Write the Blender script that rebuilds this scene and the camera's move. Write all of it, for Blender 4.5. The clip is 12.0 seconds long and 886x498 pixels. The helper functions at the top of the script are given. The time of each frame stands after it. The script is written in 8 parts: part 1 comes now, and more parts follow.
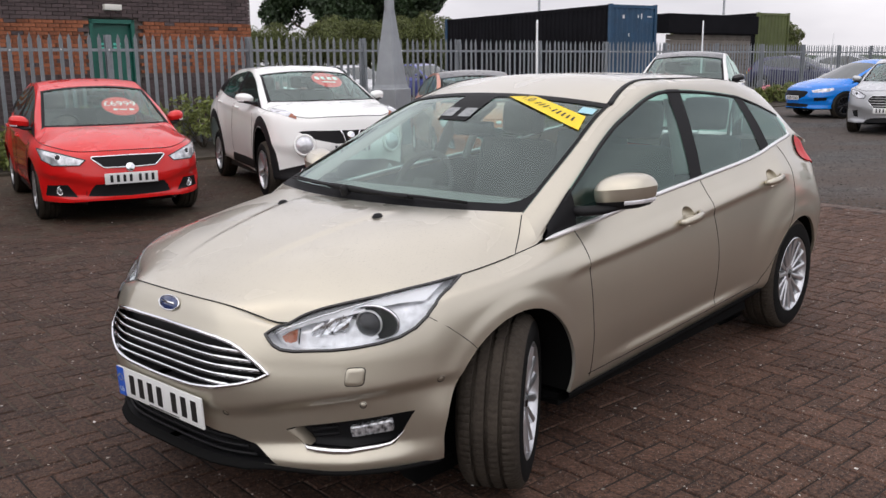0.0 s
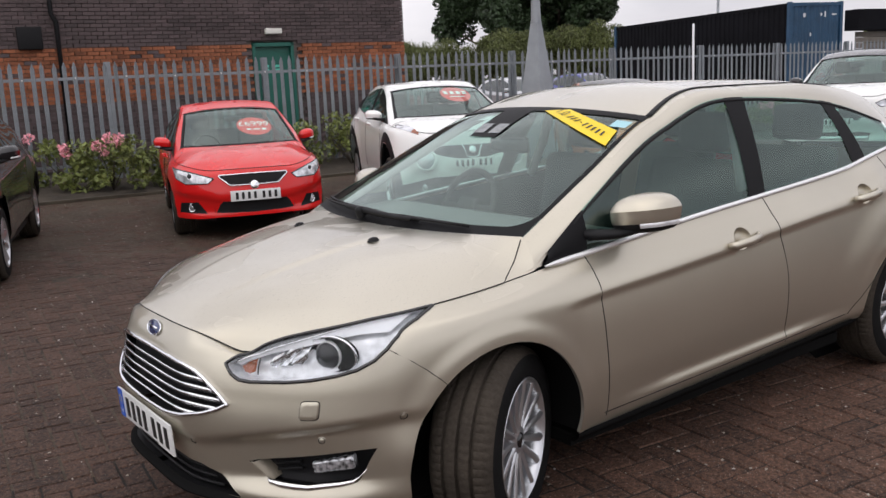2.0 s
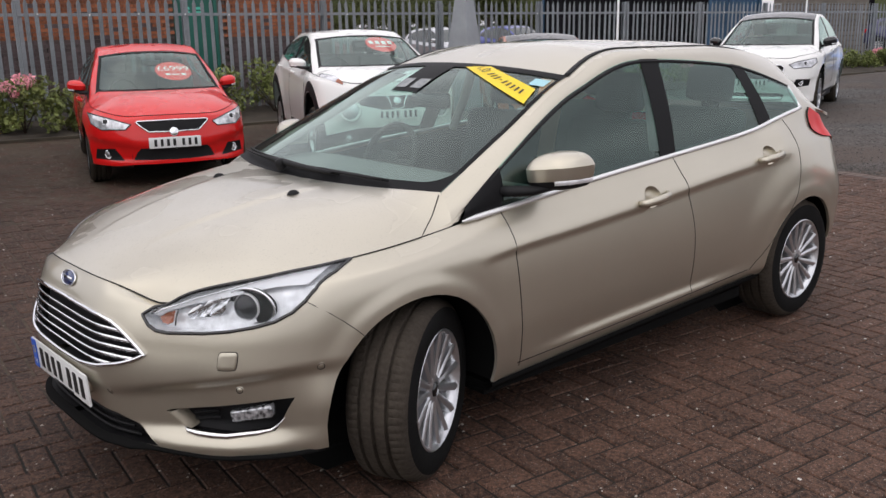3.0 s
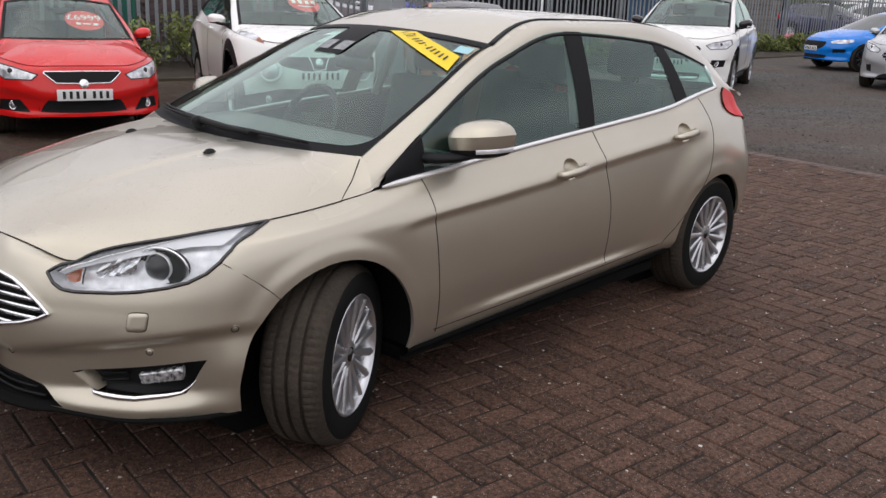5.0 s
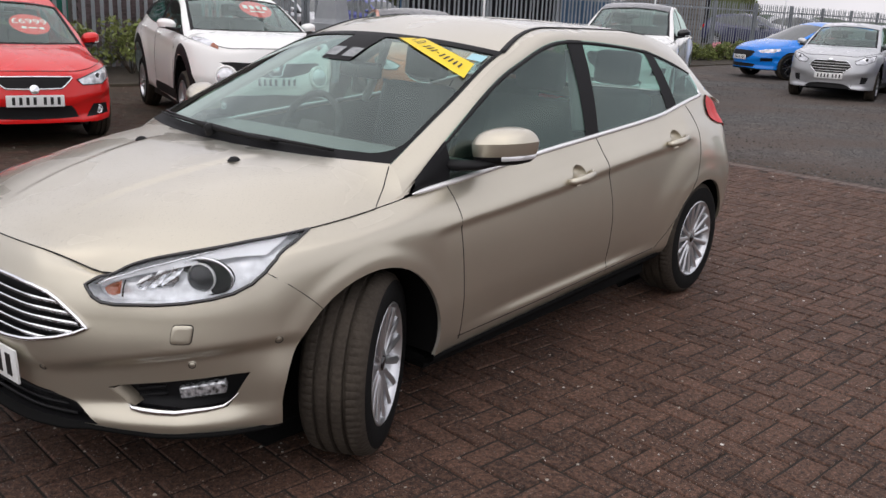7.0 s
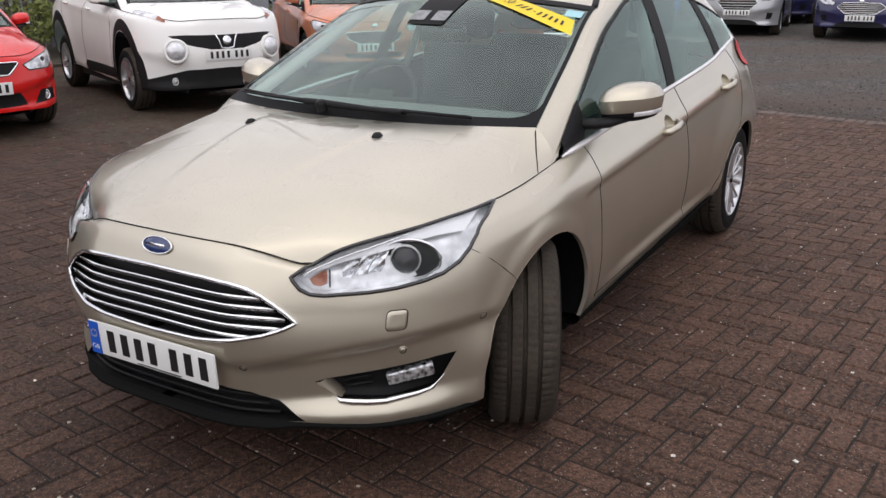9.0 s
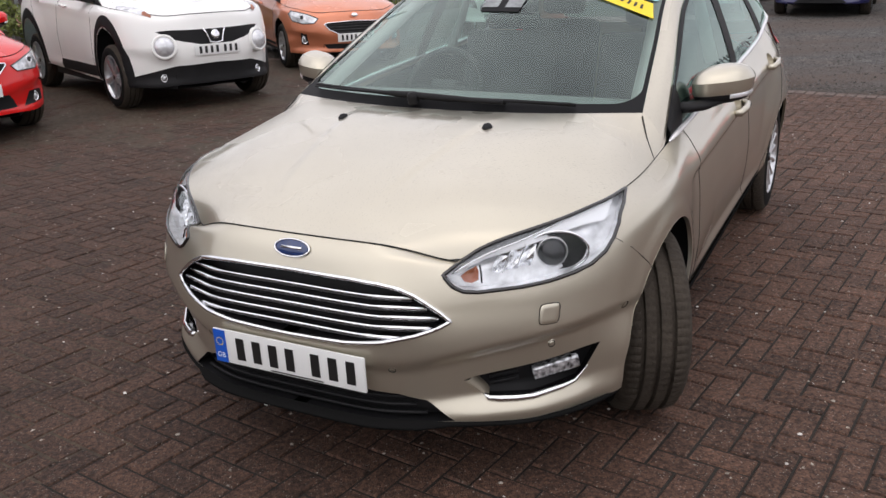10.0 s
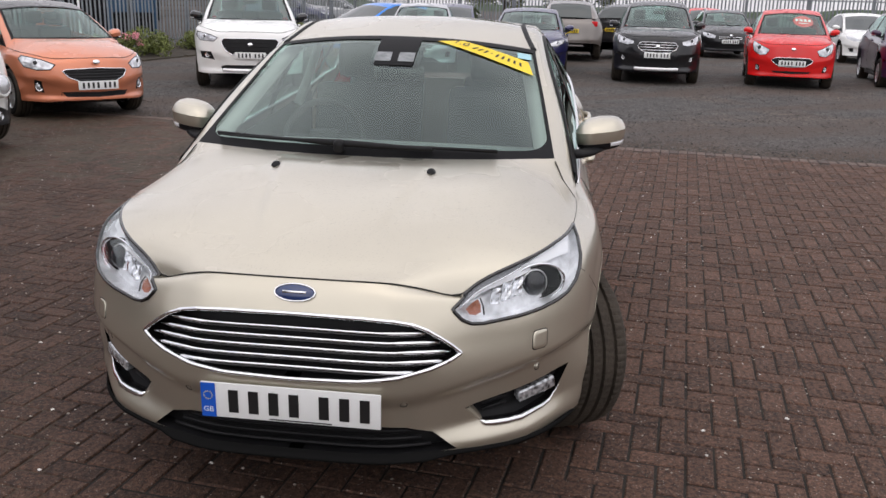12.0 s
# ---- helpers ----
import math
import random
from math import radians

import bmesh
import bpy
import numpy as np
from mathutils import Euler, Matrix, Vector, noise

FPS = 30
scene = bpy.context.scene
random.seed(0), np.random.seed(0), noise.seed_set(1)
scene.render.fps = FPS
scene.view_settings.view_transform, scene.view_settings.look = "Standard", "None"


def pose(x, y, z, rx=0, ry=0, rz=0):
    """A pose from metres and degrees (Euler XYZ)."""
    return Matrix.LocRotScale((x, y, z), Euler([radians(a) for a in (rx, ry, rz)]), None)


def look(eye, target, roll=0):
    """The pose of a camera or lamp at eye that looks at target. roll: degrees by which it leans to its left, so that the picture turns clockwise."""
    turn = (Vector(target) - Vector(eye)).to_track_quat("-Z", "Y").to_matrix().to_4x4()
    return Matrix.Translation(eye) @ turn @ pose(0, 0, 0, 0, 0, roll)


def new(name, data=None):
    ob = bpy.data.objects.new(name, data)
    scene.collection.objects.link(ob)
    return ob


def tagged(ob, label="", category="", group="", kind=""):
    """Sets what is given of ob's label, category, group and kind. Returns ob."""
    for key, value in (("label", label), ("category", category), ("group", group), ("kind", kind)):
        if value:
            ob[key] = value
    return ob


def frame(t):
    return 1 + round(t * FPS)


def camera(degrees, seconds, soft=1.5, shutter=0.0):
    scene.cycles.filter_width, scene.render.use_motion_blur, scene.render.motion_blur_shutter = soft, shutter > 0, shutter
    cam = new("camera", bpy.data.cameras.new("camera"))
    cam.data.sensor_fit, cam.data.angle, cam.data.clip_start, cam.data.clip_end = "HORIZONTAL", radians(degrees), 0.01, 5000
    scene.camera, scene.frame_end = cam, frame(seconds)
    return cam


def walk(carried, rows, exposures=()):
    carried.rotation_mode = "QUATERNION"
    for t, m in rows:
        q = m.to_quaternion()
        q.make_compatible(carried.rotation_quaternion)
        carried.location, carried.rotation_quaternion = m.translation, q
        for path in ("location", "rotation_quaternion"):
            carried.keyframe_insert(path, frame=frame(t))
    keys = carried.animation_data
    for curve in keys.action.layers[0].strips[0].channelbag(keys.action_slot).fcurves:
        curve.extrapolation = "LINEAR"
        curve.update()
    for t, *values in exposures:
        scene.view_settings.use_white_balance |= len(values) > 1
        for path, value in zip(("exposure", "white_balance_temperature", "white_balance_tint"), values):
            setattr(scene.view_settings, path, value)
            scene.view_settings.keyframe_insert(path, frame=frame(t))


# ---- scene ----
cam = camera(53.5, 12.0)
PATH = [
    (0, (0.31, 0.165, 1.532), (0.126, 2.115, 1.126), -0.7),
    (0.5, (0.528, 0.333, 1.523), (0.283, 2.281, 1.145), 1.2),
    (1, (0.743, 0.438, 1.524), (0.37, 2.365, 1.142), 0.4),
    (1.5, (0.93, 0.454, 1.528), (0.363, 2.333, 1.142), -1.5),
    (2, (0.939, 0.48, 1.53), (0.355, 2.357, 1.16), -2.7),
    (2.5, (0.969, 0.453, 1.558), (0.466, 2.339, 1.123), -1.4),
    (3, (0.977, 0.433, 1.553), (0.56, 2.328, 1.069), -0.9),
    (3.2, (0.978, 0.433, 1.552), (0.595, 2.328, 1.043), -0.5),
    (5, (0.973, 0.438, 1.546), (0.743, 2.346, 0.993), 2.2),
    (5.5, (0.976, 0.439, 1.559), (0.749, 2.349, 1.01), 2.0),
    (6, (0.984, 0.439, 1.551), (0.735, 2.336, 0.966), 2.5),
    (6.5, (0.835, 0.412, 1.544), (0.657, 2.321, 0.977), 2.9),
    (6.7, (0.738, 0.39, 1.539), (0.612, 2.313, 1.004), 2.9),
    (8.3, (0.084, 0.51, 1.528), (0.141, 2.438, 0.998), 1.1),
    (8.5, (-0.042, 0.489, 1.527), (0.053, 2.408, 0.971), 0.4),
    (9, (-0.304, 0.466, 1.53), (-0.127, 2.36, 0.914), -0.2),
    (9.5, (-0.567, 0.547, 1.534), (-0.37, 2.437, 0.911), -1.1),
    (10, (-0.853, 0.584, 1.541), (-0.564, 2.455, 0.896), -1.6),
    (10.5, (-1.152, 0.552, 1.547), (-0.657, 2.369, 0.873), -1.7),
    (11, (-1.356, 0.635, 1.544), (-0.745, 2.428, 0.904), -1.7),
    (11.5, (-1.514, 0.712, 1.564), (-0.746, 2.47, 1.001), 0.8),
    (12, (-1.713, 0.715, 1.547), (-0.775, 2.399, 1.014), 1.6),
]
walk(cam, [(t, look(eye, target, roll)) for t, eye, target, roll in PATH], ((0.0, 0.05), (0.5, 0.06), (1.0, -0.10), (1.5, -0.06), (2.0, 0.0), (3.2, 0.0), (5.0, -0.05), (6.0, -0.06), (6.6, 0.0), (8.5, -0.07), (9.0, 0.06), (10.0, 0.12), (10.6, 0.12), (11.2, 0.09), (12.0, 0.05)))
# ---------- world and light: overcast daylight ----------
SUN_EL, SUN_AZ = 58.0, 200.0
world = bpy.data.worlds.new("overcast_sky")
scene.world = world
world.use_nodes = True
wn = world.node_tree.nodes
sky = wn.new("ShaderNodeTexSky")
sky.sky_type, sky.sun_disc = "NISHITA", False
sky.sun_elevation, sky.sun_rotation = radians(SUN_EL), radians(SUN_AZ)
sky.air_density, sky.dust_density, sky.ozone_density = 1.0, 3.0, 1.0
# thick cloud: most of the blue of the sky is washed out to a soft grey-white with brighter breaks
tc = wn.new("ShaderNodeTexCoord")
mapn = wn.new("ShaderNodeMapping")
mapn.inputs["Scale"].default_value = (1.0, 1.0, 3.0)
cl = wn.new("ShaderNodeTexNoise")
cl.inputs["Scale"].default_value, cl.inputs["Detail"].default_value = 2.2, 6.0
ramp = wn.new("ShaderNodeValToRGB")
ramp.color_ramp.elements[0].position, ramp.color_ramp.elements[0].color = 0.35, (5.9, 5.70, 6.15, 1)
ramp.color_ramp.elements[1].position, ramp.color_ramp.elements[1].color = 0.68, (9.33, 8.98, 9.33, 1)
mixw = wn.new("ShaderNodeMix")
mixw.data_type = "RGBA"
mixw.inputs[0].default_value = 0.88
wl = world.node_tree.links
wl.new(tc.outputs["Generated"], mapn.inputs["Vector"])
wl.new(mapn.outputs["Vector"], cl.inputs["Vector"])
wl.new(cl.outputs["Fac"], ramp.inputs["Fac"])
wl.new(sky.outputs["Color"], mixw.inputs[6])
wl.new(ramp.outputs["Color"], mixw.inputs[7])
# an overcast sky is brightest overhead and dims towards the horizon
sepz, dim, grade = wn.new("ShaderNodeSeparateXYZ"), wn.new("ShaderNodeMapRange"), wn.new("ShaderNodeVectorMath")
dim.inputs[1].default_value, dim.inputs[2].default_value = 0.0, 0.75
dim.inputs[3].default_value, dim.inputs[4].default_value = 0.86, 1.13
grade.operation = "SCALE"
wl.new(tc.outputs["Generated"], sepz.inputs[0])
wl.new(sepz.outputs["Z"], dim.inputs[0])
wl.new(mixw.outputs[2], grade.inputs[0])
wl.new(dim.outputs[0], grade.inputs["Scale"])
wl.new(grade.outputs[0], wn["Background"].inputs["Color"])
wn["Background"].inputs["Strength"].default_value = 0.144
sun = new("sun", bpy.data.lights.new("sun", "SUN"))
sun.data.energy, sun.data.angle, sun.data.color = 0.7, radians(110), (1.0, 0.97, 0.92)
sun.matrix_world = pose(0, 0, 30, 90 - SUN_EL, 0, 180 - SUN_AZ)

# ---------- materials ----------
MATS = {}


def mat(name, color, rough=0.5, metal=0.0, vary=0.0, scale=8.0, bump=0.0, bscale=60.0, coat=0.0, rand=0.0, spec=0.5, fine=0.0):
    """Principled surface whose colour varies at two scales, with optional fine relief and a shift of tone from object to object."""
    if name in MATS:
        return MATS[name]
    m = MATS[name] = bpy.data.materials.new(name)
    m.use_nodes = True
    nodes, links = m.node_tree.nodes, m.node_tree.links
    p = nodes["Principled BSDF"]
    p.inputs["Base Color"].default_value = (*color, 1)
    p.inputs["Roughness"].default_value = rough
    p.inputs["Metallic"].default_value = metal
    p.inputs["Specular IOR Level"].default_value = spec
    p.inputs["Coat Weight"].default_value = coat
    p.inputs["Coat Roughness"].default_value = 0.04
    co = nodes.new("ShaderNodeTexCoord")
    if vary or fine or rand:
        hsv = nodes.new("ShaderNodeHueSaturation")
        hsv.inputs["Color"].default_value = (*color, 1)
        total = nodes.new("ShaderNodeMath")
        total.operation = "ADD"
        total.inputs[0].default_value, total.inputs[1].default_value = 1.0, 0.0
        last = total
        for amount, sc in ((vary, scale), (fine, scale * 14)):
            if not amount:
                continue
            n = nodes.new("ShaderNodeTexNoise")
            n.inputs["Scale"].default_value, n.inputs["Detail"].default_value = sc, 5.0
            links.new(co.outputs["Object"], n.inputs["Vector"])
            r = nodes.new("ShaderNodeMapRange")
            r.inputs[1].default_value, r.inputs[2].default_value = 0.3, 0.7
            r.inputs[3].default_value, r.inputs[4].default_value = -amount, amount
            links.new(n.outputs["Fac"], r.inputs[0])
            a = nodes.new("ShaderNodeMath")
            links.new(last.outputs[0], a.inputs[0])
            links.new(r.outputs[0], a.inputs[1])
            last = a
        if rand:
            oi = nodes.new("ShaderNodeObjectInfo")
            ge = nodes.new("ShaderNodeNewGeometry")
            add = nodes.new("ShaderNodeMath")
            links.new(oi.outputs["Random"], add.inputs[0])
            links.new(ge.outputs["Random Per Island"], add.inputs[1])
            fr = nodes.new("ShaderNodeMath")
            fr.operation = "FRACT"
            links.new(add.outputs[0], fr.inputs[0])
            r = nodes.new("ShaderNodeMapRange")
            r.inputs[3].default_value, r.inputs[4].default_value = -rand, rand
            links.new(fr.outputs[0], r.inputs[0])
            a = nodes.new("ShaderNodeMath")
            links.new(last.outputs[0], a.inputs[0])
            links.new(r.outputs[0], a.inputs[1])
            last = a
        links.new(last.outputs[0], hsv.inputs["Value"])
        links.new(hsv.outputs["Color"], p.inputs["Base Color"])
    if bump:
        n = nodes.new("ShaderNodeTexNoise")
        n.inputs["Scale"].default_value, n.inputs["Detail"].default_value = bscale, 6.0
        links.new(co.outputs["Object"], n.inputs["Vector"])
        b = nodes.new("ShaderNodeBump")
        b.inputs["Strength"].default_value, b.inputs["Distance"].default_value = bump, 0.01
        links.new(n.outputs["Fac"], b.inputs["Height"])
        links.new(b.outputs["Normal"], p.inputs["Normal"])
    return m


def pane(name, tint, gloss_rough=0.0, ior=1.5, film=0.0):
    """A thin sheet of glass: tinted see-through with a Fresnel gloss; film: how much a mist of drizzle veils it."""
    m = MATS[name] = bpy.data.materials.new(name)
    m.use_nodes = True
    nodes, links = m.node_tree.nodes, m.node_tree.links
    nodes.remove(nodes["Principled BSDF"])
    out = nodes["Material Output"]
    tr, gl, mx, lw, pw, mr = (nodes.new("ShaderNode" + k) for k in ("BsdfTransparent", "BsdfGlossy", "MixShader", "LayerWeight", "Math", "MapRange"))
    tr.inputs["Color"].default_value = (*tint, 1)
    gl.inputs["Roughness"].default_value = gloss_rough
    gl.inputs["Color"].default_value = (0.5 + tint[0] * 0.45, 0.5 + tint[1] * 0.52, 0.5 + tint[2] * 0.5, 1)
    # gloss of both faces of the sheet, the same from either side
    f0 = 2 * ((ior - 1) / (ior + 1)) ** 2
    lw.inputs["Blend"].default_value = 0.5
    pw.operation = "POWER"
    pw.inputs[1].default_value = 4.0
    mr.inputs[3].default_value, mr.inputs[4].default_value = f0, 1.0
    links.new(lw.outputs["Facing"], pw.inputs[0])
    links.new(pw.outputs[0], mr.inputs[0])
    links.new(mr.outputs[0], mx.inputs[0])
    body = tr.outputs[0]
    if film:
        df, fm, co, nz, fr = (nodes.new("ShaderNode" + k) for k in ("BsdfDiffuse", "MixShader", "TexCoord", "TexNoise", "MapRange"))
        df.inputs["Color"].default_value = (0.55, 0.72, 0.66, 1)
        nz.inputs["Scale"].default_value, nz.inputs["Detail"].default_value = 4.0, 8.0
        links.new(co.outputs["Object"], nz.inputs["Vector"])
        fr.inputs[1].default_value, fr.inputs[2].default_value = 0.3, 0.7
        fr.inputs[3].default_value, fr.inputs[4].default_value = film * 0.75, film * 1.25
        links.new(nz.outputs["Fac"], fr.inputs[0])
        links.new(fr.outputs[0], fm.inputs[0])
        links.new(tr.outputs[0], fm.inputs[1])
        links.new(df.outputs[0], fm.inputs[2])
        body = fm.outputs[0]
    links.new(body, mx.inputs[1])
    links.new(gl.outputs[0], mx.inputs[2])
    links.new(mx.outputs[0], out.inputs["Surface"])
    return m


def car_paint(name, color, flake=0.0, rough=0.28, wet=True, dirt=0.0):
    """Clear-coated car paint with a metallic base and fine drizzle beads on it."""
    m = mat(name, color, rough, 0.0 if not flake else flake, vary=0.03, scale=2.0, coat=1.0)
    nodes, links = m.node_tree.nodes, m.node_tree.links
    p = nodes["Principled BSDF"]
    p.inputs["Coat Roughness"].default_value = 0.07
    if not flake:
        p.inputs["Specular IOR Level"].default_value = 0.12
    if wet:
        # drying water leaves duller patches and streaks
        co2, mp2, st, rr = (nodes.new("ShaderNode" + k) for k in ("TexCoord", "Mapping", "TexNoise", "MapRange"))
        mp2.inputs["Scale"].default_value = (2.6, 0.9, 1.6)
        st.inputs["Scale"].default_value, st.inputs["Detail"].default_value = 1.6, 2.0
        rr.inputs[1].default_value, rr.inputs[2].default_value = 0.30, 0.70
        rr.inputs[3].default_value, rr.inputs[4].default_value = rough - 0.03, rough + 0.05
        links.new(co2.outputs["Object"], mp2.inputs["Vector"])
        links.new(mp2.outputs["Vector"], st.inputs["Vector"])
        links.new(st.outputs["Fac"], rr.inputs[0])
        links.new(rr.outputs[0], p.inputs["Roughness"])
        co = nodes.new("ShaderNodeTexCoord")
        v = nodes.new("ShaderNodeTexVoronoi")
        v.inputs["Scale"].default_value = 95.0
        links.new(co.outputs["Object"], v.inputs["Vector"])
        big = nodes.new("ShaderNodeTexNoise")
        big.inputs["Scale"].default_value = 5.0
        links.new(co.outputs["Object"], big.inputs["Vector"])
        r = nodes.new("ShaderNodeMapRange")
        r.inputs[1].default_value, r.inputs[2].default_value = 0.12, 0.30
        r.inputs[3].default_value, r.inputs[4].default_value = 1.0, 0.0
        links.new(v.outputs["Distance"], r.inputs[0])
        ge = nodes.new("ShaderNodeNewGeometry")
        sep = nodes.new("ShaderNodeSeparateXYZ")
        links.new(ge.outputs["Normal"], sep.inputs[0])
        up = nodes.new("ShaderNodeMapRange")
        up.inputs[1].default_value, up.inputs[2].default_value = 0.55, 0.9
        links.new(sep.outputs["Z"], up.inputs[0])
        mu = nodes.new("ShaderNodeMath")
        mu.operation = "MULTIPLY"
        links.new(up.outputs[0], mu.inputs[1])
        # a few larger drops stand apart from one another
        drop, dr, most = (nodes.new("ShaderNode" + k) for k in ("TexVoronoi", "MapRange", "Math"))
        drop.inputs["Scale"].default_value = 21.0
        dr.inputs[1].default_value, dr.inputs[2].default_value = 0.07, 0.13
        dr.inputs[3].default_value, dr.inputs[4].default_value = 2.2, 0.0
        links.new(co.outputs["Object"], drop.inputs["Vector"])
        links.new(drop.outputs["Distance"], dr.inputs[0])
        most.operation = "MAXIMUM"
        links.new(r.outputs[0], most.inputs[0])
        links.new(dr.outputs[0], most.inputs[1])
        links.new(most.outputs[0], mu.inputs[0])
        mu2 = nodes.new("ShaderNodeMath")
        mu2.operation = "MULTIPLY"
        links.new(mu.outputs[0], mu2.inputs[0])
        links.new(big.outputs["Fac"], mu2.inputs[1])
        b = nodes.new("ShaderNodeBump")
        b.inputs["Strength"].default_value, b.inputs["Distance"].default_value = 0.9, 0.004
        links.new(mu2.outputs[0], b.inputs["Height"])
        links.new(b.outputs["Normal"], p.inputs["Coat Normal"])
        # the drizzle has dried to dull patches with edges on the upper faces
        dry, edge_, on_top, dull = (nodes.new("ShaderNode" + k) for k in ("TexNoise", "MapRange", "Math", "MapRange"))
        dry.inputs["Scale"].default_value, dry.inputs["Detail"].default_value = 2.4, 3.0
        edge_.inputs[1].default_value, edge_.inputs[2].default_value = 0.49, 0.53
        on_top.operation = "MULTIPLY"
        dull.inputs[3].default_value, dull.inputs[4].default_value = 0.06, 0.30
        links.new(co.outputs["Object"], dry.inputs["Vector"])
        links.new(dry.outputs["Fac"], edge_.inputs[0])
        links.new(edge_.outputs[0], on_top.inputs[0])
        links.new(up.outputs[0], on_top.inputs[1])
        links.new(on_top.outputs[0], dull.inputs[0])
        links.new(dull.outputs[0], p.inputs["Coat Roughness"])
    return m


M_TYRE = mat("tyre_rubber", (0.044, 0.036, 0.028), 0.85, spec=0.25, vary=0.25, scale=6, bump=0.3, bscale=90, fine=0.2)
M_SIDEWALL = mat("tyre_sidewall", (0.010, 0.010, 0.010), 0.8, spec=0.08, vary=0.2, scale=8, bump=0.1, bscale=60)
M_ALLOY = mat("alloy_silver", (0.62, 0.63, 0.65), 0.28, 0.85, vary=0.04, scale=5)
M_DARKMETAL = mat("dark_metal", (0.05, 0.05, 0.052), 0.5, 0.6, vary=0.2, scale=12)
M_PLASTIC = mat("black_plastic", (0.010, 0.010, 0.011), 0.55, spec=0.2, vary=0.15, scale=10)
M_GLOSSBLACK = mat("gloss_black", (0.008, 0.008, 0.009), 0.12, coat=0.6)
M_CHROME = mat("chrome", (0.82, 0.83, 0.85), 0.07, 1.0)
M_SATIN = mat("satin_chrome", (0.90, 0.90, 0.91), 0.22, 0.5)
M_PILLAR = mat("pillar_black", (0.009, 0.009, 0.010), 0.5, spec=0.10)
M_GAP = mat("panel_gap", (0.01, 0.01, 0.01), 0.8)
M_GLASS = pane("window_glass", (0.52, 0.73, 0.67), ior=1.54)
M_SCREEN = pane("windscreen_glass", (0.80, 0.93, 0.88), ior=1.53)
M_FRIT = mat("black_screen_print", (0.006, 0.006, 0.007), 0.5, spec=0.12)
M_WHEELGRIP = mat("steering_wheel_black", (0.012, 0.012, 0.012), 0.6)
M_DARKGLASS = mat("dark_window_glass", (0.035, 0.046, 0.044), 0.03, spec=1.0)
M_CLEAR = pane("lamp_cover", (0.96, 0.97, 0.98), ior=1.21)
M_LAMP = mat("lamp_reflector", (0.84, 0.85, 0.87), 0.30, 0.35, vary=0.25, scale=24)
M_ROUND = mat("round_lamp_glass", (0.66, 0.67, 0.70), 0.12, 0.35, vary=0.2, scale=25, coat=0.6)
M_BGLAMP = mat("lamp_glass_bright", (0.62, 0.63, 0.66), 0.10, 0.45, vary=0.55, scale=14, coat=0.8)
M_FOGLAMP = mat("fog_lamp_glass", (0.42, 0.43, 0.45), 0.10, 0.6, vary=0.9, scale=70, coat=0.8)
M_AMBER = mat("amber_lens", (0.28, 0.08, 0.035), 0.15, coat=0.5)
M_REDLENS = mat("red_lamp_lens", (0.62, 0.010, 0.016), 0.3, spec=0.2)
M_PLATE_W = mat("number_plate_white", (0.78, 0.79, 0.78), 0.3, vary=0.02, coat=0.3)
M_PLATE_Y = mat("number_plate_yellow", (0.75, 0.55, 0.05), 0.3)
M_INK = mat("black_ink", (0.008, 0.008, 0.008), 0.5)
M_BLUE = mat("plate_blue_band", (0.01, 0.09, 0.5), 0.35)
M_SEAT = mat("seat_cloth", (0.055, 0.057, 0.058), 0.9, vary=0.2, scale=6)
M_DASH = mat("dash_plastic", (0.15, 0.16, 0.155), 0.7, vary=0.1, scale=5)
M_YELLOW = mat("yellow_sticker", (0.85, 0.62, 0.01), 0.4, vary=0.03, scale=12)
M_REDSTICK = mat("red_price_sticker", (0.75, 0.04, 0.03), 0.4, vary=0.03, scale=12)
M_WHITE = mat("white_print", (0.85, 0.85, 0.85), 0.5)
M_BADGE = mat("badge_blue", (0.010, 0.028, 0.11), 0.15, coat=0.8)

# ---------- helpers for things and parts ----------
def bm_new():
    return bmesh.new()


def part(name, bm, material, parent=None, label="", smooth=True, angle=None):
    """Links a bmesh as one mesh object under a thing or a part."""
    me = bpy.data.meshes.new(name)
    bm.to_mesh(me)
    bm.free()
    for m in material if isinstance(material, (list, tuple)) else (material,):
        me.materials.append(m)
    if smooth:
        me.polygons.foreach_set("use_smooth", [True] * len(me.polygons))
        if angle:
            me.set_sharp_from_angle(angle=radians(angle))
    ob = new(name, me)
    if parent:
        ob.parent = parent
    if label:
        tagged(ob, label)
    return ob


def thing(name, m, label, category, group="", kind=""):
    ob = new(name)
    ob.empty_display_size = 0.2
    ob.matrix_world = m
    return tagged(ob, label, category, group, kind)


def add_box(bm, lo, hi, m=None, bevel=0.0):
    lo, hi = Vector(lo), Vector(hi)
    made = bmesh.ops.create_cube(bm, size=1.0)["verts"]
    mid, size = (lo + hi) / 2, hi - lo
    for v in made:
        v.co = Vector((v.co.x * size.x, v.co.y * size.y, v.co.z * size.z)) + mid
    if bevel:
        edges = list({e for v in made for e in v.link_edges})
        r = bmesh.ops.bevel(bm, geom=edges, offset=bevel, segments=2, affect="EDGES", profile=0.6)
        made = list({v for f in r["faces"] for v in f.verts} | {v for v in made if v.is_valid})
    if m is not None:
        bmesh.ops.transform(bm, matrix=m, verts=made)
    return made


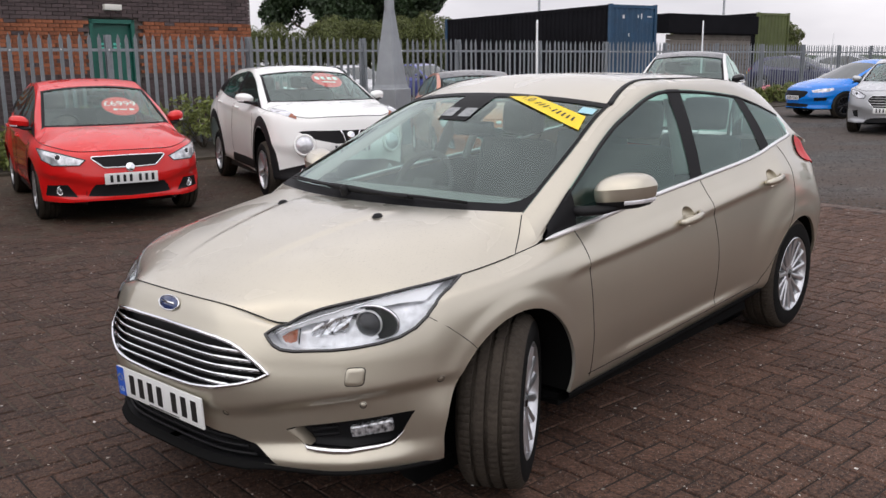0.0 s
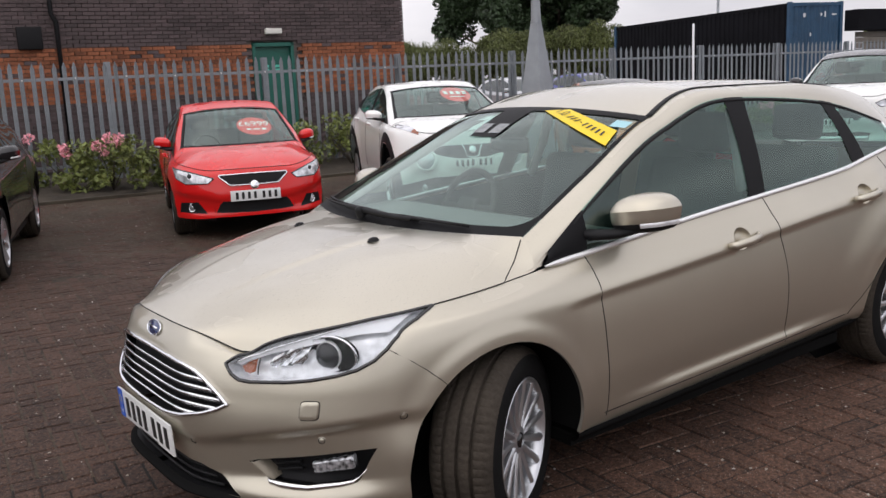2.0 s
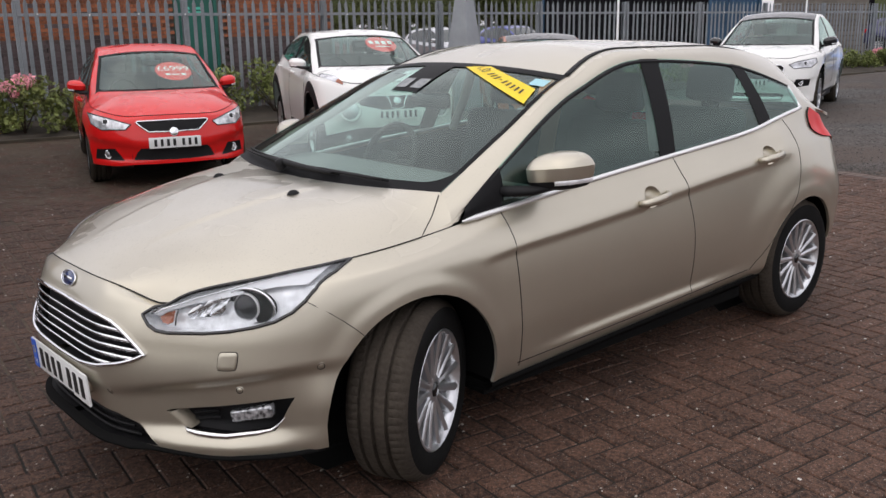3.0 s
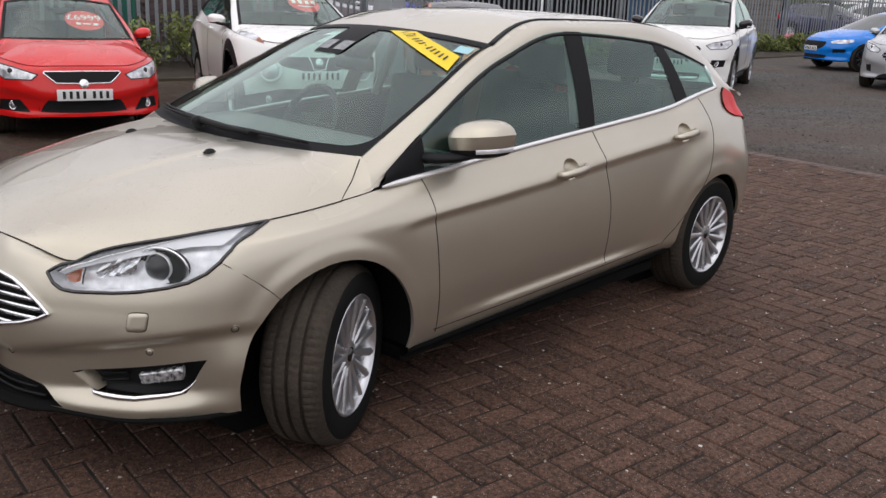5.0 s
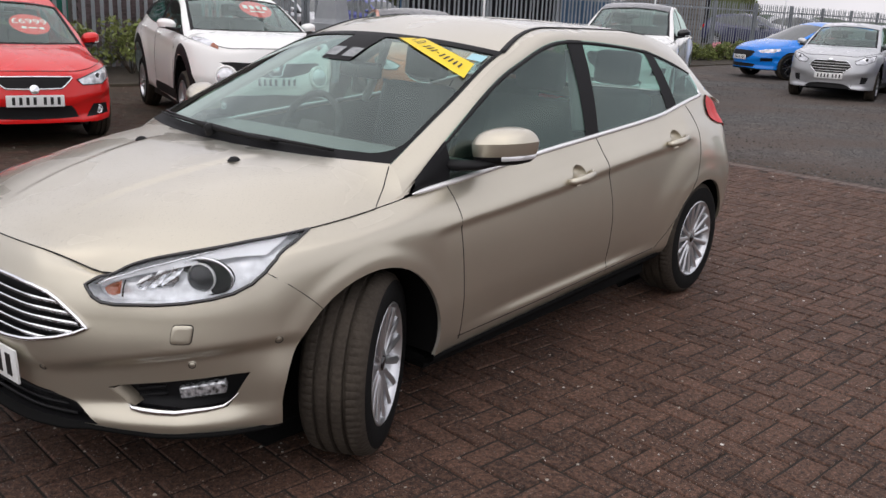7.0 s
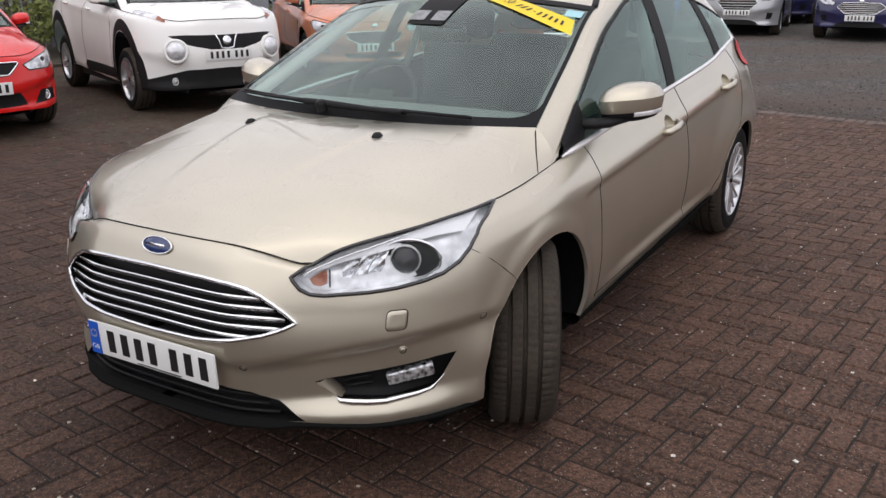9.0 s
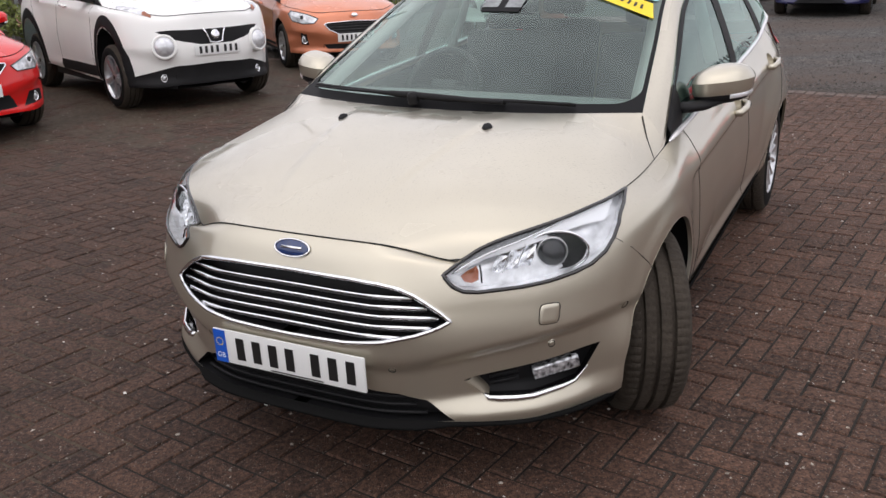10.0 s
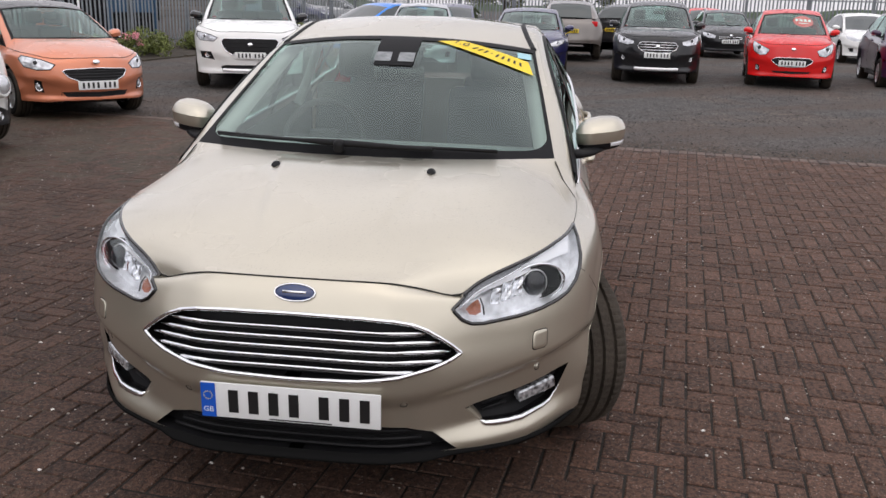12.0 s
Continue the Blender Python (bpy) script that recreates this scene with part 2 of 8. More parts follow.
def add_lathe(bm, profile, m=None, seg=32, a0=0.0, a1=360.0):
    """Turns a profile of (radius, height) pairs round z."""
    rings = []
    full = abs(a1 - a0) >= 360
    count = seg if full else seg + 1
    for i in range(count):
        a = radians(a0 + (a1 - a0) * i / seg)
        ring = []
        for r, h in profile:
            p = Vector((r * math.cos(a), r * math.sin(a), h))
            ring.append(bm.verts.new(m @ p if m is not None else p))
        rings.append(ring)
    for i in range(seg):
        a, b = rings[i], rings[(i + 1) % count]
        for j in range(len(profile) - 1):
            try:
                bm.faces.new((a[j], b[j], b[j + 1], a[j + 1]))
            except ValueError:
                pass
    return rings


def add_tube(bm, points, radius, seg=6, flat=1.0, closed=False, up=(0, 0, 1)):
    """Sweeps a circle, or an ellipse flattened along the upward side, along points. radius: a number or one for each point."""
    pts = [Vector(p) for p in points]
    rings, n = [], len(pts)
    for i, p in enumerate(pts):
        a = pts[(i - 1) % n] if closed or i > 0 else p
        b = pts[(i + 1) % n] if closed or i < n - 1 else p
        d = (b - a).normalized()
        s = d.cross(Vector(up))
        s = s.normalized() if s.length > 1e-4 else Vector((1, 0, 0))
        w = s.cross(d)
        r = radius[i] if isinstance(radius, (list, tuple)) else radius
        rings.append([bm.verts.new(p + s * (r * math.cos(k * math.tau / seg)) + w * (r * flat * math.sin(k * math.tau / seg))) for k in range(seg)])
    for i in range(n if closed else n - 1):
        a, b = rings[i], rings[(i + 1) % n]
        for k in range(seg):
            bm.faces.new((a[k], a[(k + 1) % seg], b[(k + 1) % seg], b[k]))
    if not closed:
        bm.faces.new(rings[0][::-1])
        bm.faces.new(rings[-1])
    return rings


def add_grid(bm, rows):
    """Faces over rows of points, all of the same length."""
    vs = [[bm.verts.new(p) for p in row] for row in rows]
    for a, b in zip(vs, vs[1:]):
        for i in range(len(a) - 1):
            quad = [a[i], a[i + 1], b[i + 1], b[i]]
            if len({tuple(round(c, 5) for c in v.co) for v in quad}) < 3:
                continue
            bm.faces.new(quad)
    return vs


def mirrored(bm, weld=True):
    """Adds the mirror image across x = 0."""
    out = bm.copy()
    geo = bmesh.ops.duplicate(out, geom=out.verts[:] + out.edges[:] + out.faces[:])["geom"]
    vs = [g for g in geo if isinstance(g, bmesh.types.BMVert)]
    fs = [g for g in geo if isinstance(g, bmesh.types.BMFace)]
    for v in vs:
        v.co.x = -v.co.x
    bmesh.ops.reverse_faces(out, faces=fs)
    if weld:
        bmesh.ops.remove_doubles(out, verts=[v for v in out.verts if abs(v.co.x) < 0.002], dist=0.0015)
    bm.free()
    return out


def facing(bm, d):
    """Turns the sheet's faces so that they look along d."""
    bm.normal_update()
    total = Vector()
    for f in bm.faces:
        total += f.normal * f.calc_area()
    if total.dot(Vector(d)) < 0:
        bmesh.ops.reverse_faces(bm, faces=bm.faces[:])
    return bm


def open_path(loop, eps=0.003):
    """A half outline as an open path that starts and ends at the middle plane."""
    n = len(loop)
    start = 0
    for i in range(n):
        if loop[i - 1].x <= eps < loop[i].x:
            start = i
    return [p for p in loop[start:] + loop[:start] if p.x > eps]


def flipped(bm):
    out = bm.copy()
    for v in out.verts:
        v.co.x = -v.co.x
    bmesh.ops.reverse_faces(out, faces=out.faces[:])
    return out


def spline(keys, t):
    """Smooth curve through (t, value...) keys, with monotone-safe tangents."""
    if t <= keys[0][0]:
        return keys[0][1:]
    if t >= keys[-1][0]:
        return keys[-1][1:]
    i = 0
    while keys[i + 1][0] < t:
        i += 1
    k0, k1 = keys[i], keys[i + 1]
    h = k1[0] - k0[0]
    s = (t - k0[0]) / h
    out = []
    for c in range(1, len(k0)):
        def slope(j):
            if j == 0:
                return (keys[1][c] - keys[0][c]) / (keys[1][0] - keys[0][0])
            if j == len(keys) - 1:
                return (keys[j][c] - keys[j - 1][c]) / (keys[j][0] - keys[j - 1][0])
            a = (keys[j][c] - keys[j - 1][c]) / (keys[j][0] - keys[j - 1][0])
            b = (keys[j + 1][c] - keys[j][c]) / (keys[j + 1][0] - keys[j][0])
            return 0.0 if a * b <= 0 else 2 * a * b / (a + b)
        m0, m1 = slope(i) * h, slope(i + 1) * h
        out.append((2 * s**3 - 3 * s**2 + 1) * k0[c] + (s**3 - 2 * s**2 + s) * m0 + (-2 * s**3 + 3 * s**2) * k1[c] + (s**3 - s**2) * m1)
    return tuple(out)


def inside(poly, a, b):
    hit = False
    for (x0, y0), (x1, y1) in zip(poly, poly[1:] + poly[:1]):
        if (y0 > b) != (y1 > b) and a < (x1 - x0) * (b - y0) / (y1 - y0) + x0:
            hit = not hit
    return hit


def cut_out(bm, poly, axis, keep=None, reach=0.05):
    """Cuts the outline poly through the sheet along axis (1: seen from the front, in x and z; 0: from the side, in y and z; 2: from above, in x and y)
    and takes what lies inside out of bm. Returns that piece as a bmesh of its own."""
    ia, ib = {0: (1, 2), 1: (0, 2), 2: (0, 1)}[axis]
    n = len(poly)
    lo_a, hi_a = min(p[0] for p in poly) - reach, max(p[0] for p in poly) + reach
    lo_b, hi_b = min(p[1] for p in poly) - reach, max(p[1] for p in poly) + reach
    for i in range(n):
        p, q = Vector(poly[i]), Vector(poly[(i + 1) % n])
        d = (q - p)
        if d.length < 1e-6:
            continue
        d.normalize()
        near = []
        for f in bm.faces:
            c = f.calc_center_median()
            if not (lo_a < c[ia] < hi_a and lo_b < c[ib] < hi_b) or (keep and not keep(c)):
                continue
            w = Vector((c[ia], c[ib])) - p
            k = w.dot(d)
            if -reach < k < (q - p).length + reach and abs(w.x * d.y - w.y * d.x) < reach:
                near.append(f)
        co, no = [0, 0, 0], [0, 0, 0]
        co[ia], co[ib] = p
        no[ia], no[ib] = d.y, -d.x
        geo = set(near)
        for f in near:
            geo.update(f.verts)
            geo.update(f.edges)
        bmesh.ops.bisect_plane(bm, geom=list(geo), dist=1e-5, plane_co=co, plane_no=no)
    chosen = []
    for f in bm.faces:
        c = f.calc_center_median()
        if lo_a < c[ia] < hi_a and lo_b < c[ib] < hi_b and (not keep or keep(c)) and inside(poly, c[ia], c[ib]):
            chosen.append(f)
    piece = bm_new()
    made = {}
    for f in chosen:
        vs = []
        for v in f.verts:
            if v not in made:
                made[v] = piece.verts.new(v.co)
            vs.append(made[v])
        piece.faces.new(vs)
    bmesh.ops.delete(bm, geom=chosen, context="FACES")
    return piece


def rim_points(bm):
    """The points of the longest open border of a piece, in order."""
    nxt = {}
    for e in bm.edges:
        if len(e.link_faces) == 1:
            l = e.link_faces[0]
            vs = list(l.verts)
            for i, v in enumerate(vs):
                w = vs[(i + 1) % len(vs)]
                if {v, w} == set(e.verts):
                    nxt[v] = w
    best, seen = [], set()
    for v in nxt:
        loop, w = [], v
        while w in nxt and w not in seen:
            seen.add(w)
            loop.append(w.co.copy())
            w = nxt[w]
        if len(loop) > len(best):
            best = loop
    return best


def wall_in(bm, loop, depth, closed=True):
    """A wall from an opening's edge inwards."""
    d = Vector(depth)
    n = len(loop)
    a = [bm.verts.new(p) for p in loop]
    b = [bm.verts.new(Vector(p) + d) for p in loop]
    for i in range(n if closed else n - 1):
        bm.faces.new((a[i], a[(i + 1) % n], b[(i + 1) % n], b[i]))
    return bm


# ---------- the shape of a hatchback: x to its left side, y rearwards from the nose, z up ----------
LEVELS = [  # height at nose and along the flank, half width, nose y
    (0.241, 0.264, 0.872, 0.050),
    (0.34, 0.36, 0.896, 0.032),
    (0.50, 0.50, 0.908, 0.020),
    (0.61, 0.63, 0.908, 0.038),
    (0.70, 0.757, 0.900, 0.064),
    (0.745, 0.86, 0.880, 0.083),
    (0.785, 0.93, 0.845, 0.105),
]
TOP = 6
BELT = [(0.0, 0.777), (0.105, 0.777), (0.120, 0.773), (0.144, 0.760), (0.171, 0.742), (0.190, 0.729), (0.207, 0.721), (0.218, 0.719), (0.226, 0.723), (0.238, 0.734), (0.260, 0.752), (0.30, 0.774), (0.345, 0.790), (0.38, 0.799), (0.45, 0.813), (0.514, 0.824), (0.58, 0.831), (0.65, 0.837), (0.72, 0.842), (0.90, 0.855), (1.06, 0.870), (1.20, 0.886), (1.43, 0.906), (1.95, 0.954), (2.52, 0.994), (3.12, 1.038), (3.35, 1.072), (3.60, 1.104), (3.75, 1.115), (4.05, 1.075), (4.36, 1.0)]
SHAPE = {"edge": BELT}   # the line that bounds the bonnet at the nose
NOSE_EDGE = [(0.0, 0.777), (0.105, 0.777), (0.16, 0.772), (0.22, 0.769), (0.30, 0.779), (0.345, 0.790), (0.40, 0.804)]   # the bonnet's edge without its dip beside the lamp
TOPX = [(0.0, 0.80), (0.7, 0.812), (1.05, 0.808), (1.45, 0.814), (2.0, 0.820), (2.5, 0.820), (3.1, 0.812), (3.6, 0.785), (4.0, 0.74), (4.36, 0.70)]
FLANK = [(0.0, 0.985), (0.6, 0.99), (0.92, 1.004), (1.35, 0.988), (2.2, 0.984), (3.0, 0.986), (3.55, 1.006), (3.9, 0.992), (4.36, 0.93)]
CENTRE = [(0, 1.00, 0.984), (1, 1.42, 1.200), (2, 1.86, 1.405), (3, 2.40, 1.492), (4, 3.10, 1.486), (5, 3.80, 1.408), (6, 4.17, 1.085)]
RAIL = [(0, 0.720, 1.165, 0.985), (1, 0.665, 1.55, 1.165), (2, 0.604, 1.985, 1.356), (3, 0.585, 2.42, 1.450), (4, 0.575, 3.12, 1.445), (5, 0.545, 3.74, 1.370), (6, 0.60, 4.14, 1.07)]
DLO = [(0, 0.808, 1.135, 0.884), (1, 0.752, 1.49, 1.088), (2, 0.668, 1.97, 1.298), (3, 0.628, 2.45, 1.402), (4, 0.638, 3.15, 1.360), (5, 0.705, 3.655, 1.232), (6, 0.735, 4.10, 1.045)]
BELT_Y = [(0, 1.10), (1, 1.45), (2, 1.95), (3, 2.45), (4, 3.20), (5, 3.68), (6, 4.12)]
SHOULDER = [(1.2, 0.0), (1.45, 0.018), (1.65, 0.027), (2.15, 0.057), (2.63, 0.097), (3.13, 0.132), (3.6, 0.165), (4.36, 0.165)]   # rise of the shoulder crease along the flank
NOSE = [(0, 0.0, 0.0), (1, 0.15, 0.001), (2, 0.29, 0.009), (3, 0.41, 0.040), (4, 0.535, 0.094), (5, 0.66, 0.168), (6, 0.775, 0.248), (7, 0.86, 0.335), (8, 0.915, 0.417), (9, 0.955, 0.505), (10, 0.985, 0.65), (11, 0.997, 0.79), (12, 1.0, 0.93)]   # plan of the nose: share of the half width, way back
NOSE_L, TAIL_L = 0.93, 0.46
AXLES = (0.91, 3.56)


def level_at(k, y):
    """Height of level k along the flank."""
    zn, zs, w, yn = LEVELS[k]
    top = spline(SHAPE["edge"], y)[0] if y < 0.40 else spline(BELT, y)[0]
    if k == TOP:
        return top
    if k == 5:
        return min((level_at(4, y) + top) / 2 + 0.006, top - 0.003)
    rise = min(max((y - 0.15) / 1.0, 0), 1)
    rise = rise * rise * (3 - 2 * rise)
    z = zn + (zs - zn) * rise
    if k == 0:
        z += 0.020 * (1 - min(max((y - 0.09) / 0.16, 0), 1))
        z += 0.05 * min(max((y - 1.3) / 1.9, 0), 1)
    if k == 4:
        z += spline(SHOULDER, y)[0]
    if k == 3:
        z += 0.05 * min(max((y - 1.2) / 2.4, 0), 1)
    if k in (0, 1):
        z += 0.12 * min(max((y - 3.7) / 0.5, 0), 1)
    return z


def outline(k, n_front, n_side, n_rear):
    """Plan of level k from the nose's middle round the flank to the tail's middle."""
    zn, zs, w, yn = LEVELS[k]
    pts = []
    for i in range(n_front):
        x, y = spline(NOSE, 12 * i / n_front)
        pts.append((x, yn + y))
    y0, y1 = yn + NOSE_L, 4.36 - TAIL_L
    for i in range(n_side):
        pts.append((1.0, y0 + (y1 - y0) * i / n_side))
    tail = 4.36 - (0.0, 0.0, 0.0, 0.05, 0.10, 0.13, 0.16)[k]
    for i in range(n_rear + 1):
        a = math.pi / 2 * (1 - i / n_rear)
        pts.append((math.sin(a) ** (2 / 3.2), y1 + (tail - y1) * math.cos(a)))
    out = []
    for f, y in pts:
        half = spline(TOPX, y)[0] if k == TOP else w * spline(FLANK, y)[0]
        if k == 0:
            half *= 1 + 0.012 * min(max((0.75 - y) / 0.15, 0), 1)
        if k in (4, 5):
            half *= 1 - (0.05 if k == 4 else 0.085) * min(max((y - 3.35) / 0.5, 0), 1)
        if k == 5:
            half *= 1 - 0.016 * min(max((y - 1.05) / 0.4, 0), 1)
        out.append((f * half, y, level_at(k, y)))
    return out


def flank_rows(n_front, n_side, n_rear, per):
    rings = [outline(k, n_front, n_side, n_rear) for k in range(TOP + 1)]
    cols = len(rings[0])
    vkeys = list(range(TOP + 1))
    rows = []
    for j in range(TOP * per + 1):
        v = j / per
        row = []
        for i in range(cols):
            keys = [(vk, *rings[vk][i]) for vk in vkeys]
            x, y, z = spline(keys, v)
            # a sharp tuck under the shoulder crease, and a scoop above the lower door line
            if 1.2 < y < 3.95 and x > 0.5:
                fade = max(0.0, min((y - 1.2) / 0.12, 1, (3.42 - y) / 0.35))
                d = level_at(4, y) - z
                if 0 < d < 0.30:
                    x -= fade * 0.0105 * (1 - d / 0.30) ** 1.3 * min(d / 0.022, 1)
                d = z - (0.318 + 0.024 * (y - 1.5))
                if 1.42 < y < 3.15 and 0 < d < 0.28:
                    k = min(d / 0.05, 1)
                    x -= min((y - 1.42) / 0.35, 1, (3.15 - y) / 0.5) * 0.021 * (1 - d / 0.28) ** 1.3 * k * k * (3 - 2 * k)
            # raised rims round the wheel arches, and a crease across the bumper
            for cy in AXLES:
                d = math.hypot(y - cy, z - 0.325)
                if d < 0.46 and x > 0.6:
                    k = min(max((0.445 - d) / 0.055, 0), 1)
                    x += 0.006 * k * k * (3 - 2 * k)
            # the haunch over the rear wheel
            d = math.hypot((y - 3.60) * 0.9, z - 0.36)
            if d < 0.62 and z > 0.45 and x > 0.5:
                k = min(max((0.61 - d) / 0.20, 0), 1)
                x += 0.016 * k * k * (3 - 2 * k) * min((z - 0.45) / 0.2, 1)
            # the bumper flares towards the front wheel
            if 0.36 < y < 0.75 and z < 0.52 and x > 0.6:
                k, q = min((y - 0.36) / 0.18, 1), min((0.52 - z) / 0.14, 1)
                x += (0.022 - 0.010 * min(max((0.32 - z) / 0.06, 0), 1)) * k * k * (3 - 2 * k) * q * q * (3 - 2 * q)
            # below a crease that climbs from the plate to the corner the bumper is tucked in, and its foot juts out as a ledge
            d = 0.460 + 0.19 * min(max(x - 0.36, 0), 0.5) - z
            if y < 0.80 and 0 < d:
                k = min(d / 0.05, 1)
                u = min(max((0.338 - z) / 0.078, 0), 1)
                corner = 0.50 + 0.50 * min(max((x - 0.36) / 0.18, 0), 1)
                push = 0.036 * corner * k * k * (3 - 2 * k) * (1 - (1.22 - 0.35 * min(max((x - 0.68) / 0.12, 0), 1)) * u * u * (3 - 2 * u)) * min(max((0.66 - y) / 0.26, 0), 1)
                out = Vector((x * 0.9, (y - 0.95), 0)).normalized()
                x, y = x - out.x * push, y - out.y * push
            row.append(Vector((x, y, z)))
        rows.append(row)
    return rows


def hood_rows(n_front, per):
    """The bonnet from the nose's lip to the windscreen, over the half width."""
    edge = outline(TOP, n_front, 8, 2)
    edge = [p for p in edge if p[1] <= 1.03] + [(spline(TOPX, 1.10)[0], 1.10, spline(BELT, 1.10)[0])]
    rows = []
    count = len(edge)
    for i, (xe, ye, ze) in enumerate(edge):
        s = ((ye - 0.105) / (1.10 - 0.105))
        yc = 0.105 + (0.997 - 0.105) * s ** 0.98
        zc = spline([(0, 0.777), (0.12, 0.831), (0.4, 0.908), (0.75, 0.966), (1, 0.985)], s)[0]
        smooth_z = spline(NOSE_EDGE, ye)[0] if ye < 0.40 else ze
        row = []
        for j in range(per + 1):
            f = j / per
            lift = 1 - abs(f) ** (2.1 + 0.6 * min(s / 0.35, 1) + 4.0 * max(0.0, (s - 0.45) / 0.55) ** 1.5)
            y = yc + (ye - yc) * f ** 2
            z = smooth_z + (zc - smooth_z) * lift + (ze - smooth_z) * f ** 14
            # twin steps in the sheet run back beside the middle of the bonnet
            d = 0.20 + 0.095 * (y - 0.30) / 0.55 - xe * f
            k = min(max(d / 0.030, 0), 1)
            z += 0.0065 * k * k * (3 - 2 * k) * min(max((y - 0.22) / 0.25, 0), 1) * min(max((0.97 - y) / 0.12, 0), 1)
            row.append(Vector((xe * f, y, z)))
        rows.append(row)
    # last row: along the foot of the windscreen and out to the door pillar
    p, c, q = house_curve("rail", 0), house_curve("centre", 0), house_curve("dlo", 0)
    row = []
    for j in range(per + 1):
        f = j / per / 0.875
        if f <= 1:
            lift = 1 - f ** 2.2
            row.append(Vector((p.x * f, p.y + (c.y - p.y) * lift, p.z + (c.z - p.z) * lift + 0.004)))
        else:
            k = (f - 1) / (1 / 0.875 - 1)
            row.append(p.lerp(q, k) + Vector((0.04 * k * (1 - k), 0, 0.015 * k * (1 - k))))
    rows.append(row)
    return rows


def house_curve(which, t):
    if which == "belt":
        y = spline(BELT_Y, t)[0]
        return Vector((spline(TOPX, y)[0], y, spline(BELT, y)[0]))
    if which == "centre":
        y, z = spline(CENTRE, t)
        return Vector((0, y, z))
    return Vector(spline(RAIL if which == "rail" else DLO, t))


def house_rows(a, b, t0, t1, n, per, bow=0.0):
    """A sheet between two lines of the upper body. bow: how far it swells between them."""
    rows = []
    for i in range(n + 1):
        t = t0 + (t1 - t0) * i / n
        p, q = house_curve(a, t), house_curve(b, t)
        row = []
        for j in range(per + 1):
            f = j / per
            if b == "centre":
                # over the roof or a screen the section is a flat arch
                c = q.lerp(p, 1 - f)
                x = p.x * (1 - f)
                lift = 1 - (1 - f) ** 2.2
                c = Vector((x, p.y + (q.y - p.y) * lift, p.z + (q.z - p.z) * lift))
            else:
                c = p.lerp(q, f)
                c.x += bow * 4 * f * (1 - f)
                c.z += bow * 1.5 * f * (1 - f)
            row.append(c)
        rows.append(row)
    return rows


def warp(spec):
    """The map from the base hatchback to another car's proportions."""
    L, W, H, wb, fo, r = spec["L"], spec["W"], spec["H"], spec["wb"], spec["fo"], spec["r"]
    ys = [(-1, fo * -1 / 0.91), (0, 0), (0.91, fo), (3.56, fo + wb), (4.36, L), (5.36, L + 1)]
    zs = [(-1, -1), (0, 0), (0.325, r), (0.80, spec["hood"]), (1.0, spec["belt"]), (1.492, H), (2.492, H + 1)]

    def lin(keys, v):
        for (a, p), (b, q) in zip(keys, keys[1:]):
            if v <= b:
                return p + (q - p) * (v - a) / (b - a)
        return keys[-1][1]

    def go(v):
        return Vector((v[0] * W / 1.816, lin(ys, v[1]), lin(zs, v[2])))
    return go


def circle(cy, cz, r, n=36):
    return [(cy + r * math.cos(k * math.tau / n), cz + r * math.sin(k * math.tau / n)) for k in range(n)]


def tyre_profile(r, w):
    h = w / 2
    return [(r - 0.115, -h + 0.012), (r - 0.105, -h - 0.002), (r - 0.07, -h - 0.008), (r - 0.03, -h), (r - 0.008, -h + 0.018), (r, -h + 0.045),
            (r, -0.056), (r - 0.014, -0.053), (r - 0.014, -0.043), (r, -0.040), (r + 0.001, -0.008), (r - 0.014, -0.005), (r - 0.014, 0.005), (r + 0.001, 0.008),
            (r, 0.040), (r - 0.014, 0.043), (r - 0.014, 0.053), (r, 0.056),
            (r, h - 0.045), (r - 0.008, h - 0.018), (r - 0.03, h), (r - 0.07, h + 0.008), (r - 0.105, h + 0.002), (r - 0.115, h - 0.012)]


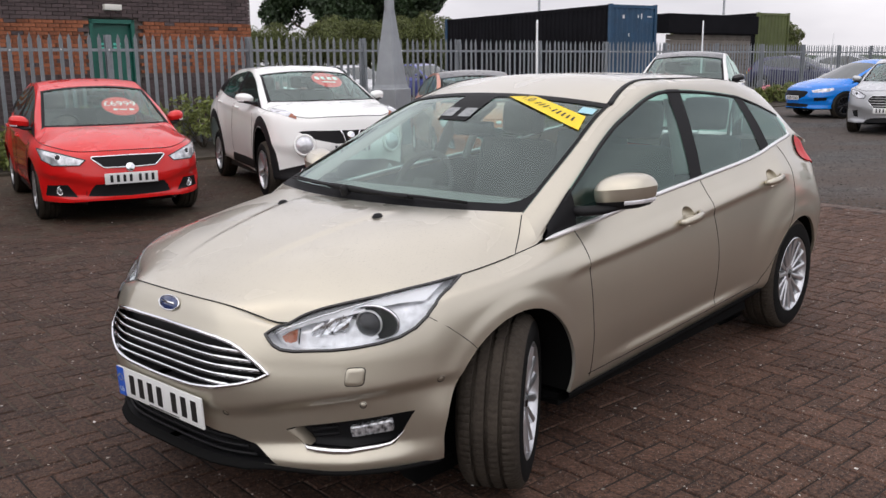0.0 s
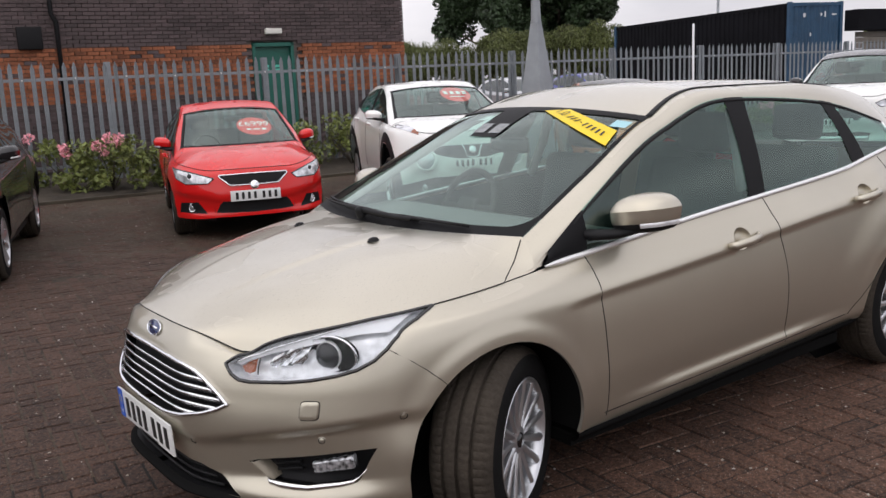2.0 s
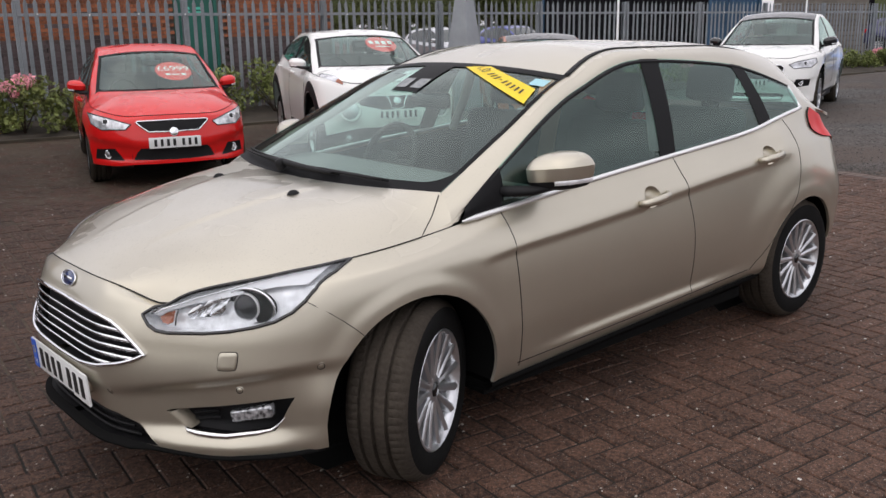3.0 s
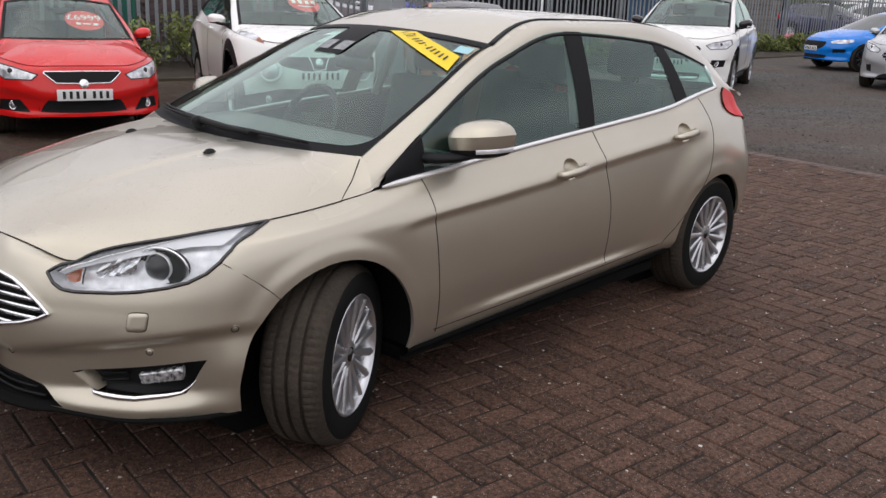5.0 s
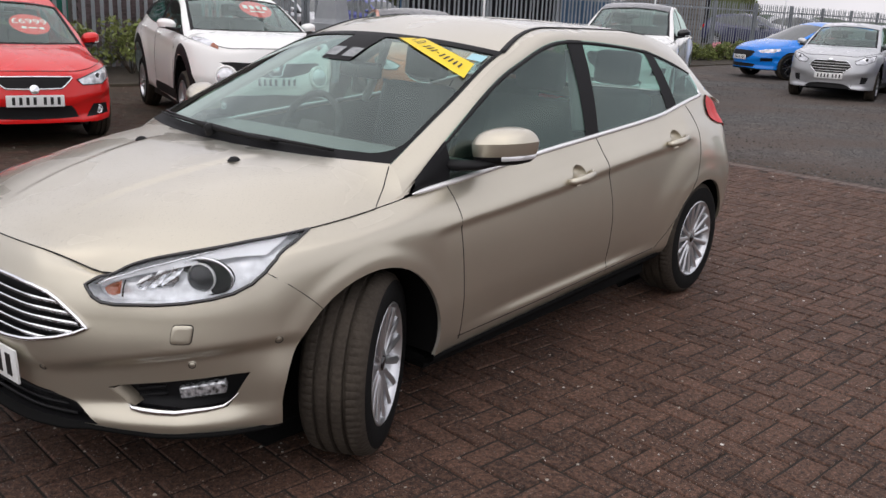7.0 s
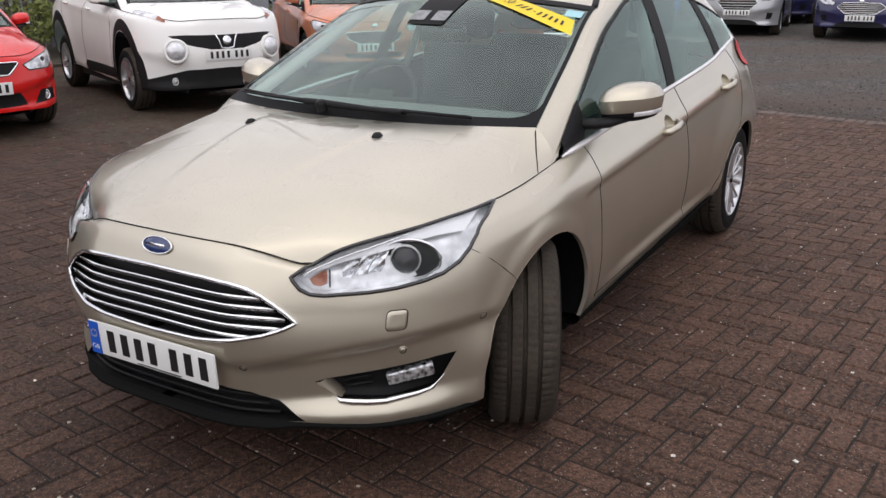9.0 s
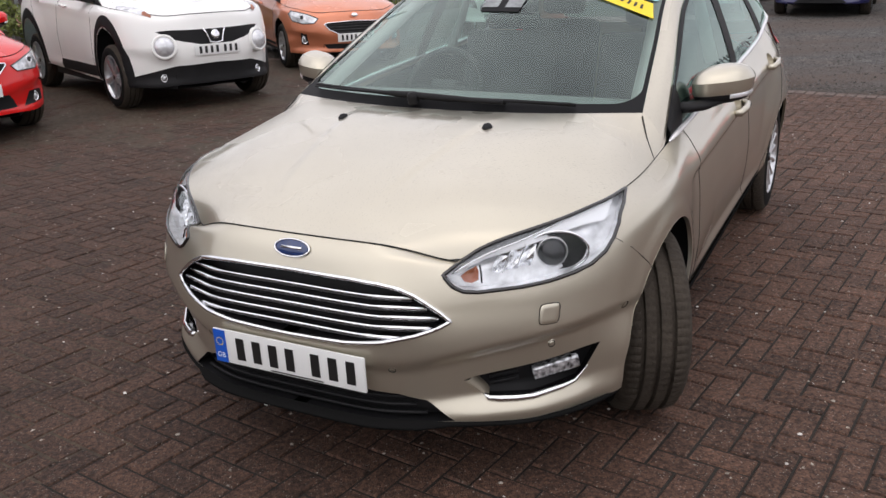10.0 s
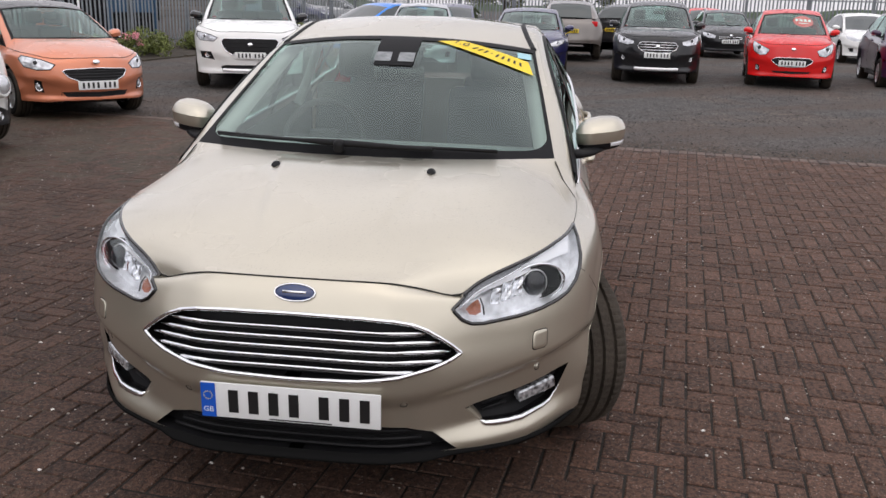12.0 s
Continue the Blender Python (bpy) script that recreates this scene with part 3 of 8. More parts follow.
def make_wheel(parent, m, r, w=0.215, spokes=15, seg=48, twin=False, rim_mat=None, detail=True):
    """A wheel whose outer face looks along +x: tyre > rim > spokes, hub cap and brake disc behind."""
    rim_mat = rim_mat or M_ALLOY
    turn = Matrix.Rotation(radians(90), 4, "Y")
    bm = bm_new()
    rings = add_lathe(bm, tyre_profile(r, w), turn, 288 if detail else seg)
    if detail:
        # cross grooves of the tread shoulders and ribs
        for i, ring in enumerate(rings):
            if i % 4 == 0:
                for k in (4, 5, 6, 17, 18, 19):
                    ring[k].co.yz *= 1 - 0.004 / r
            if i % 4 == 2:
                for k in (9, 10, 13, 14):
                    ring[k].co.yz *= 1 - 0.0025 / r
    bm.verts.ensure_lookup_table()
    for f in bm.faces:
        rad = sum(math.hypot(v.co.y, v.co.z) for v in f.verts) / len(f.verts)
        f.material_index = 1 if rad < r - 0.020 else 0
    tyre = part("tyre", bm, (M_TYRE, M_SIDEWALL), parent, angle=40)
    tyre.matrix_basis = m
    rr = r - 0.108
    h = w / 2
    bm = bm_new()
    add_lathe(bm, [(rr + 0.006, h - 0.004), (rr - 0.004, h + 0.002), (rr - 0.014, h - 0.006), (rr - 0.022, h - 0.03), (rr - 0.03, 0.0), (rr - 0.028, -h + 0.02), (rr + 0.004, -h)], turn, seg)
    add_lathe(bm, [(0.0, h - 0.018), (0.045, h - 0.018), (0.062, h - 0.026), (0.068, h - 0.06)], turn, 24)
    rim = part("rim", bm, rim_mat, tyre, "silver alloy rim", angle=35)
    proto = None
    for k in range(spokes):
        a = k * math.tau / spokes
        if proto is None:
            bm = bm_new()
            hw, tw = (0.009, 0.0165) if not twin else (0.02, 0.032)
            sec = [(0.04, hw, h - 0.024), (rr * 0.55, (hw + tw) / 2, h - 0.018), (rr - 0.006, tw, h - 0.008)]
            rows = [[(x, -q, z - 0.035), (x, -q, z), (x, -q * 0.25, z + 0.006), (x, q * 0.25, z + 0.006), (x, q, z), (x, q, z - 0.035)] for x, q, z in sec]
            add_grid(bm, [[turn @ Vector(p) for p in row] for row in rows])
            proto = part("spoke", bm, rim_mat, rim, angle=30)
            proto.matrix_basis = Matrix.Rotation(a, 4, "X")
        else:
            s = new("spoke", proto.data)
            s.parent = rim
            s.matrix_basis = Matrix.Rotation(a, 4, "X")
    bm = bm_new()
    add_lathe(bm, [(0.0, h - 0.010), (0.024, h - 0.011), (0.028, h - 0.02)], turn, 20)
    part("hub_cap", bm, M_GLOSSBLACK, rim, "dark blue-black centre cap")
    if detail:
        for k in range(5):
            a = k * math.tau / 5 + 0.3
            bm = bm_new()
            add_lathe(bm, [(0.0, h - 0.022), (0.008, h - 0.022), (0.009, h - 0.04)], Matrix.Rotation(a, 4, "X") @ turn @ pose(0.052, 0, 0), 8)
            part("wheel_bolt", bm, M_DARKMETAL, rim)
    bm = bm_new()
    add_lathe(bm, [(0.05, h - 0.085), (rr - 0.05, h - 0.085), (rr - 0.05, h - 0.11), (0.05, h - 0.11)], turn, 32)
    part("brake_disc", bm, M_DARKMETAL, rim, "dull steel brake disc")
    return tyre


def make_plate(parent, m, face=None, bars=True, rows=None, band=True):
    """A number plate 520 by 111 mm facing -y, its signs as plain bars."""
    bm = bm_new()
    add_box(bm, (-0.26, -0.004, -0.0555), (0.26, 0.004, 0.0555), bevel=0.003)
    plate = part("number_plate", bm, face or M_PLATE_W, parent, "number plate with dark bars for signs", angle=40)
    plate.matrix_basis = m
    if band:
        bm = bm_new()
        add_box(bm, (-0.258, -0.0065, -0.054), (-0.216, -0.0035, 0.054))
        band_ob = part("blue_band", bm, M_BLUE, plate, "blue band at the plate's end", smooth=False)
        text = bpy.data.curves.new("band_text", "FONT")
        text.body, text.size, text.align_x, text.align_y = "GB", 0.024, "CENTER", "CENTER"
        text.materials.append(M_WHITE)
        word = new("band_text", text)
        word.parent = band_ob
        word.matrix_basis = pose(-0.237, -0.0070, -0.030, 90)
        for k in range(12):
            a = k * math.tau / 12
            bm = bm_new()
            add_box(bm, (-0.0014, -0.0072, -0.0014), (0.0014, -0.0064, 0.0014), pose(-0.237 + 0.0125 * math.cos(a), 0, 0.016 + 0.0125 * math.sin(a)))
            part("band_star", bm, M_YELLOW, band_ob, smooth=False)
        bm = bm_new()
        add_box(bm, (-0.06, -0.0062, -0.0505), (0.12, -0.0036, -0.0475))
        part("maker_line", bm, M_DARKMETAL, plate, smooth=False)
    if bars:
        x = -0.185 if band else -0.215
        step = 0.0625
        for k in range(7):
            gap = 0.028 if k == 4 else 0
            x += gap
            bm = bm_new()
            add_box(bm, (x + 0.007, -0.0065, -0.036), (x + 0.035, -0.0035, 0.036))
            part("plate_bar", bm, M_INK, plate, smooth=False)
            x += step - (0.004 if band else 0)
    return plate


def mirror_parts(parent, wf, paint, side, tip=None, lamp=True, seg=28):
    """A door mirror: painted shell with a crease, black underside and foot, indicator."""
    cx, cy = 0.912, 1.600

    def plan(s, z, skew=0.0):
        row = []
        for k in range(seg + 1):
            a = k * math.tau / seg
            ca, sa = math.cos(a), math.sin(a)
            x = 0.107 * math.copysign(abs(ca) ** 0.76, ca)
            y = (0.112 if sa < 0 else 0.058) * math.copysign(abs(sa) ** (0.85 if sa < 0 else 0.45), sa)
            y += 0.035 * x / 0.114
            row.append(wf(Vector((side * (cx + x * s + skew), cy + y * s, z + 0.012 * s * x / 0.114))))
        return row

    def loft(keys):
        bm = bm_new()
        add_grid(bm, [plan(*k) for k in keys])
        bmesh.ops.remove_doubles(bm, verts=bm.verts[:], dist=0.0005)
        bmesh.ops.recalc_face_normals(bm, faces=bm.faces[:])
        return bm
    mirror = part("door_mirror", loft([(0.93, 1.004), (0.965, 1.016), (0.985, 1.034), (1.0, 1.052), (0.93, 1.070), (0.82, 1.085), (0.66, 1.097), (0.44, 1.105), (0.18, 1.109), (0.0, 1.110)]), paint, parent, "door mirror in the body colour with black foot", angle=20)
    part("mirror_base", loft([(0.0, 0.966), (0.5, 0.968), (0.78, 0.976), (0.90, 0.990), (0.925, 1.004)]), M_PLASTIC, mirror)
    bm = bm_new()
    add_tube(bm, [wf(Vector((side * x, y, z))) for x, y, z in ((0.780, 1.405, 0.972), (0.815, 1.44, 0.966), (0.86, 1.49, 0.968), (0.92, 1.55, 0.984))], [0.040, 0.040, 0.038, 0.028], 10, 0.50)
    part("mirror_foot", bm, M_PLASTIC, mirror)
    if lamp:
        bm = bm_new()
        rows = []
        for z, s in ((0.988, 0.915), (0.993, 0.945), (1.000, 0.950), (1.005, 0.938)):
            full = plan(s, z)
            rows.append(full[int(seg * 0.80):] + full[1:4])
        add_grid(bm, rows)
        part("indicator", bm, M_LAMP, mirror, "clear side indicator")
    return mirror


STYLE = {  # outlines of the face, half width, seen from the front
    "lamp": [(0.450, 0.700), (0.478, 0.670), (0.505, 0.656), (0.540, 0.652), (0.638, 0.657), (0.700, 0.665), (0.752, 0.677), (0.785, 0.691), (0.808, 0.715), (0.819, 0.745), (0.821, 0.778), (0.811, 0.815), (0.791, 0.846), (0.735, 0.835), (0.639, 0.802), (0.560, 0.774), (0.510, 0.750), (0.476, 0.724)],
    "grille": [(0.0, 0.503), (0.20, 0.508), (0.31, 0.520), (0.40, 0.541), (0.45, 0.559), (0.482, 0.578), (0.455, 0.603), (0.42, 0.629), (0.385, 0.651), (0.345, 0.668), (0.29, 0.679), (0.20, 0.685), (0.0, 0.688)],
    "lower": [(0.0, 0.260), (0.478, 0.260), (0.405, 0.322), (0.33, 0.346), (0.22, 0.356), (0.0, 0.358)],
    "fog": [(0.494, 0.379), (0.548, 0.311), (0.66, 0.303), (0.752, 0.318), (0.803, 0.434), (0.66, 0.412), (0.52, 0.388)],
}


def side_pane(t0b, t0t, t1b, t1t, n=14, per=8, off=0.0, bow=0.012):
    """A piece of the side windows between two slanting uprights."""
    rows = []
    for i in range(n + 1):
        row = []
        for j in range(per + 1):
            f = j / per
            tb = t0b + (t1b - t0b) * i / n
            tt = t0t + (t1t - t0t) * i / n
            t = tb + (tt - tb) * f
            p = house_curve("belt", t).lerp(house_curve("dlo", t), f)
            p.x += bow * 4 * f * (1 - f) + off
            p.z += 0.01
            row.append(p)
        rows.append(row)
    return rows


from mathutils.bvhtree import BVHTree


def make_car(m, spec, label, group="parked cars"):
    """A parked car of another make: the base shape in its own proportions, colour and face."""
    w = warp(spec)
    style = dict(STYLE)
    style.update(spec.get("style", {}))
    paint = spec["paint"]
    car = thing("car", m, label, "car", group)

    def shaped(bm):
        for v in bm.verts:
            v.co = w(v.co)
        return bm
    shell = bm_new()
    add_grid(shell, [list(r) for r in zip(*flank_rows(26, 40, 8, 4))])
    near = spec.get("near")
    whole = shell.copy()
    add_grid(whole, hood_rows(26, 8))
    skin = BVHTree.FromBMesh(whole)
    whole.free()
    pieces = []
    for name, material, lab in (("lamp", M_BGLAMP, "clear headlamp"), ("grille", spec.get("grille_mat", M_PLASTIC), "black grille"), ("lower", M_PLASTIC, "black lower air intake"), ("fog", M_PLASTIC, "black fog lamp surround")):
        if style.get(name):
            pieces.append((name, cut_out(shell, style[name], 1, lambda c: c.y < 1.2, 0.07), material, lab))
    for cy in AXLES:
        cut_out(shell, circle(cy, 0.325, 0.37, 20), 0, lambda c: c.x > 0.4, 0.09).free()
    add_grid(shell, house_rows("dlo", "rail", 0, 6, 30, 3, 0.008))
    add_grid(shell, house_rows("belt", "dlo", 5, 6, 5, 3))
    bmesh.ops.remove_doubles(shell, verts=shell.verts[:], dist=0.003)
    bmesh.ops.recalc_face_normals(shell, faces=shell.faces[:])
    part("body", mirrored(shaped(shell)), paint, car, angle=38)
    bm = bm_new()
    add_grid(bm, [[p + Vector((0, 0, 0.003)) for p in r] for r in hood_rows(26, 12)])
    part("bonnet", facing(mirrored(shaped(bm)), (0, 0, 1)), paint, car)
    bm = bm_new()
    add_grid(bm, house_rows("rail", "centre", 2, 5, 16, 8))
    part("roof", facing(mirrored(shaped(bm)), (0, 0, 1)), spec.get("roof", paint), car)

    def skin_at(a, b, axis):
        hit = skin.ray_cast(Vector((2, a, b)), Vector((-1, 0, 0))) if axis == 0 else skin.ray_cast(Vector((a, -1, b)), Vector((0, 1, 0))) if axis == 1 else skin.ray_cast(Vector((a, b, 3)), Vector((0, 0, -1)))
        return hit[0]

    def both(fn, name, material, lab=""):
        """One part on either side, drawn by fn(bm, side-turned point)."""
        for sd in (1, -1):
            bm_ = bm_new()
            fn(bm_, lambda v: Vector((sd * v.x, v.y, v.z)))
            part(name, bm_, material, car, lab)
    if near:
        edge = [w(r[-1] + Vector((0, 0, 0.004))) for r in hood_rows(26, 12)[:-1]]
        both(lambda b_, s: add_tube(b_, [s(p) for p in edge], 0.003, 4), "bonnet_gap", M_GAP)
        for line in (((1.352, 0.91), (1.37, 0.75), (1.40, 0.55), (1.41, 0.31)), ((2.43, 1.005), (2.50, 0.81), (2.56, 0.617), (2.575, 0.33)), ((3.46, 1.075), (3.40, 0.90), (3.32, 0.68), (3.17, 0.50))):
            pts = [skin_at(y0 + (y1 - y0) * f / 4, z0 + (z1 - z0) * f / 4, 0) for (y0, z0), (y1, z1) in zip(line, line[1:]) for f in range(4)]
            pts = [w(p) for p in pts if p is not None]
            both(lambda b_, s: add_tube(b_, [s(p) for p in pts], 0.003, 4), "door_gap", M_GAP)
        for hy, hz in ((2.22, 0.86), (3.20, 0.93)):
            q = skin_at(hy, hz, 0)
            pts = [w(q + Vector((d, y, y * 0.09))) for y, d in ((-0.09, 0.0), (-0.07, 0.026), (0.0, 0.034), (0.07, 0.028), (0.09, 0.0))]
            both(lambda b_, s: add_tube(b_, [s(p) for p in pts], 0.013, 7), "door_handle", paint)
    if spec.get("clad"):
        # black plastic round the arches and along the sills
        for cy in AXLES:
            arc = [(cy + math.cos(a), math.sin(a)) for a in [k * math.pi / 26 for k in range(-3, 30)]]
            rows_ = []
            for c_, s_ in arc:
                row = [skin_at(cy + (c_ - cy) * rr, 0.325 + s_ * rr, 0) for rr in (0.372, 0.415, 0.458)]
                if all(p is not None for p in row):
                    rows_.append([w(p + Vector((o, 0, 0))) for p, o in zip(row, (0.004, 0.012, 0.002))])
            if rows_:
                both(lambda b_, s: add_grid(b_, [[s(p) for p in r] for r in rows_]), "arch_trim", M_PLASTIC, "black plastic wheel arch trim")
    if near:
        rows_ = [[w(p + Vector((0.006, 0, 0))) for p in (skin_at(y, z, 0) for z in (0.30, 0.34, 0.39 if spec.get("clad") else 0.345)) if p is not None] for y in [1.34 + 1.78 * k / 10 for k in range(11)]]
        rows_ = [r for r in rows_ if len(r) == 3]
        if len(rows_) > 2:
            both(lambda b_, s: add_grid(b_, [[s(p) for p in r] for r in rows_]), "sill", M_PLASTIC, "black sill")
    if spec.get("foglamp"):
        fx, fz, fr_ = spec["foglamp"]
        q = w(skin_at(fx, fz, 1))
        for sd in (1, -1):
            base_ = Matrix.Translation((sd * q.x, q.y - 0.004, q.z)) @ pose(0, 0, 0, 84, 0, sd * 18)
            bm = bm_new()
            add_lathe(bm, [(fr_ * 0.72, 0.002), (fr_ * 0.86, 0.010), (fr_, 0.0), (fr_, -0.03)], base_ @ Matrix.Diagonal((0.85, 1.1, 1, 1)), 18)
            ring_ = part("fog_ring", bm, M_CHROME, car, "bright fog lamp ring")
            bm = bm_new()
            add_lathe(bm, [(0.0, 0.006), (fr_ * 0.5, 0.004), (fr_ * 0.74, -0.002)], base_ @ Matrix.Diagonal((0.85, 1.1, 1, 1)), 18)
            part("fog_glass", bm, M_FOGLAMP, ring_)
    if spec.get("rails"):
        pts = [w(house_curve("rail", 2.5 + 2.0 * k / 12) + Vector((-0.03, 0, 0.012 + 0.035 * min(k, 12 - k, 2) / 2))) for k in range(13)]
        both(lambda b_, s: add_tube(b_, [s(p) for p in pts], 0.014, 7), "roof_rail", M_SATIN, "bright roof rail")
    if spec.get("vee"):
        # bright vee that holds the badge
        pts = []
        for x, z in ((-0.125, 0.672), (-0.10, 0.64), (-0.072, 0.575), (0.0, 0.566), (0.072, 0.575), (0.10, 0.64), (0.125, 0.672)):
            p = skin_at(abs(x), z, 1)
            pts.append(w(Vector((x, p.y, z))) + Vector((0, -0.008, 0)))
        bm = bm_new()
        add_tube(bm, pts, 0.009, 6)
        part("grille_vee", bm, M_CHROME, car, "chrome vee in the grille")
    if spec.get("skid"):
        bm = bm_new()
        rows_ = []
        for k in range(-8, 9):
            p = skin_at(abs(k) * 0.055, 0.30, 1)
            q = w(Vector((k * 0.055, p.y - 0.012, 0.30)))
            rows_.append([q + Vector((0, 0.02, 0.035)), q + Vector((0, -0.004, 0.02)), q + Vector((0, 0.0, -0.025)), q + Vector((0, 0.05, -0.05))])
        add_grid(bm, rows_)
        part("skid_plate", bm, M_SATIN, car, "silver skid plate under the bumper")
    if spec.get("decal"):
        for x0, x1, y0, y1 in ((-0.44, -0.22, 0.80, 0.93), (-0.17, 0.08, 0.78, 0.90), (0.13, 0.42, 0.80, 0.93), (-0.25, 0.22, 0.64, 0.70)):
            bm = bm_new()
            add_grid(bm, [[w(Vector((x, y, skin_at(abs(x), y, 2).z + 0.010))) for x in (x0, (x0 + x1) / 2, x1)] for y in (y0, (y0 + y1) / 2, y1)])
            part("bonnet_decal", bm, M_WHITE, car, "white lettering bars on the bonnet")
    # dark underbody closes the car below and behind the wheel arches
    bm = bm_new()
    rows = [[(0, y, 0.22), (x, y, 0.22), (x, y, 0.62)] for y, x in ((0.14, 0.45), (0.45, 0.62), (1.4, 0.62), (1.45, 0.83), (3.0, 0.83), (3.05, 0.62), (4.1, 0.62))]
    add_grid(bm, [[Vector(p) for p in r] for r in rows])
    add_grid(bm, [[Vector((0.0, y, 0.63)), Vector((0.66, y, 0.63))] for y in (0.3, 4.0)])
    part("underbody", mirrored(shaped(bm)), M_PLASTIC, car, smooth=False)
    for side in (1, -1):
        for name, piece, material, lab in pieces:
            if name in ("lamp", "fog"):
                bm = piece.copy() if side > 0 else flipped(piece)
                loop = [w(v) for v in rim_points(piece)]
                ob = part({"lamp": "headlamp", "fog": "fog_lamp"}[name], shaped(bm), material, car, lab)
                if name == "lamp" and near and len(loop) > 4:
                    bm = bm_new()
                    add_tube(bm, [Vector((side * p.x, p.y - 0.002, p.z)) for p in loop], 0.0065, 5, closed=True)
                    part("lamp_rim", bm, M_GLOSSBLACK, ob, "dark lamp edge")
                    if not spec.get("round"):
                        mid = sum(loop, Vector()) / len(loop)
                        z0 = min(p.z for p in loop)
                        z1 = max(p.z for p in loop)
                        hitp = skin_at(mid.x * 1.816 / spec["W"], sum(v.z for v in rim_points(piece)) / len(loop), 1)
                        if hitp is not None:
                            c = w(hitp)
                            base_ = Matrix.Translation((side * c.x, c.y, c.z)) @ pose(0, 0, 0, 84, 0, side * 30)
                            rr = (z1 - z0) * 0.17
                            bm = bm_new()
                            add_lathe(bm, [(0.0, 0.010), (rr * 0.6, 0.008), (rr, -0.004)], base_, 16)
                            part("lamp_lens", bm, M_DARKMETAL, ob, "dark lamp lens")
                            bm = bm_new()
                            add_lathe(bm, [(rr, -0.004), (rr * 1.1, 0.006), (rr * 1.25, -0.006)], base_, 16)
                            part("lens_ring", bm, M_CHROME, ob)
    for name, piece, material, lab in pieces:
        if name in ("grille", "lower"):
            part({"grille": "grille", "lower": "air_intake"}[name], mirrored(shaped(piece.copy())), material, car, lab)
            loop = [w(v) for v in rim_points(piece)]
            if name == "grille" and spec.get("chrome", True) and loop:
                bm = bm_new()
                loop = [p + Vector((0, -0.008, 0)) for p in open_path(loop)]
                loop = [Vector((0, loop[0].y, loop[0].z))] + loop + [Vector((0, loop[-1].y, loop[-1].z))]
                add_tube(bm, loop, 0.0085, 5)
                part("grille_surround", mirrored(bm, False), M_CHROME, car, "chrome grille surround")
        piece.free()
    if spec.get("bars"):
        for k in range(spec["bars"]):
            zs = [p[1] for p in style["grille"]]
            z = min(zs) + (max(zs) - min(zs)) * (k + 1) / (spec["bars"] + 1)
            half = max([x / 100 for x in range(1, 70) if inside(style["grille"], x / 100, z)] + [0.05]) - 0.012
            bm = bm_new()
            add_tube(bm, [w(skin_at(abs(x) * half, z, 1)) * 1.0 + Vector((0, -0.004, 0)) if x >= 0 else w(Vector((x * half, skin_at(-x * half, z, 1).y, z))) + Vector((0, -0.004, 0)) for x in (-1, -0.6, -0.2, 0.2, 0.6, 1)], spec.get("bar_r", 0.006), 5)
            part("grille_bar", bm, spec.get("bar_mat", M_SATIN), car)
    bm = bm_new()
    add_grid(bm, house_rows("rail", "centre", 0.0, 2.0, 8, 6))
    glass = M_GLASS if near else M_DARKGLASS
    ws = part("windscreen", facing(mirrored(shaped(bm)), (0, -1, 1)), M_SCREEN if near else M_DARKGLASS, car, "windscreen glass")
    if near:
        ws.visible_shadow = False
        bm = bm_new()
        rim = house_rows("rail", "centre", 0.0, 2.0, 20, 40)
        add_grid(bm, [[p + Vector((0, -0.003, 0.004)) for p in r[:3]] for r in rim])
        add_grid(bm, [[p + Vector((0, -0.003, 0.004)) for p in r[2:]] for r in rim[:2]])
        add_grid(bm, [[p + Vector((0, -0.003, 0.004)) for p in r[2:]] for r in rim[-2:]])
        part("screen_border", mirrored(shaped(bm)), M_FRIT, ws)
        bm = bm_new()
        add_grid(bm, [[Vector((x, y, z)) for x in (-0.72, -0.4, 0, 0.4, 0.72)] for y, z in ((1.05, 0.94), (1.40, 0.965), (1.62, 0.93), (1.64, 0.5))])
        part("dashboard", shaped(bm), M_DASH, car)
        for x, y in ((-0.37, 2.2), (0.37, 2.2), (0.0, 3.0)):
            bm = bm_new()
            wide = 0.24 if x else 0.58
            add_box(bm, (-wide, -0.07, 0.0), (wide, 0.07, 0.60), pose(x, y + 0.25, 0.52, -14), 0.05)
            for hx in ((0,) if x else (-0.36, 0.36)):
                add_box(bm, (hx - 0.13, -0.05, 0.0), (hx + 0.13, 0.05, 0.19), pose(x, y + 0.42, 1.13, -8), 0.04)
            part("seat", shaped(bm), M_SEAT, car, "dark seats behind the glass")
        bm = bm_new()
        ctr = Matrix.Translation((-0.36, 1.76, 0.93)) @ Matrix.Rotation(radians(66), 4, "X")
        add_tube(bm, [ctr @ Vector((0.18 * math.cos(a), 0.18 * math.sin(a), 0)) for a in [k * math.tau / 20 for k in range(20)]], 0.016, 6, closed=True)
        part("steering_wheel", shaped(bm), M_WHEELGRIP, car)
        bm = bm_new()
        mp = house_curve("centre", 1.6)
        add_box(bm, (-0.11, 0.03, mp.z - 0.10), (0.11, 0.06, mp.z - 0.03), pose(0, mp.y, 0), 0.01)
        part("rear_view_mirror", shaped(bm), M_GLOSSBLACK, car)
    bm = bm_new()
    add_grid(bm, house_rows("rail", "centre", 5.0, 6.0, 5, 5))
    part("rear_window", facing(mirrored(shaped(bm)), (0, 1, 1)), glass, car)
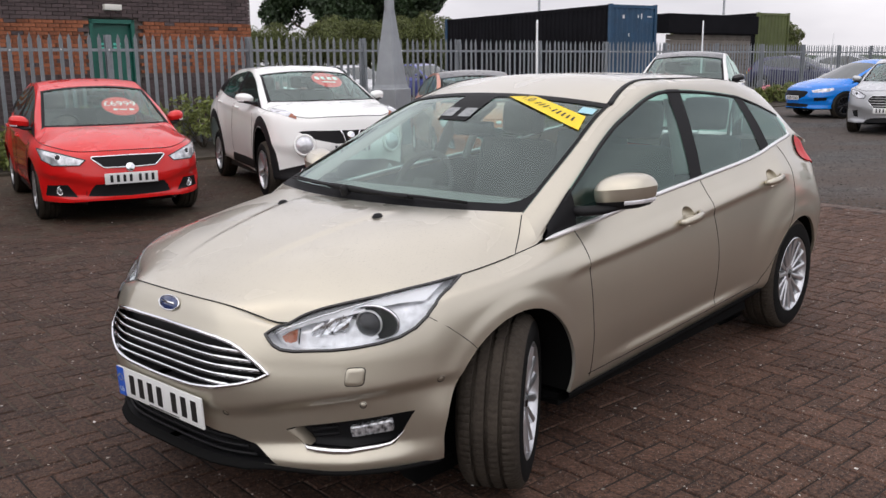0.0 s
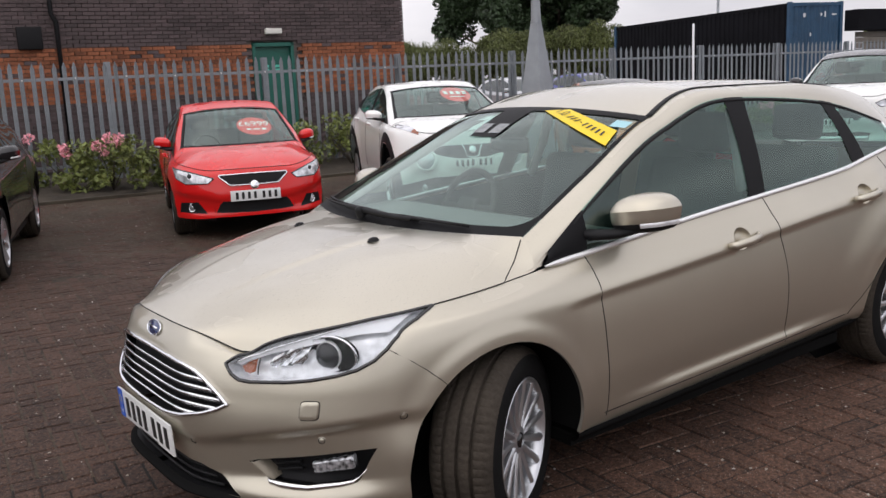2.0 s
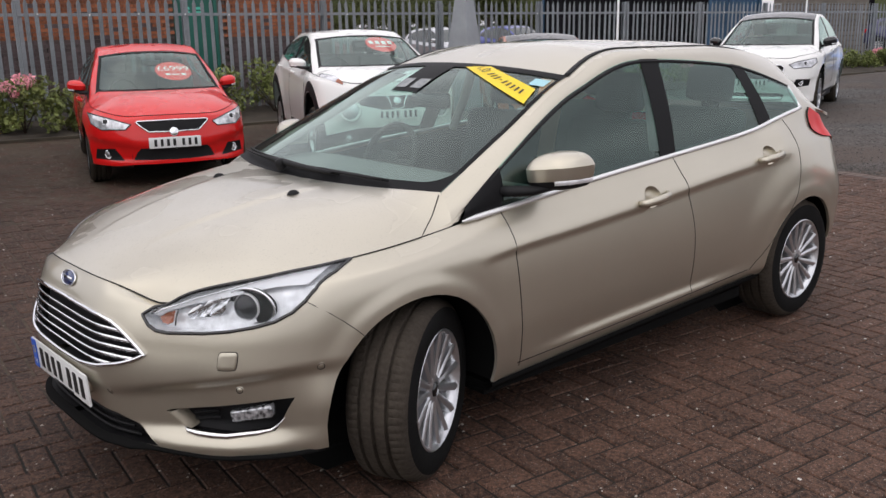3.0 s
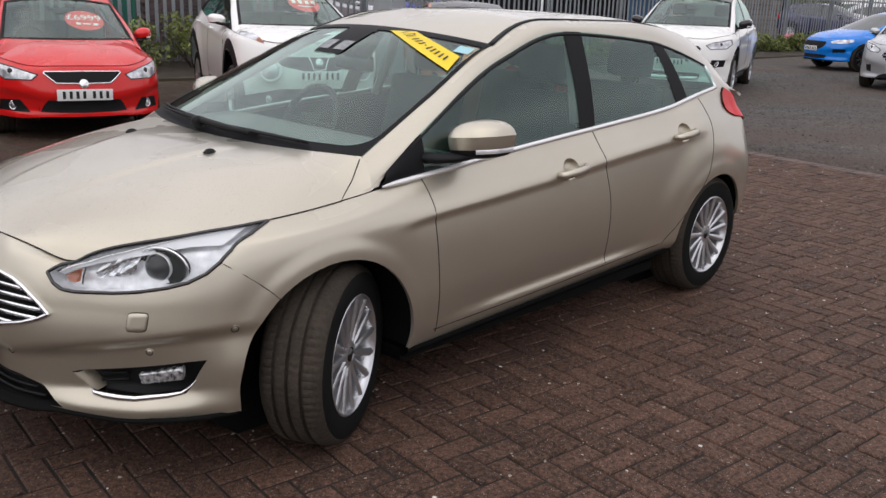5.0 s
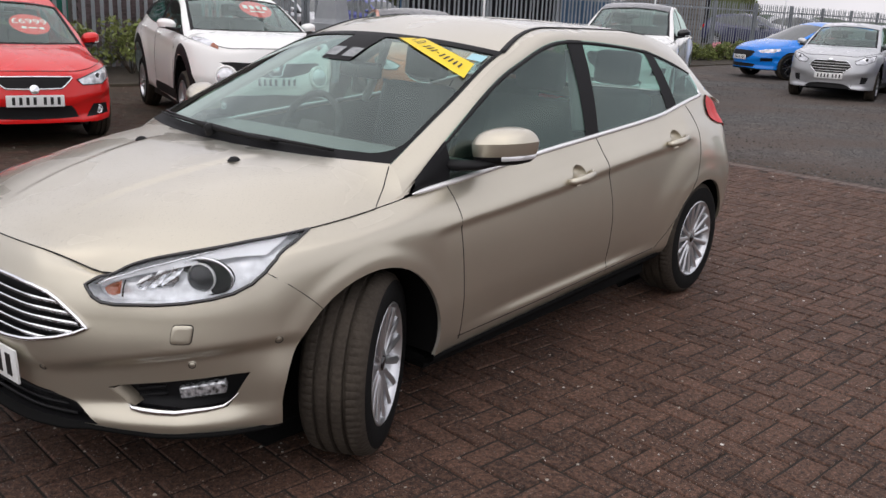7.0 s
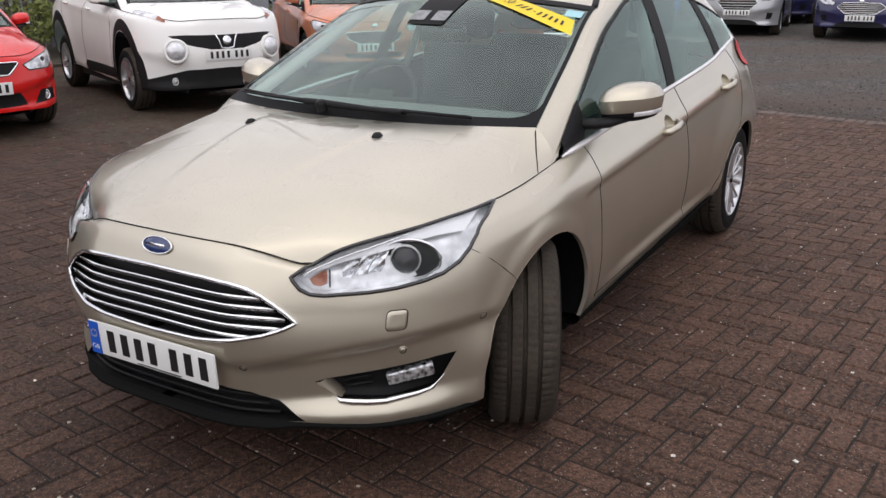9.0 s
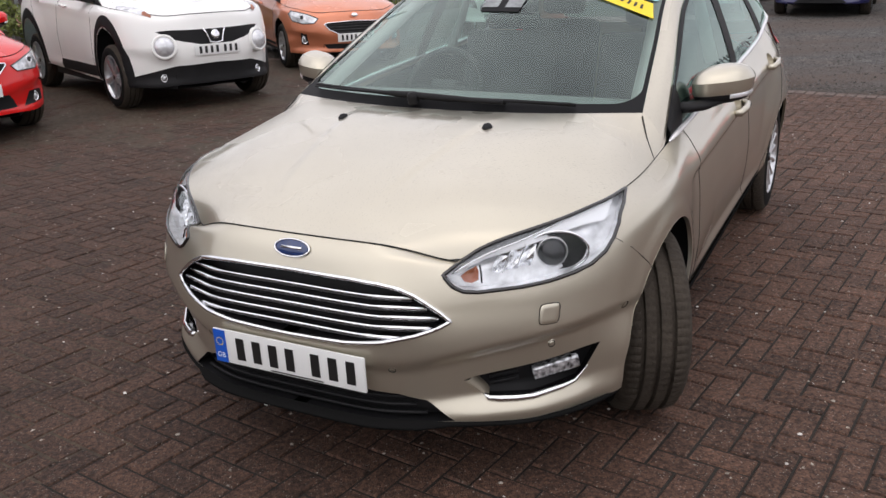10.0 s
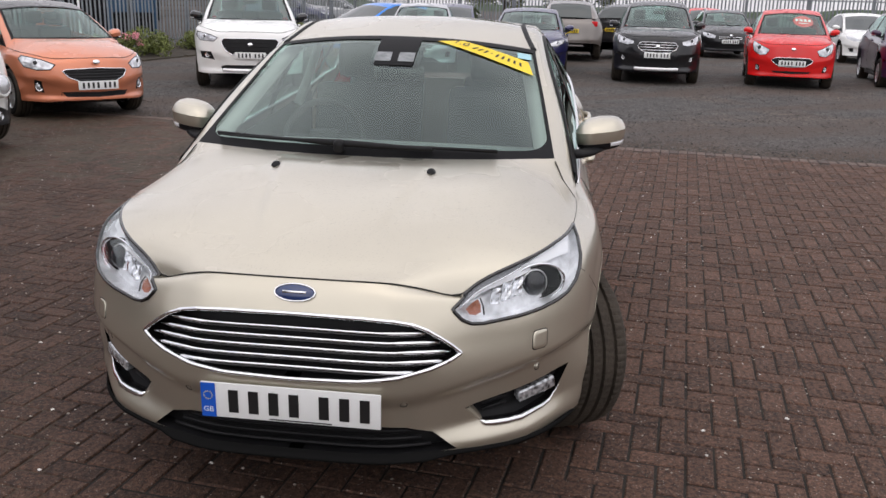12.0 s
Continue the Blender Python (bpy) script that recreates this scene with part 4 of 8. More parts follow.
    for side in (1, -1):
        for nm, args, material in (("window_frame", (0.0, 0.0, 5.0, 5.0, 20, 4, -0.004), M_GLOSSBLACK), ("front_window", (0.75, 0.9, 2.85, 2.75, 10, 4), M_DARKGLASS), ("rear_side_window", (3.05, 2.95, 4.55, 4.6, 8, 4), M_DARKGLASS)) if not near else (("mirror_triangle", (0.0, 0.02, 0.72, 0.74, 6, 4), M_PILLAR), ("front_window", (0.70, 0.72, 2.90, 2.85, 12, 4), glass), ("door_pillar", (2.88, 2.83, 3.12, 3.10, 4, 4), M_PILLAR), ("rear_side_window", (3.10, 3.08, 4.40, 4.40, 10, 4), glass), ("rear_pillar", (4.38, 4.38, 5.0, 5.0, 6, 4), M_PILLAR)):
            bm = bm_new()
            add_grid(bm, side_pane(*args))
            shaped(bm)
            if side < 0:
                f = flipped(bm)
                bm.free()
                bm = f
            part(nm, facing(bm, (side, 0, 0)), material, car)
        bm = bm_new()
        add_box(bm, (0.60, 4.0, 0.80), (0.76, 4.17, 1.0), bevel=0.03)
        shaped(bm)
        if side < 0:
            f = flipped(bm)
            bm.free()
            bm = f
        part("rear_lamp", bm, M_REDLENS, car, "red rear lamp")
        mirror_parts(car, w, spec.get("mirror", paint), side)
        for cy in AXLES:
            x = spec["W"] / 2 - 0.125
            y = w((0, cy, 0)).y
            make_wheel(car, (pose(x, y, spec["r"]) if side > 0 else pose(-x, y, spec["r"], 0, 0, 180)), spec["r"], 0.205, spec.get("spokes", 10), 28, True, spec.get("rim"), detail=False)
    if spec.get("round"):
        for side in (1, -1):
            p = w(Vector((0.555, 0.155, 0.56)))
            base = Matrix.Translation((side * p.x, p.y - 0.03, p.z)) @ pose(0, 0, 0, 80, 0, side * 22)
            bm = bm_new()
            add_lathe(bm, [(0.0, 0.055), (0.05, 0.048), (0.085, 0.028), (0.10, 0.0), (0.105, -0.02)], base, 24)
            part("round_lamp", bm, M_ROUND, car, "round clear headlamp")
            bm = bm_new()
            add_lathe(bm, [(0.10, 0.0), (0.115, 0.012), (0.128, 0.0), (0.13, -0.06)], base, 24)
            part("lamp_ring", bm, paint, car)
            inner_, outer_ = ((0.585, 0.30), (0.625, 0.43), (0.66, 0.56), (0.70, 0.70), (0.735, 0.80)), ((0.60, 0.285), (0.70, 0.40), (0.762, 0.52), (0.792, 0.66), (0.79, 0.81))
            grid_ = []
            for (xa, ya), (xb, yb) in zip(inner_, outer_):
                row_ = []
                for f in (0.0, 0.33, 0.67, 1.0):
                    q = skin_at(xa + (xb - xa) * f, ya + (yb - ya) * f, 2)
                    row_.append(w(q) + Vector((0, 0, 0.008 + 0.012 * 4 * f * (1 - f))))
                grid_.append([Vector((side * q.x, q.y, q.z)) for q in row_])
            bm = bm_new()
            add_grid(bm, grid_)
            wing_lamp = part("wing_lamp", bm, M_BGLAMP, car, "clear lamp set in the top of the wing")
            bm = bm_new()
            add_grid(bm, [[q + Vector((0, 0, 0.003)) for q in grid_[0]], [q.lerp(p_, 0.7) + Vector((0, 0, 0.003)) for q, p_ in zip(grid_[0], grid_[1])]])
            part("indicator", bm, M_AMBER, wing_lamp, "amber indicator at the lamp's tip")
    if spec.get("sticker"):
        ctr_t, ctr_f = spec.get("sticker_at", (1.40, 0.35))

        def on_glass(a, b, lift):
            t, f = ctr_t + b, ctr_f + a
            p, c = house_curve("rail", t), house_curve("centre", t)
            l = 1 - abs(f) ** 2.2
            return w(Vector((p.x * f, p.y + (c.y - p.y) * l, p.z + (c.z - p.z) * l)))
        mid = on_glass(0, 0, 0)
        su, sv = (on_glass(0.1, 0, 0) - on_glass(-0.1, 0, 0)) * 5, (on_glass(0, 0.1, 0) - on_glass(0, -0.1, 0)) * 5
        sn = su.cross(sv).normalized()

        def on_glass(a, b, lift):
            """A point of the flat sticker that hangs just behind the glass."""
            return mid + su * a + sv * b + sn * (lift - 0.012)
        bm = bm_new()
        ring = [on_glass(0.33 * math.cos(a), 0.46 * math.sin(a), -0.010) for a in [k * math.tau / 32 for k in range(32)]]
        bm.faces.new([bm.verts.new(q) for q in ring])
        st = part("price_sticker", bm, M_REDSTICK, car, "red oval price sticker on the windscreen", smooth=False)
        if spec["sticker"] == 1:
            text = bpy.data.curves.new("sticker_text", "FONT")
            text.body, text.size, text.align_x, text.align_y = "\u00a36999", 0.150, "CENTER", "CENTER"
            text.materials.append(M_WHITE)
            word = new("sticker_text", text)
            word.parent = st
            o = on_glass(0.0, 0.10, -0.003)
            ax = (on_glass(0.1, 0.10, -0.003) - o).normalized()
            ay = (on_glass(0.0, 0.20, -0.003) - o).normalized()
            nz = ax.cross(ay).normalized()
            ay = nz.cross(ax)
            word.matrix_basis = Matrix(((ax.x, ay.x, nz.x, o.x), (ax.y, ay.y, nz.y, o.y), (ax.z, ay.z, nz.z, o.z), (0, 0, 0, 1)))
            bars = ((-0.12, -0.18, 0.04, 0.05), (0.02, -0.18, 0.07, 0.025), (0.17, -0.18, 0.04, 0.05))
        else:
            bars = tuple((-0.21 + 0.14 * k, 0.08, 0.045, 0.10) for k in range(4)) + ((0.0, -0.16, 0.16, 0.03),)
        for a, b, da, db in bars:
            bm = bm_new()
            bm.faces.new([bm.verts.new(on_glass(a + i * da, b + j * db, -0.004)) for i, j in ((-1, -1), (1, -1), (1, 1), (-1, 1))])
            part("sticker_bar", bm, M_WHITE, st, smooth=False)
    nose = w((0, 0.016, 0.42))
    pz = spec.get("plate", 0.45)
    make_plate(car, pose(0, nose.y - 0.012, pz), band=False)
    rear = w((0, 4.36, 0.6))
    make_plate(car, pose(0, rear.y + 0.01, spec.get("plate", 0.45) + 0.35, 0, 0, 180), face=M_PLATE_Y, band=False)
    bz = spec.get("badge")
    if bz:
        bm = bm_new()
        b = w(Vector((0, 0.03, bz)))
        add_lathe(bm, [(0.0, 0.008), (0.036, 0.007), (0.046, 0.002), (0.048, -0.01)], pose(0, b.y - 0.004, b.z, 75) @ Matrix.Diagonal((1.0, 0.6 if spec.get("oval", True) else 1.0, 1, 1)), 20)
        part("badge", bm, spec.get("badge_mat", M_CHROME), car, "small badge on the nose")
    return car

# ---------- the ground ----------
E1, E2 = Vector((0.692, 0.722, 0)), Vector((0.722, -0.692, 0))   # along the fence; along the kerb between paving and gravel
EDGE = Vector((3.21, 10.56, 0))                                   # a point of that kerb
YARD = Matrix(((E2.x, E1.x, 0, EDGE.x), (E2.y, E1.y, 0, EDGE.y), (0, 0, 1, 0), (0, 0, 0, 1)))  # yard plan: x along the kerb, y on to the gravel


def ground_z(x, y):
    """Height of the gravel: it climbs gently away from the kerb."""
    d = (x - EDGE.x) * E1.x + (y - EDGE.y) * E1.y
    return 0.010 * min(max(d, 0), 60)


def yard(a, b, z=0.0):
    p = YARD @ Vector((a, b, z))
    return p


M_GRAVEL = mat("dark_gravel", (0.056, 0.052, 0.049), 0.9, vary=0.30, scale=3.0, bump=1.0, bscale=38, fine=0.85)
# brown earth has been trodden into the gravel in patches
gn, gl_ = M_GRAVEL.node_tree.nodes, M_GRAVEL.node_tree.links
shade = [n for n in gn if n.type == "HUE_SAT"][0]
co_, patch, spread, blend = (gn.new("ShaderNode" + k) for k in ("TexCoord", "TexNoise", "MapRange", "Mix"))
patch.inputs["Scale"].default_value, patch.inputs["Detail"].default_value = 0.55, 5.0
spread.inputs[1].default_value, spread.inputs[2].default_value = 0.52, 0.70
blend.data_type = "RGBA"
blend.inputs[6].default_value, blend.inputs[7].default_value = (0.056, 0.052, 0.049, 1), (0.074, 0.055, 0.044, 1)
gl_.new(co_.outputs["Object"], patch.inputs["Vector"])
gl_.new(patch.outputs["Fac"], spread.inputs[0])
gl_.new(spread.outputs[0], blend.inputs[0])
gl_.new(blend.outputs[2], shade.inputs["Color"])
M_BED = mat("sandy_joint", (0.020, 0.016, 0.012), 0.95, vary=0.3, scale=3, bump=0.6, bscale=160, fine=0.4)
M_BLOCK = mat("paving_block", (0.085, 0.0458, 0.031), 0.74, vary=0.16, scale=3.5, bump=0.7, bscale=190, rand=0.24, fine=0.60, spec=0.3)
M_KERB = mat("edging_block", (0.095, 0.062, 0.049), 0.7, vary=0.3, scale=3, bump=0.5, bscale=150, rand=0.2, fine=0.35)
# pale grit and lichen specks on the blocks and gravel
for m, density, amount in ((M_BLOCK, 120.0, 0.34), (M_KERB, 85.0, 0.30), (M_GRAVEL, 38.0, 0.16)):
    nodes, links = m.node_tree.nodes, m.node_tree.links
    p = nodes["Principled BSDF"]
    src = p.inputs["Base Color"].links[0].from_socket
    ge = nodes.new("ShaderNodeNewGeometry")
    v = nodes.new("ShaderNodeTexVoronoi")
    v.inputs["Scale"].default_value = density
    links.new(ge.outputs["Position"], v.inputs["Vector"])
    r = nodes.new("ShaderNodeMapRange")
    r.inputs[1].default_value, r.inputs[2].default_value = 0.17, 0.30
    r.inputs[3].default_value, r.inputs[4].default_value = 1.0, 0.0
    links.new(v.outputs["Distance"], r.inputs[0])
    few = nodes.new("ShaderNodeMapRange")
    few.inputs[1].default_value, few.inputs[2].default_value = 0.66, 0.95
    sep = nodes.new("ShaderNodeSeparateColor")
    links.new(v.outputs["Color"], sep.inputs[0])
    links.new(sep.outputs[0], few.inputs[0])
    mu = nodes.new("ShaderNodeMath")
    mu.operation = "MULTIPLY"
    links.new(r.outputs[0], mu.inputs[0])
    links.new(few.outputs[0], mu.inputs[1])
    mx = nodes.new("ShaderNodeMix")
    mx.data_type = "RGBA"
    links.new(mu.outputs[0], mx.inputs[0])
    links.new(src, mx.inputs[6])
    mx.inputs[7].default_value = (amount, amount * 0.92, amount * 0.82, 1)
    links.new(mx.outputs[2], p.inputs["Base Color"])
# the older paving and its joints turn darker west of the middle, with a ragged edge
for m in (M_BLOCK, M_BED):
    nodes, links = m.node_tree.nodes, m.node_tree.links
    p = nodes["Principled BSDF"]
    src = p.inputs["Base Color"].links[0].from_socket
    ge = nodes.new("ShaderNodeNewGeometry")
    sep = nodes.new("ShaderNodeSeparateXYZ")
    links.new(ge.outputs["Position"], sep.inputs[0])
    n = nodes.new("ShaderNodeTexNoise")
    n.inputs["Scale"].default_value, n.inputs["Detail"].default_value = 0.9, 5.0
    links.new(ge.outputs["Position"], n.inputs["Vector"])
    mad = nodes.new("ShaderNodeMath")
    mad.operation = "MULTIPLY_ADD"
    mad.inputs[1].default_value = 3.2
    links.new(n.outputs["Fac"], mad.inputs[0])
    links.new(sep.outputs["X"], mad.inputs[2])
    r = nodes.new("ShaderNodeMapRange")
    r.inputs[1].default_value, r.inputs[2].default_value = 0.4, 2.6
    r.inputs[3].default_value, r.inputs[4].default_value = 0.64, 1.0
    links.new(mad.outputs[0], r.inputs[0])
    hsv = nodes.new("ShaderNodeHueSaturation")
    links.new(src, hsv.inputs["Color"])
    links.new(r.outputs[0], hsv.inputs["Value"])
    links.new(hsv.outputs["Color"], p.inputs["Base Color"])
# coarse grains of the blocks, each with a tone of its own
nodes, links = M_BLOCK.node_tree.nodes, M_BLOCK.node_tree.links
p = nodes["Principled BSDF"]
src = p.inputs["Base Color"].links[0].from_socket
ge, v, sep, tone, hsv = (nodes.new("ShaderNode" + k) for k in ("NewGeometry", "TexVoronoi", "SeparateColor", "MapRange", "HueSaturation"))
v.inputs["Scale"].default_value = 170.0
links.new(ge.outputs["Position"], v.inputs["Vector"])
links.new(v.outputs["Color"], sep.inputs[0])
tone.inputs[3].default_value, tone.inputs[4].default_value = 0.50, 1.50
links.new(sep.outputs[1], tone.inputs[0])
links.new(tone.outputs[0], hsv.inputs["Value"])
links.new(src, hsv.inputs["Color"])
links.new(hsv.outputs["Color"], p.inputs["Base Color"])
# the gravel: every stone has a tone of its own, and brown earth shows through in patches towards the kerb
nodes, links = M_GRAVEL.node_tree.nodes, M_GRAVEL.node_tree.links
p = nodes["Principled BSDF"]
src = p.inputs["Base Color"].links[0].from_socket
ge = nodes.new("ShaderNodeNewGeometry")
v = nodes.new("ShaderNodeTexVoronoi")
v.inputs["Scale"].default_value = 34.0
links.new(ge.outputs["Position"], v.inputs["Vector"])
sep = nodes.new("ShaderNodeSeparateColor")
links.new(v.outputs["Color"], sep.inputs[0])
tone = nodes.new("ShaderNodeMapRange")
tone.inputs[3].default_value, tone.inputs[4].default_value = 0.35, 1.75
links.new(sep.outputs[1], tone.inputs[0])
hsv = nodes.new("ShaderNodeHueSaturation")
links.new(tone.outputs[0], hsv.inputs["Value"])
links.new(src, hsv.inputs["Color"])
n = nodes.new("ShaderNodeTexNoise")
n.inputs["Scale"].default_value, n.inputs["Detail"].default_value = 0.55, 7.0
mp = nodes.new("ShaderNodeMapping")
mp.inputs["Rotation"].default_value = (0, 0, radians(44))
mp.inputs["Scale"].default_value = (0.35, 1.5, 1.0)
links.new(ge.outputs["Position"], mp.inputs["Vector"])
links.new(mp.outputs["Vector"], n.inputs["Vector"])
r = nodes.new("ShaderNodeMapRange")
r.inputs[1].default_value, r.inputs[2].default_value = 0.44, 0.60
r.inputs[4].default_value = 0.9
links.new(n.outputs["Fac"], r.inputs[0])
earth = nodes.new("ShaderNodeMix")
earth.data_type = "RGBA"
dist = nodes.new("ShaderNodeVectorMath")
dist.operation = "DOT_PRODUCT"
dist.inputs[1].default_value = tuple(E1)
links.new(ge.outputs["Position"], dist.inputs[0])
band = nodes.new("ShaderNodeMapRange")
band.inputs[1].default_value, band.inputs[2].default_value = EDGE.dot(E1) + 0.2, EDGE.dot(E1) + 2.6
band.inputs[3].default_value, band.inputs[4].default_value = 0.42, 0.0
links.new(dist.outputs["Value"], band.inputs[0])
both_f = nodes.new("ShaderNodeMath")
both_f.use_clamp = True
links.new(r.outputs[0], both_f.inputs[0])
links.new(band.outputs[0], both_f.inputs[1])
links.new(both_f.outputs[0], earth.inputs[0])
links.new(hsv.outputs["Color"], earth.inputs[6])
earth.inputs[7].default_value = (0.066, 0.047, 0.037, 1)
links.new(earth.outputs[2], p.inputs["Base Color"])
bm = bm_new()
xs = sorted(set([-1500, -400, -120, -60, -30, -16, -12, -9] + [k * 1.0 - 7 for k in range(0, 48)] + [45, 60, 120, 400, 1500]))
ys = sorted(set([-1500, -300, -60, -25, -16, -8, -4, -1.5, -0.02, 0.0] + [k * 1.0 + 1 for k in range(0, 48)] + [55, 80, 150, 400, 1500]))
rows = []
for b in ys:
    row = []
    for a in xs:
        p = yard(a, b)
        p.z = ground_z(p.x, p.y) + 0.012 * noise.noise(Vector((a * 0.5, b * 0.5, 0))) * (1 if b > 0.5 else 0) - (0.02 if b < -0.01 else 0.004)
        row.append(p)
    rows.append(row)
add_grid(bm, rows)
tagged(part("ground", bm, M_GRAVEL), "dark grey wet gravel yard ground", "ground", kind="structure")
# bedding sand under the paving
bm = bm_new()
add_grid(bm, [[yard(a, b, -0.007) for a in (-14, -4, 6, 16)] for b in (-16, -8, 0)])
bed = tagged(part("pavement", bm, M_BED), "dark brown herringbone block paving, damp and gritty", "pavement", kind="structure")

# silt and moss washed into the joints of the older paving by the parked cars
M_SILT = mat("wet_silt", (0.058, 0.043, 0.030), 0.75, vary=0.30, scale=1.2, bump=0.7, bscale=90, fine=0.5, spec=0.25)
bm = bm_new()
vs, cell = {}, 0.25
for i in range(0, 62):
    for j in range(0, 56):
        c = Vector((-11.5 + i * cell, 2.0 + j * cell, 0))
        q = YARD.inverted() @ c
        n = noise.noise(c * 0.45) * 1.6 + noise.noise(c * 1.7) * 0.5
        if not (-9.4 < q.x < 9 and -13 < q.y < -0.4) or c.x + 0.55 * (7.2 - c.y) + n > 0.2:
            continue
        quad = []
        for a, b in ((i, j), (i + 1, j), (i + 1, j + 1), (i, j + 1)):
            if (a, b) not in vs:
                vs[a, b] = bm.verts.new((-11.5 + a * cell, 2.0 + b * cell, -0.0055 + 0.0052 * min(max((math.hypot(0.5 - 11.5 + a * cell, 1.0 + b * cell) - 6.0) / 3.0, 0), 1) + 0.0030 * noise.noise(Vector((a * 0.37, b * 0.37, 0)))))
            quad.append(vs[a, b])
        bm.faces.new(quad)
tagged(part("silt", bm, M_SILT), "brown wet silt lying over the paving and its joints", "silt", kind="stuff")

# loose stones on top of the gravel near the kerb, and a scatter of pale grit on the paving
def stones(name, label, material, count, seed, spot, size):
    """Many small uneven stones as one sheet of loose pieces; spot(rng) gives a place."""
    rng_ = random.Random(seed)
    verts, faces = [], []
    for _ in range(count):
        c = spot(rng_)
        s = rng_.uniform(*size)
        turn = rng_.random() * math.tau
        i = len(verts)
        ring = []
        for k in range(4):
            a = turn + k * math.tau / 4 + rng_.uniform(-0.4, 0.4)
            l = s * rng_.uniform(0.7, 1.2)
            ring.append((c.x + l * math.cos(a), c.y + l * math.sin(a), c.z + s * rng_.uniform(-0.1, 0.25)))
        verts += ring + [(c.x + rng_.uniform(-0.3, 0.3) * s, c.y + rng_.uniform(-0.3, 0.3) * s, c.z + s * rng_.uniform(0.5, 0.8))]
        faces += [(i + k, i + (k + 1) % 4, i + 4) for k in range(4)]
    me = bpy.data.meshes.new(name)
    me.from_pydata(verts, [], faces)
    me.materials.append(material)
    ob = new(name, me)
    tagged(ob, label, "gravel", kind="stuff")
    return ob


M_STONE = mat("gravel_stone", (0.070, 0.064, 0.058), 0.8, rand=0.75, fine=0.2)
M_GRIT = mat("pale_grit", (0.30, 0.27, 0.23), 0.8, rand=0.4)


def on_gravel(rng_):
    a, b = rng_.uniform(-9, 15), 0.05 + 11 * rng_.random() ** 1.6
    q = yard(a, b)
    q.z = ground_z(q.x, q.y) - 0.004
    return q


def on_paving(rng_):
    return yard(rng_.uniform(-9, 8), -0.3 - 9.5 * rng_.random(), -0.001)


stones("gravel_stones", "loose dark grey stones on the gravel", M_STONE, 26000, 21, on_gravel, (0.008, 0.022))
stones("grit", "pale grit and crumbs lying on the paving", M_GRIT, 7000, 22, on_paving, (0.003, 0.009))
stones("white_flecks", "white flecks of litter and lime scattered on the paving", mat("white_fleck", (0.55, 0.53, 0.50), 0.8, rand=0.35), 650, 27, on_paving, (0.004, 0.010))

# ---------- fence, building, containers, trees ----------
M_GALV = mat("galvanised_steel", (0.24, 0.26, 0.28), 0.55, 0.35, vary=0.18, scale=2.5, rand=0.12, fine=0.1)
M_WPALE = mat("bolt_cap_white", (0.7, 0.71, 0.72), 0.5)
FENCE0 = Vector((-9.9, 12.3, 0))
FENCE_TOP = 2.17


def fence_run(start, way, length, label, top=FENCE_TOP):
    """Steel palisade: posts, two rails and pointed pales, each a part."""
    ang = math.degrees(math.atan2(way.y, way.x))
    fence = thing("palisade_fence", Matrix.Translation(start) @ pose(0, 0, 0, 0, 0, ang), label, "fence", "boundary fence")
    bm = bm_new()
    h = top
    # W-section pale with a triple point
    sec = [(-0.034, 0.0), (-0.022, -0.012), (-0.009, -0.004), (0.0, -0.013), (0.009, -0.004), (0.022, -0.012), (0.034, 0.0)]
    low = [bm.verts.new((x, y, 0.06)) for x, y in sec]
    high = [bm.verts.new((x, y, h - 0.10)) for x, y in sec]
    for i in range(6):
        bm.faces.new((low[i], low[i + 1], high[i + 1], high[i]))
    tip = bm.verts.new((0, -0.006, h))
    t0, t1 = bm.verts.new((-0.03, 0, h - 0.02)), bm.verts.new((0.03, 0, h - 0.02))
    bm.faces.new((high[0], high[1], high[2], tip))
    bm.faces.new((high[2], high[3], high[4], tip))
    bm.faces.new((high[4], high[5], high[6], tip))
    first = part("pale", bm, M_GALV, fence, smooth=False)
    n = int(length / 0.163)
    for k in range(n):
        ob = first if k == 0 else new("pale", first.data)
        ob.parent = fence
        ob.matrix_basis = pose(0.08 + k * 0.163, -0.035, random.uniform(-0.012, 0.012), random.uniform(-0.5, 0.5), random.uniform(-0.5, 0.5), random.uniform(-2, 2))
    bm = bm_new()
    add_lathe(bm, [(0.0, 0.012), (0.010, 0.010), (0.016, 0.0)], pose(0, -0.05, h - 0.28, 90), 8)
    bolt = part("rail_bolt", bm, M_WPALE, fence, "pale bolt cap")
    for k in range(0, n, 5):
        ob = bolt if k == 0 else new("rail_bolt", bolt.data)
        ob.parent = fence
        ob.matrix_basis = pose(0.08 + k * 0.163, 0, random.uniform(-0.01, 0.01))
    for z in (0.45, h - 0.28):
        bm = bm_new()
        add_box(bm, (0, -0.028, z - 0.025), (length, -0.022, z + 0.025))
        add_box(bm, (0, -0.028, z - 0.025), (length, 0.02, z - 0.019))
        part("rail", bm, M_GALV, fence, smooth=False)
    post = None
    for k in range(int(length / 2.75) + 1):
        if post is None:
            bm = bm_new()
            add_box(bm, (-0.05, 0.0, -0.1), (0.05, 0.006, h - 0.02))
            add_box(bm, (-0.05, 0.094, -0.1), (0.05, 0.1, h - 0.02))
            add_box(bm, (-0.004, 0.006, -0.1), (0.004, 0.094, h - 0.02))
            post = part("post", bm, M_GALV, fence, smooth=False)
            ob = post
        else:
            ob = new("post", post.data)
        ob.parent = fence
        ob.matrix_basis = pose(k * 2.75, 0.0, 0)
    return fence


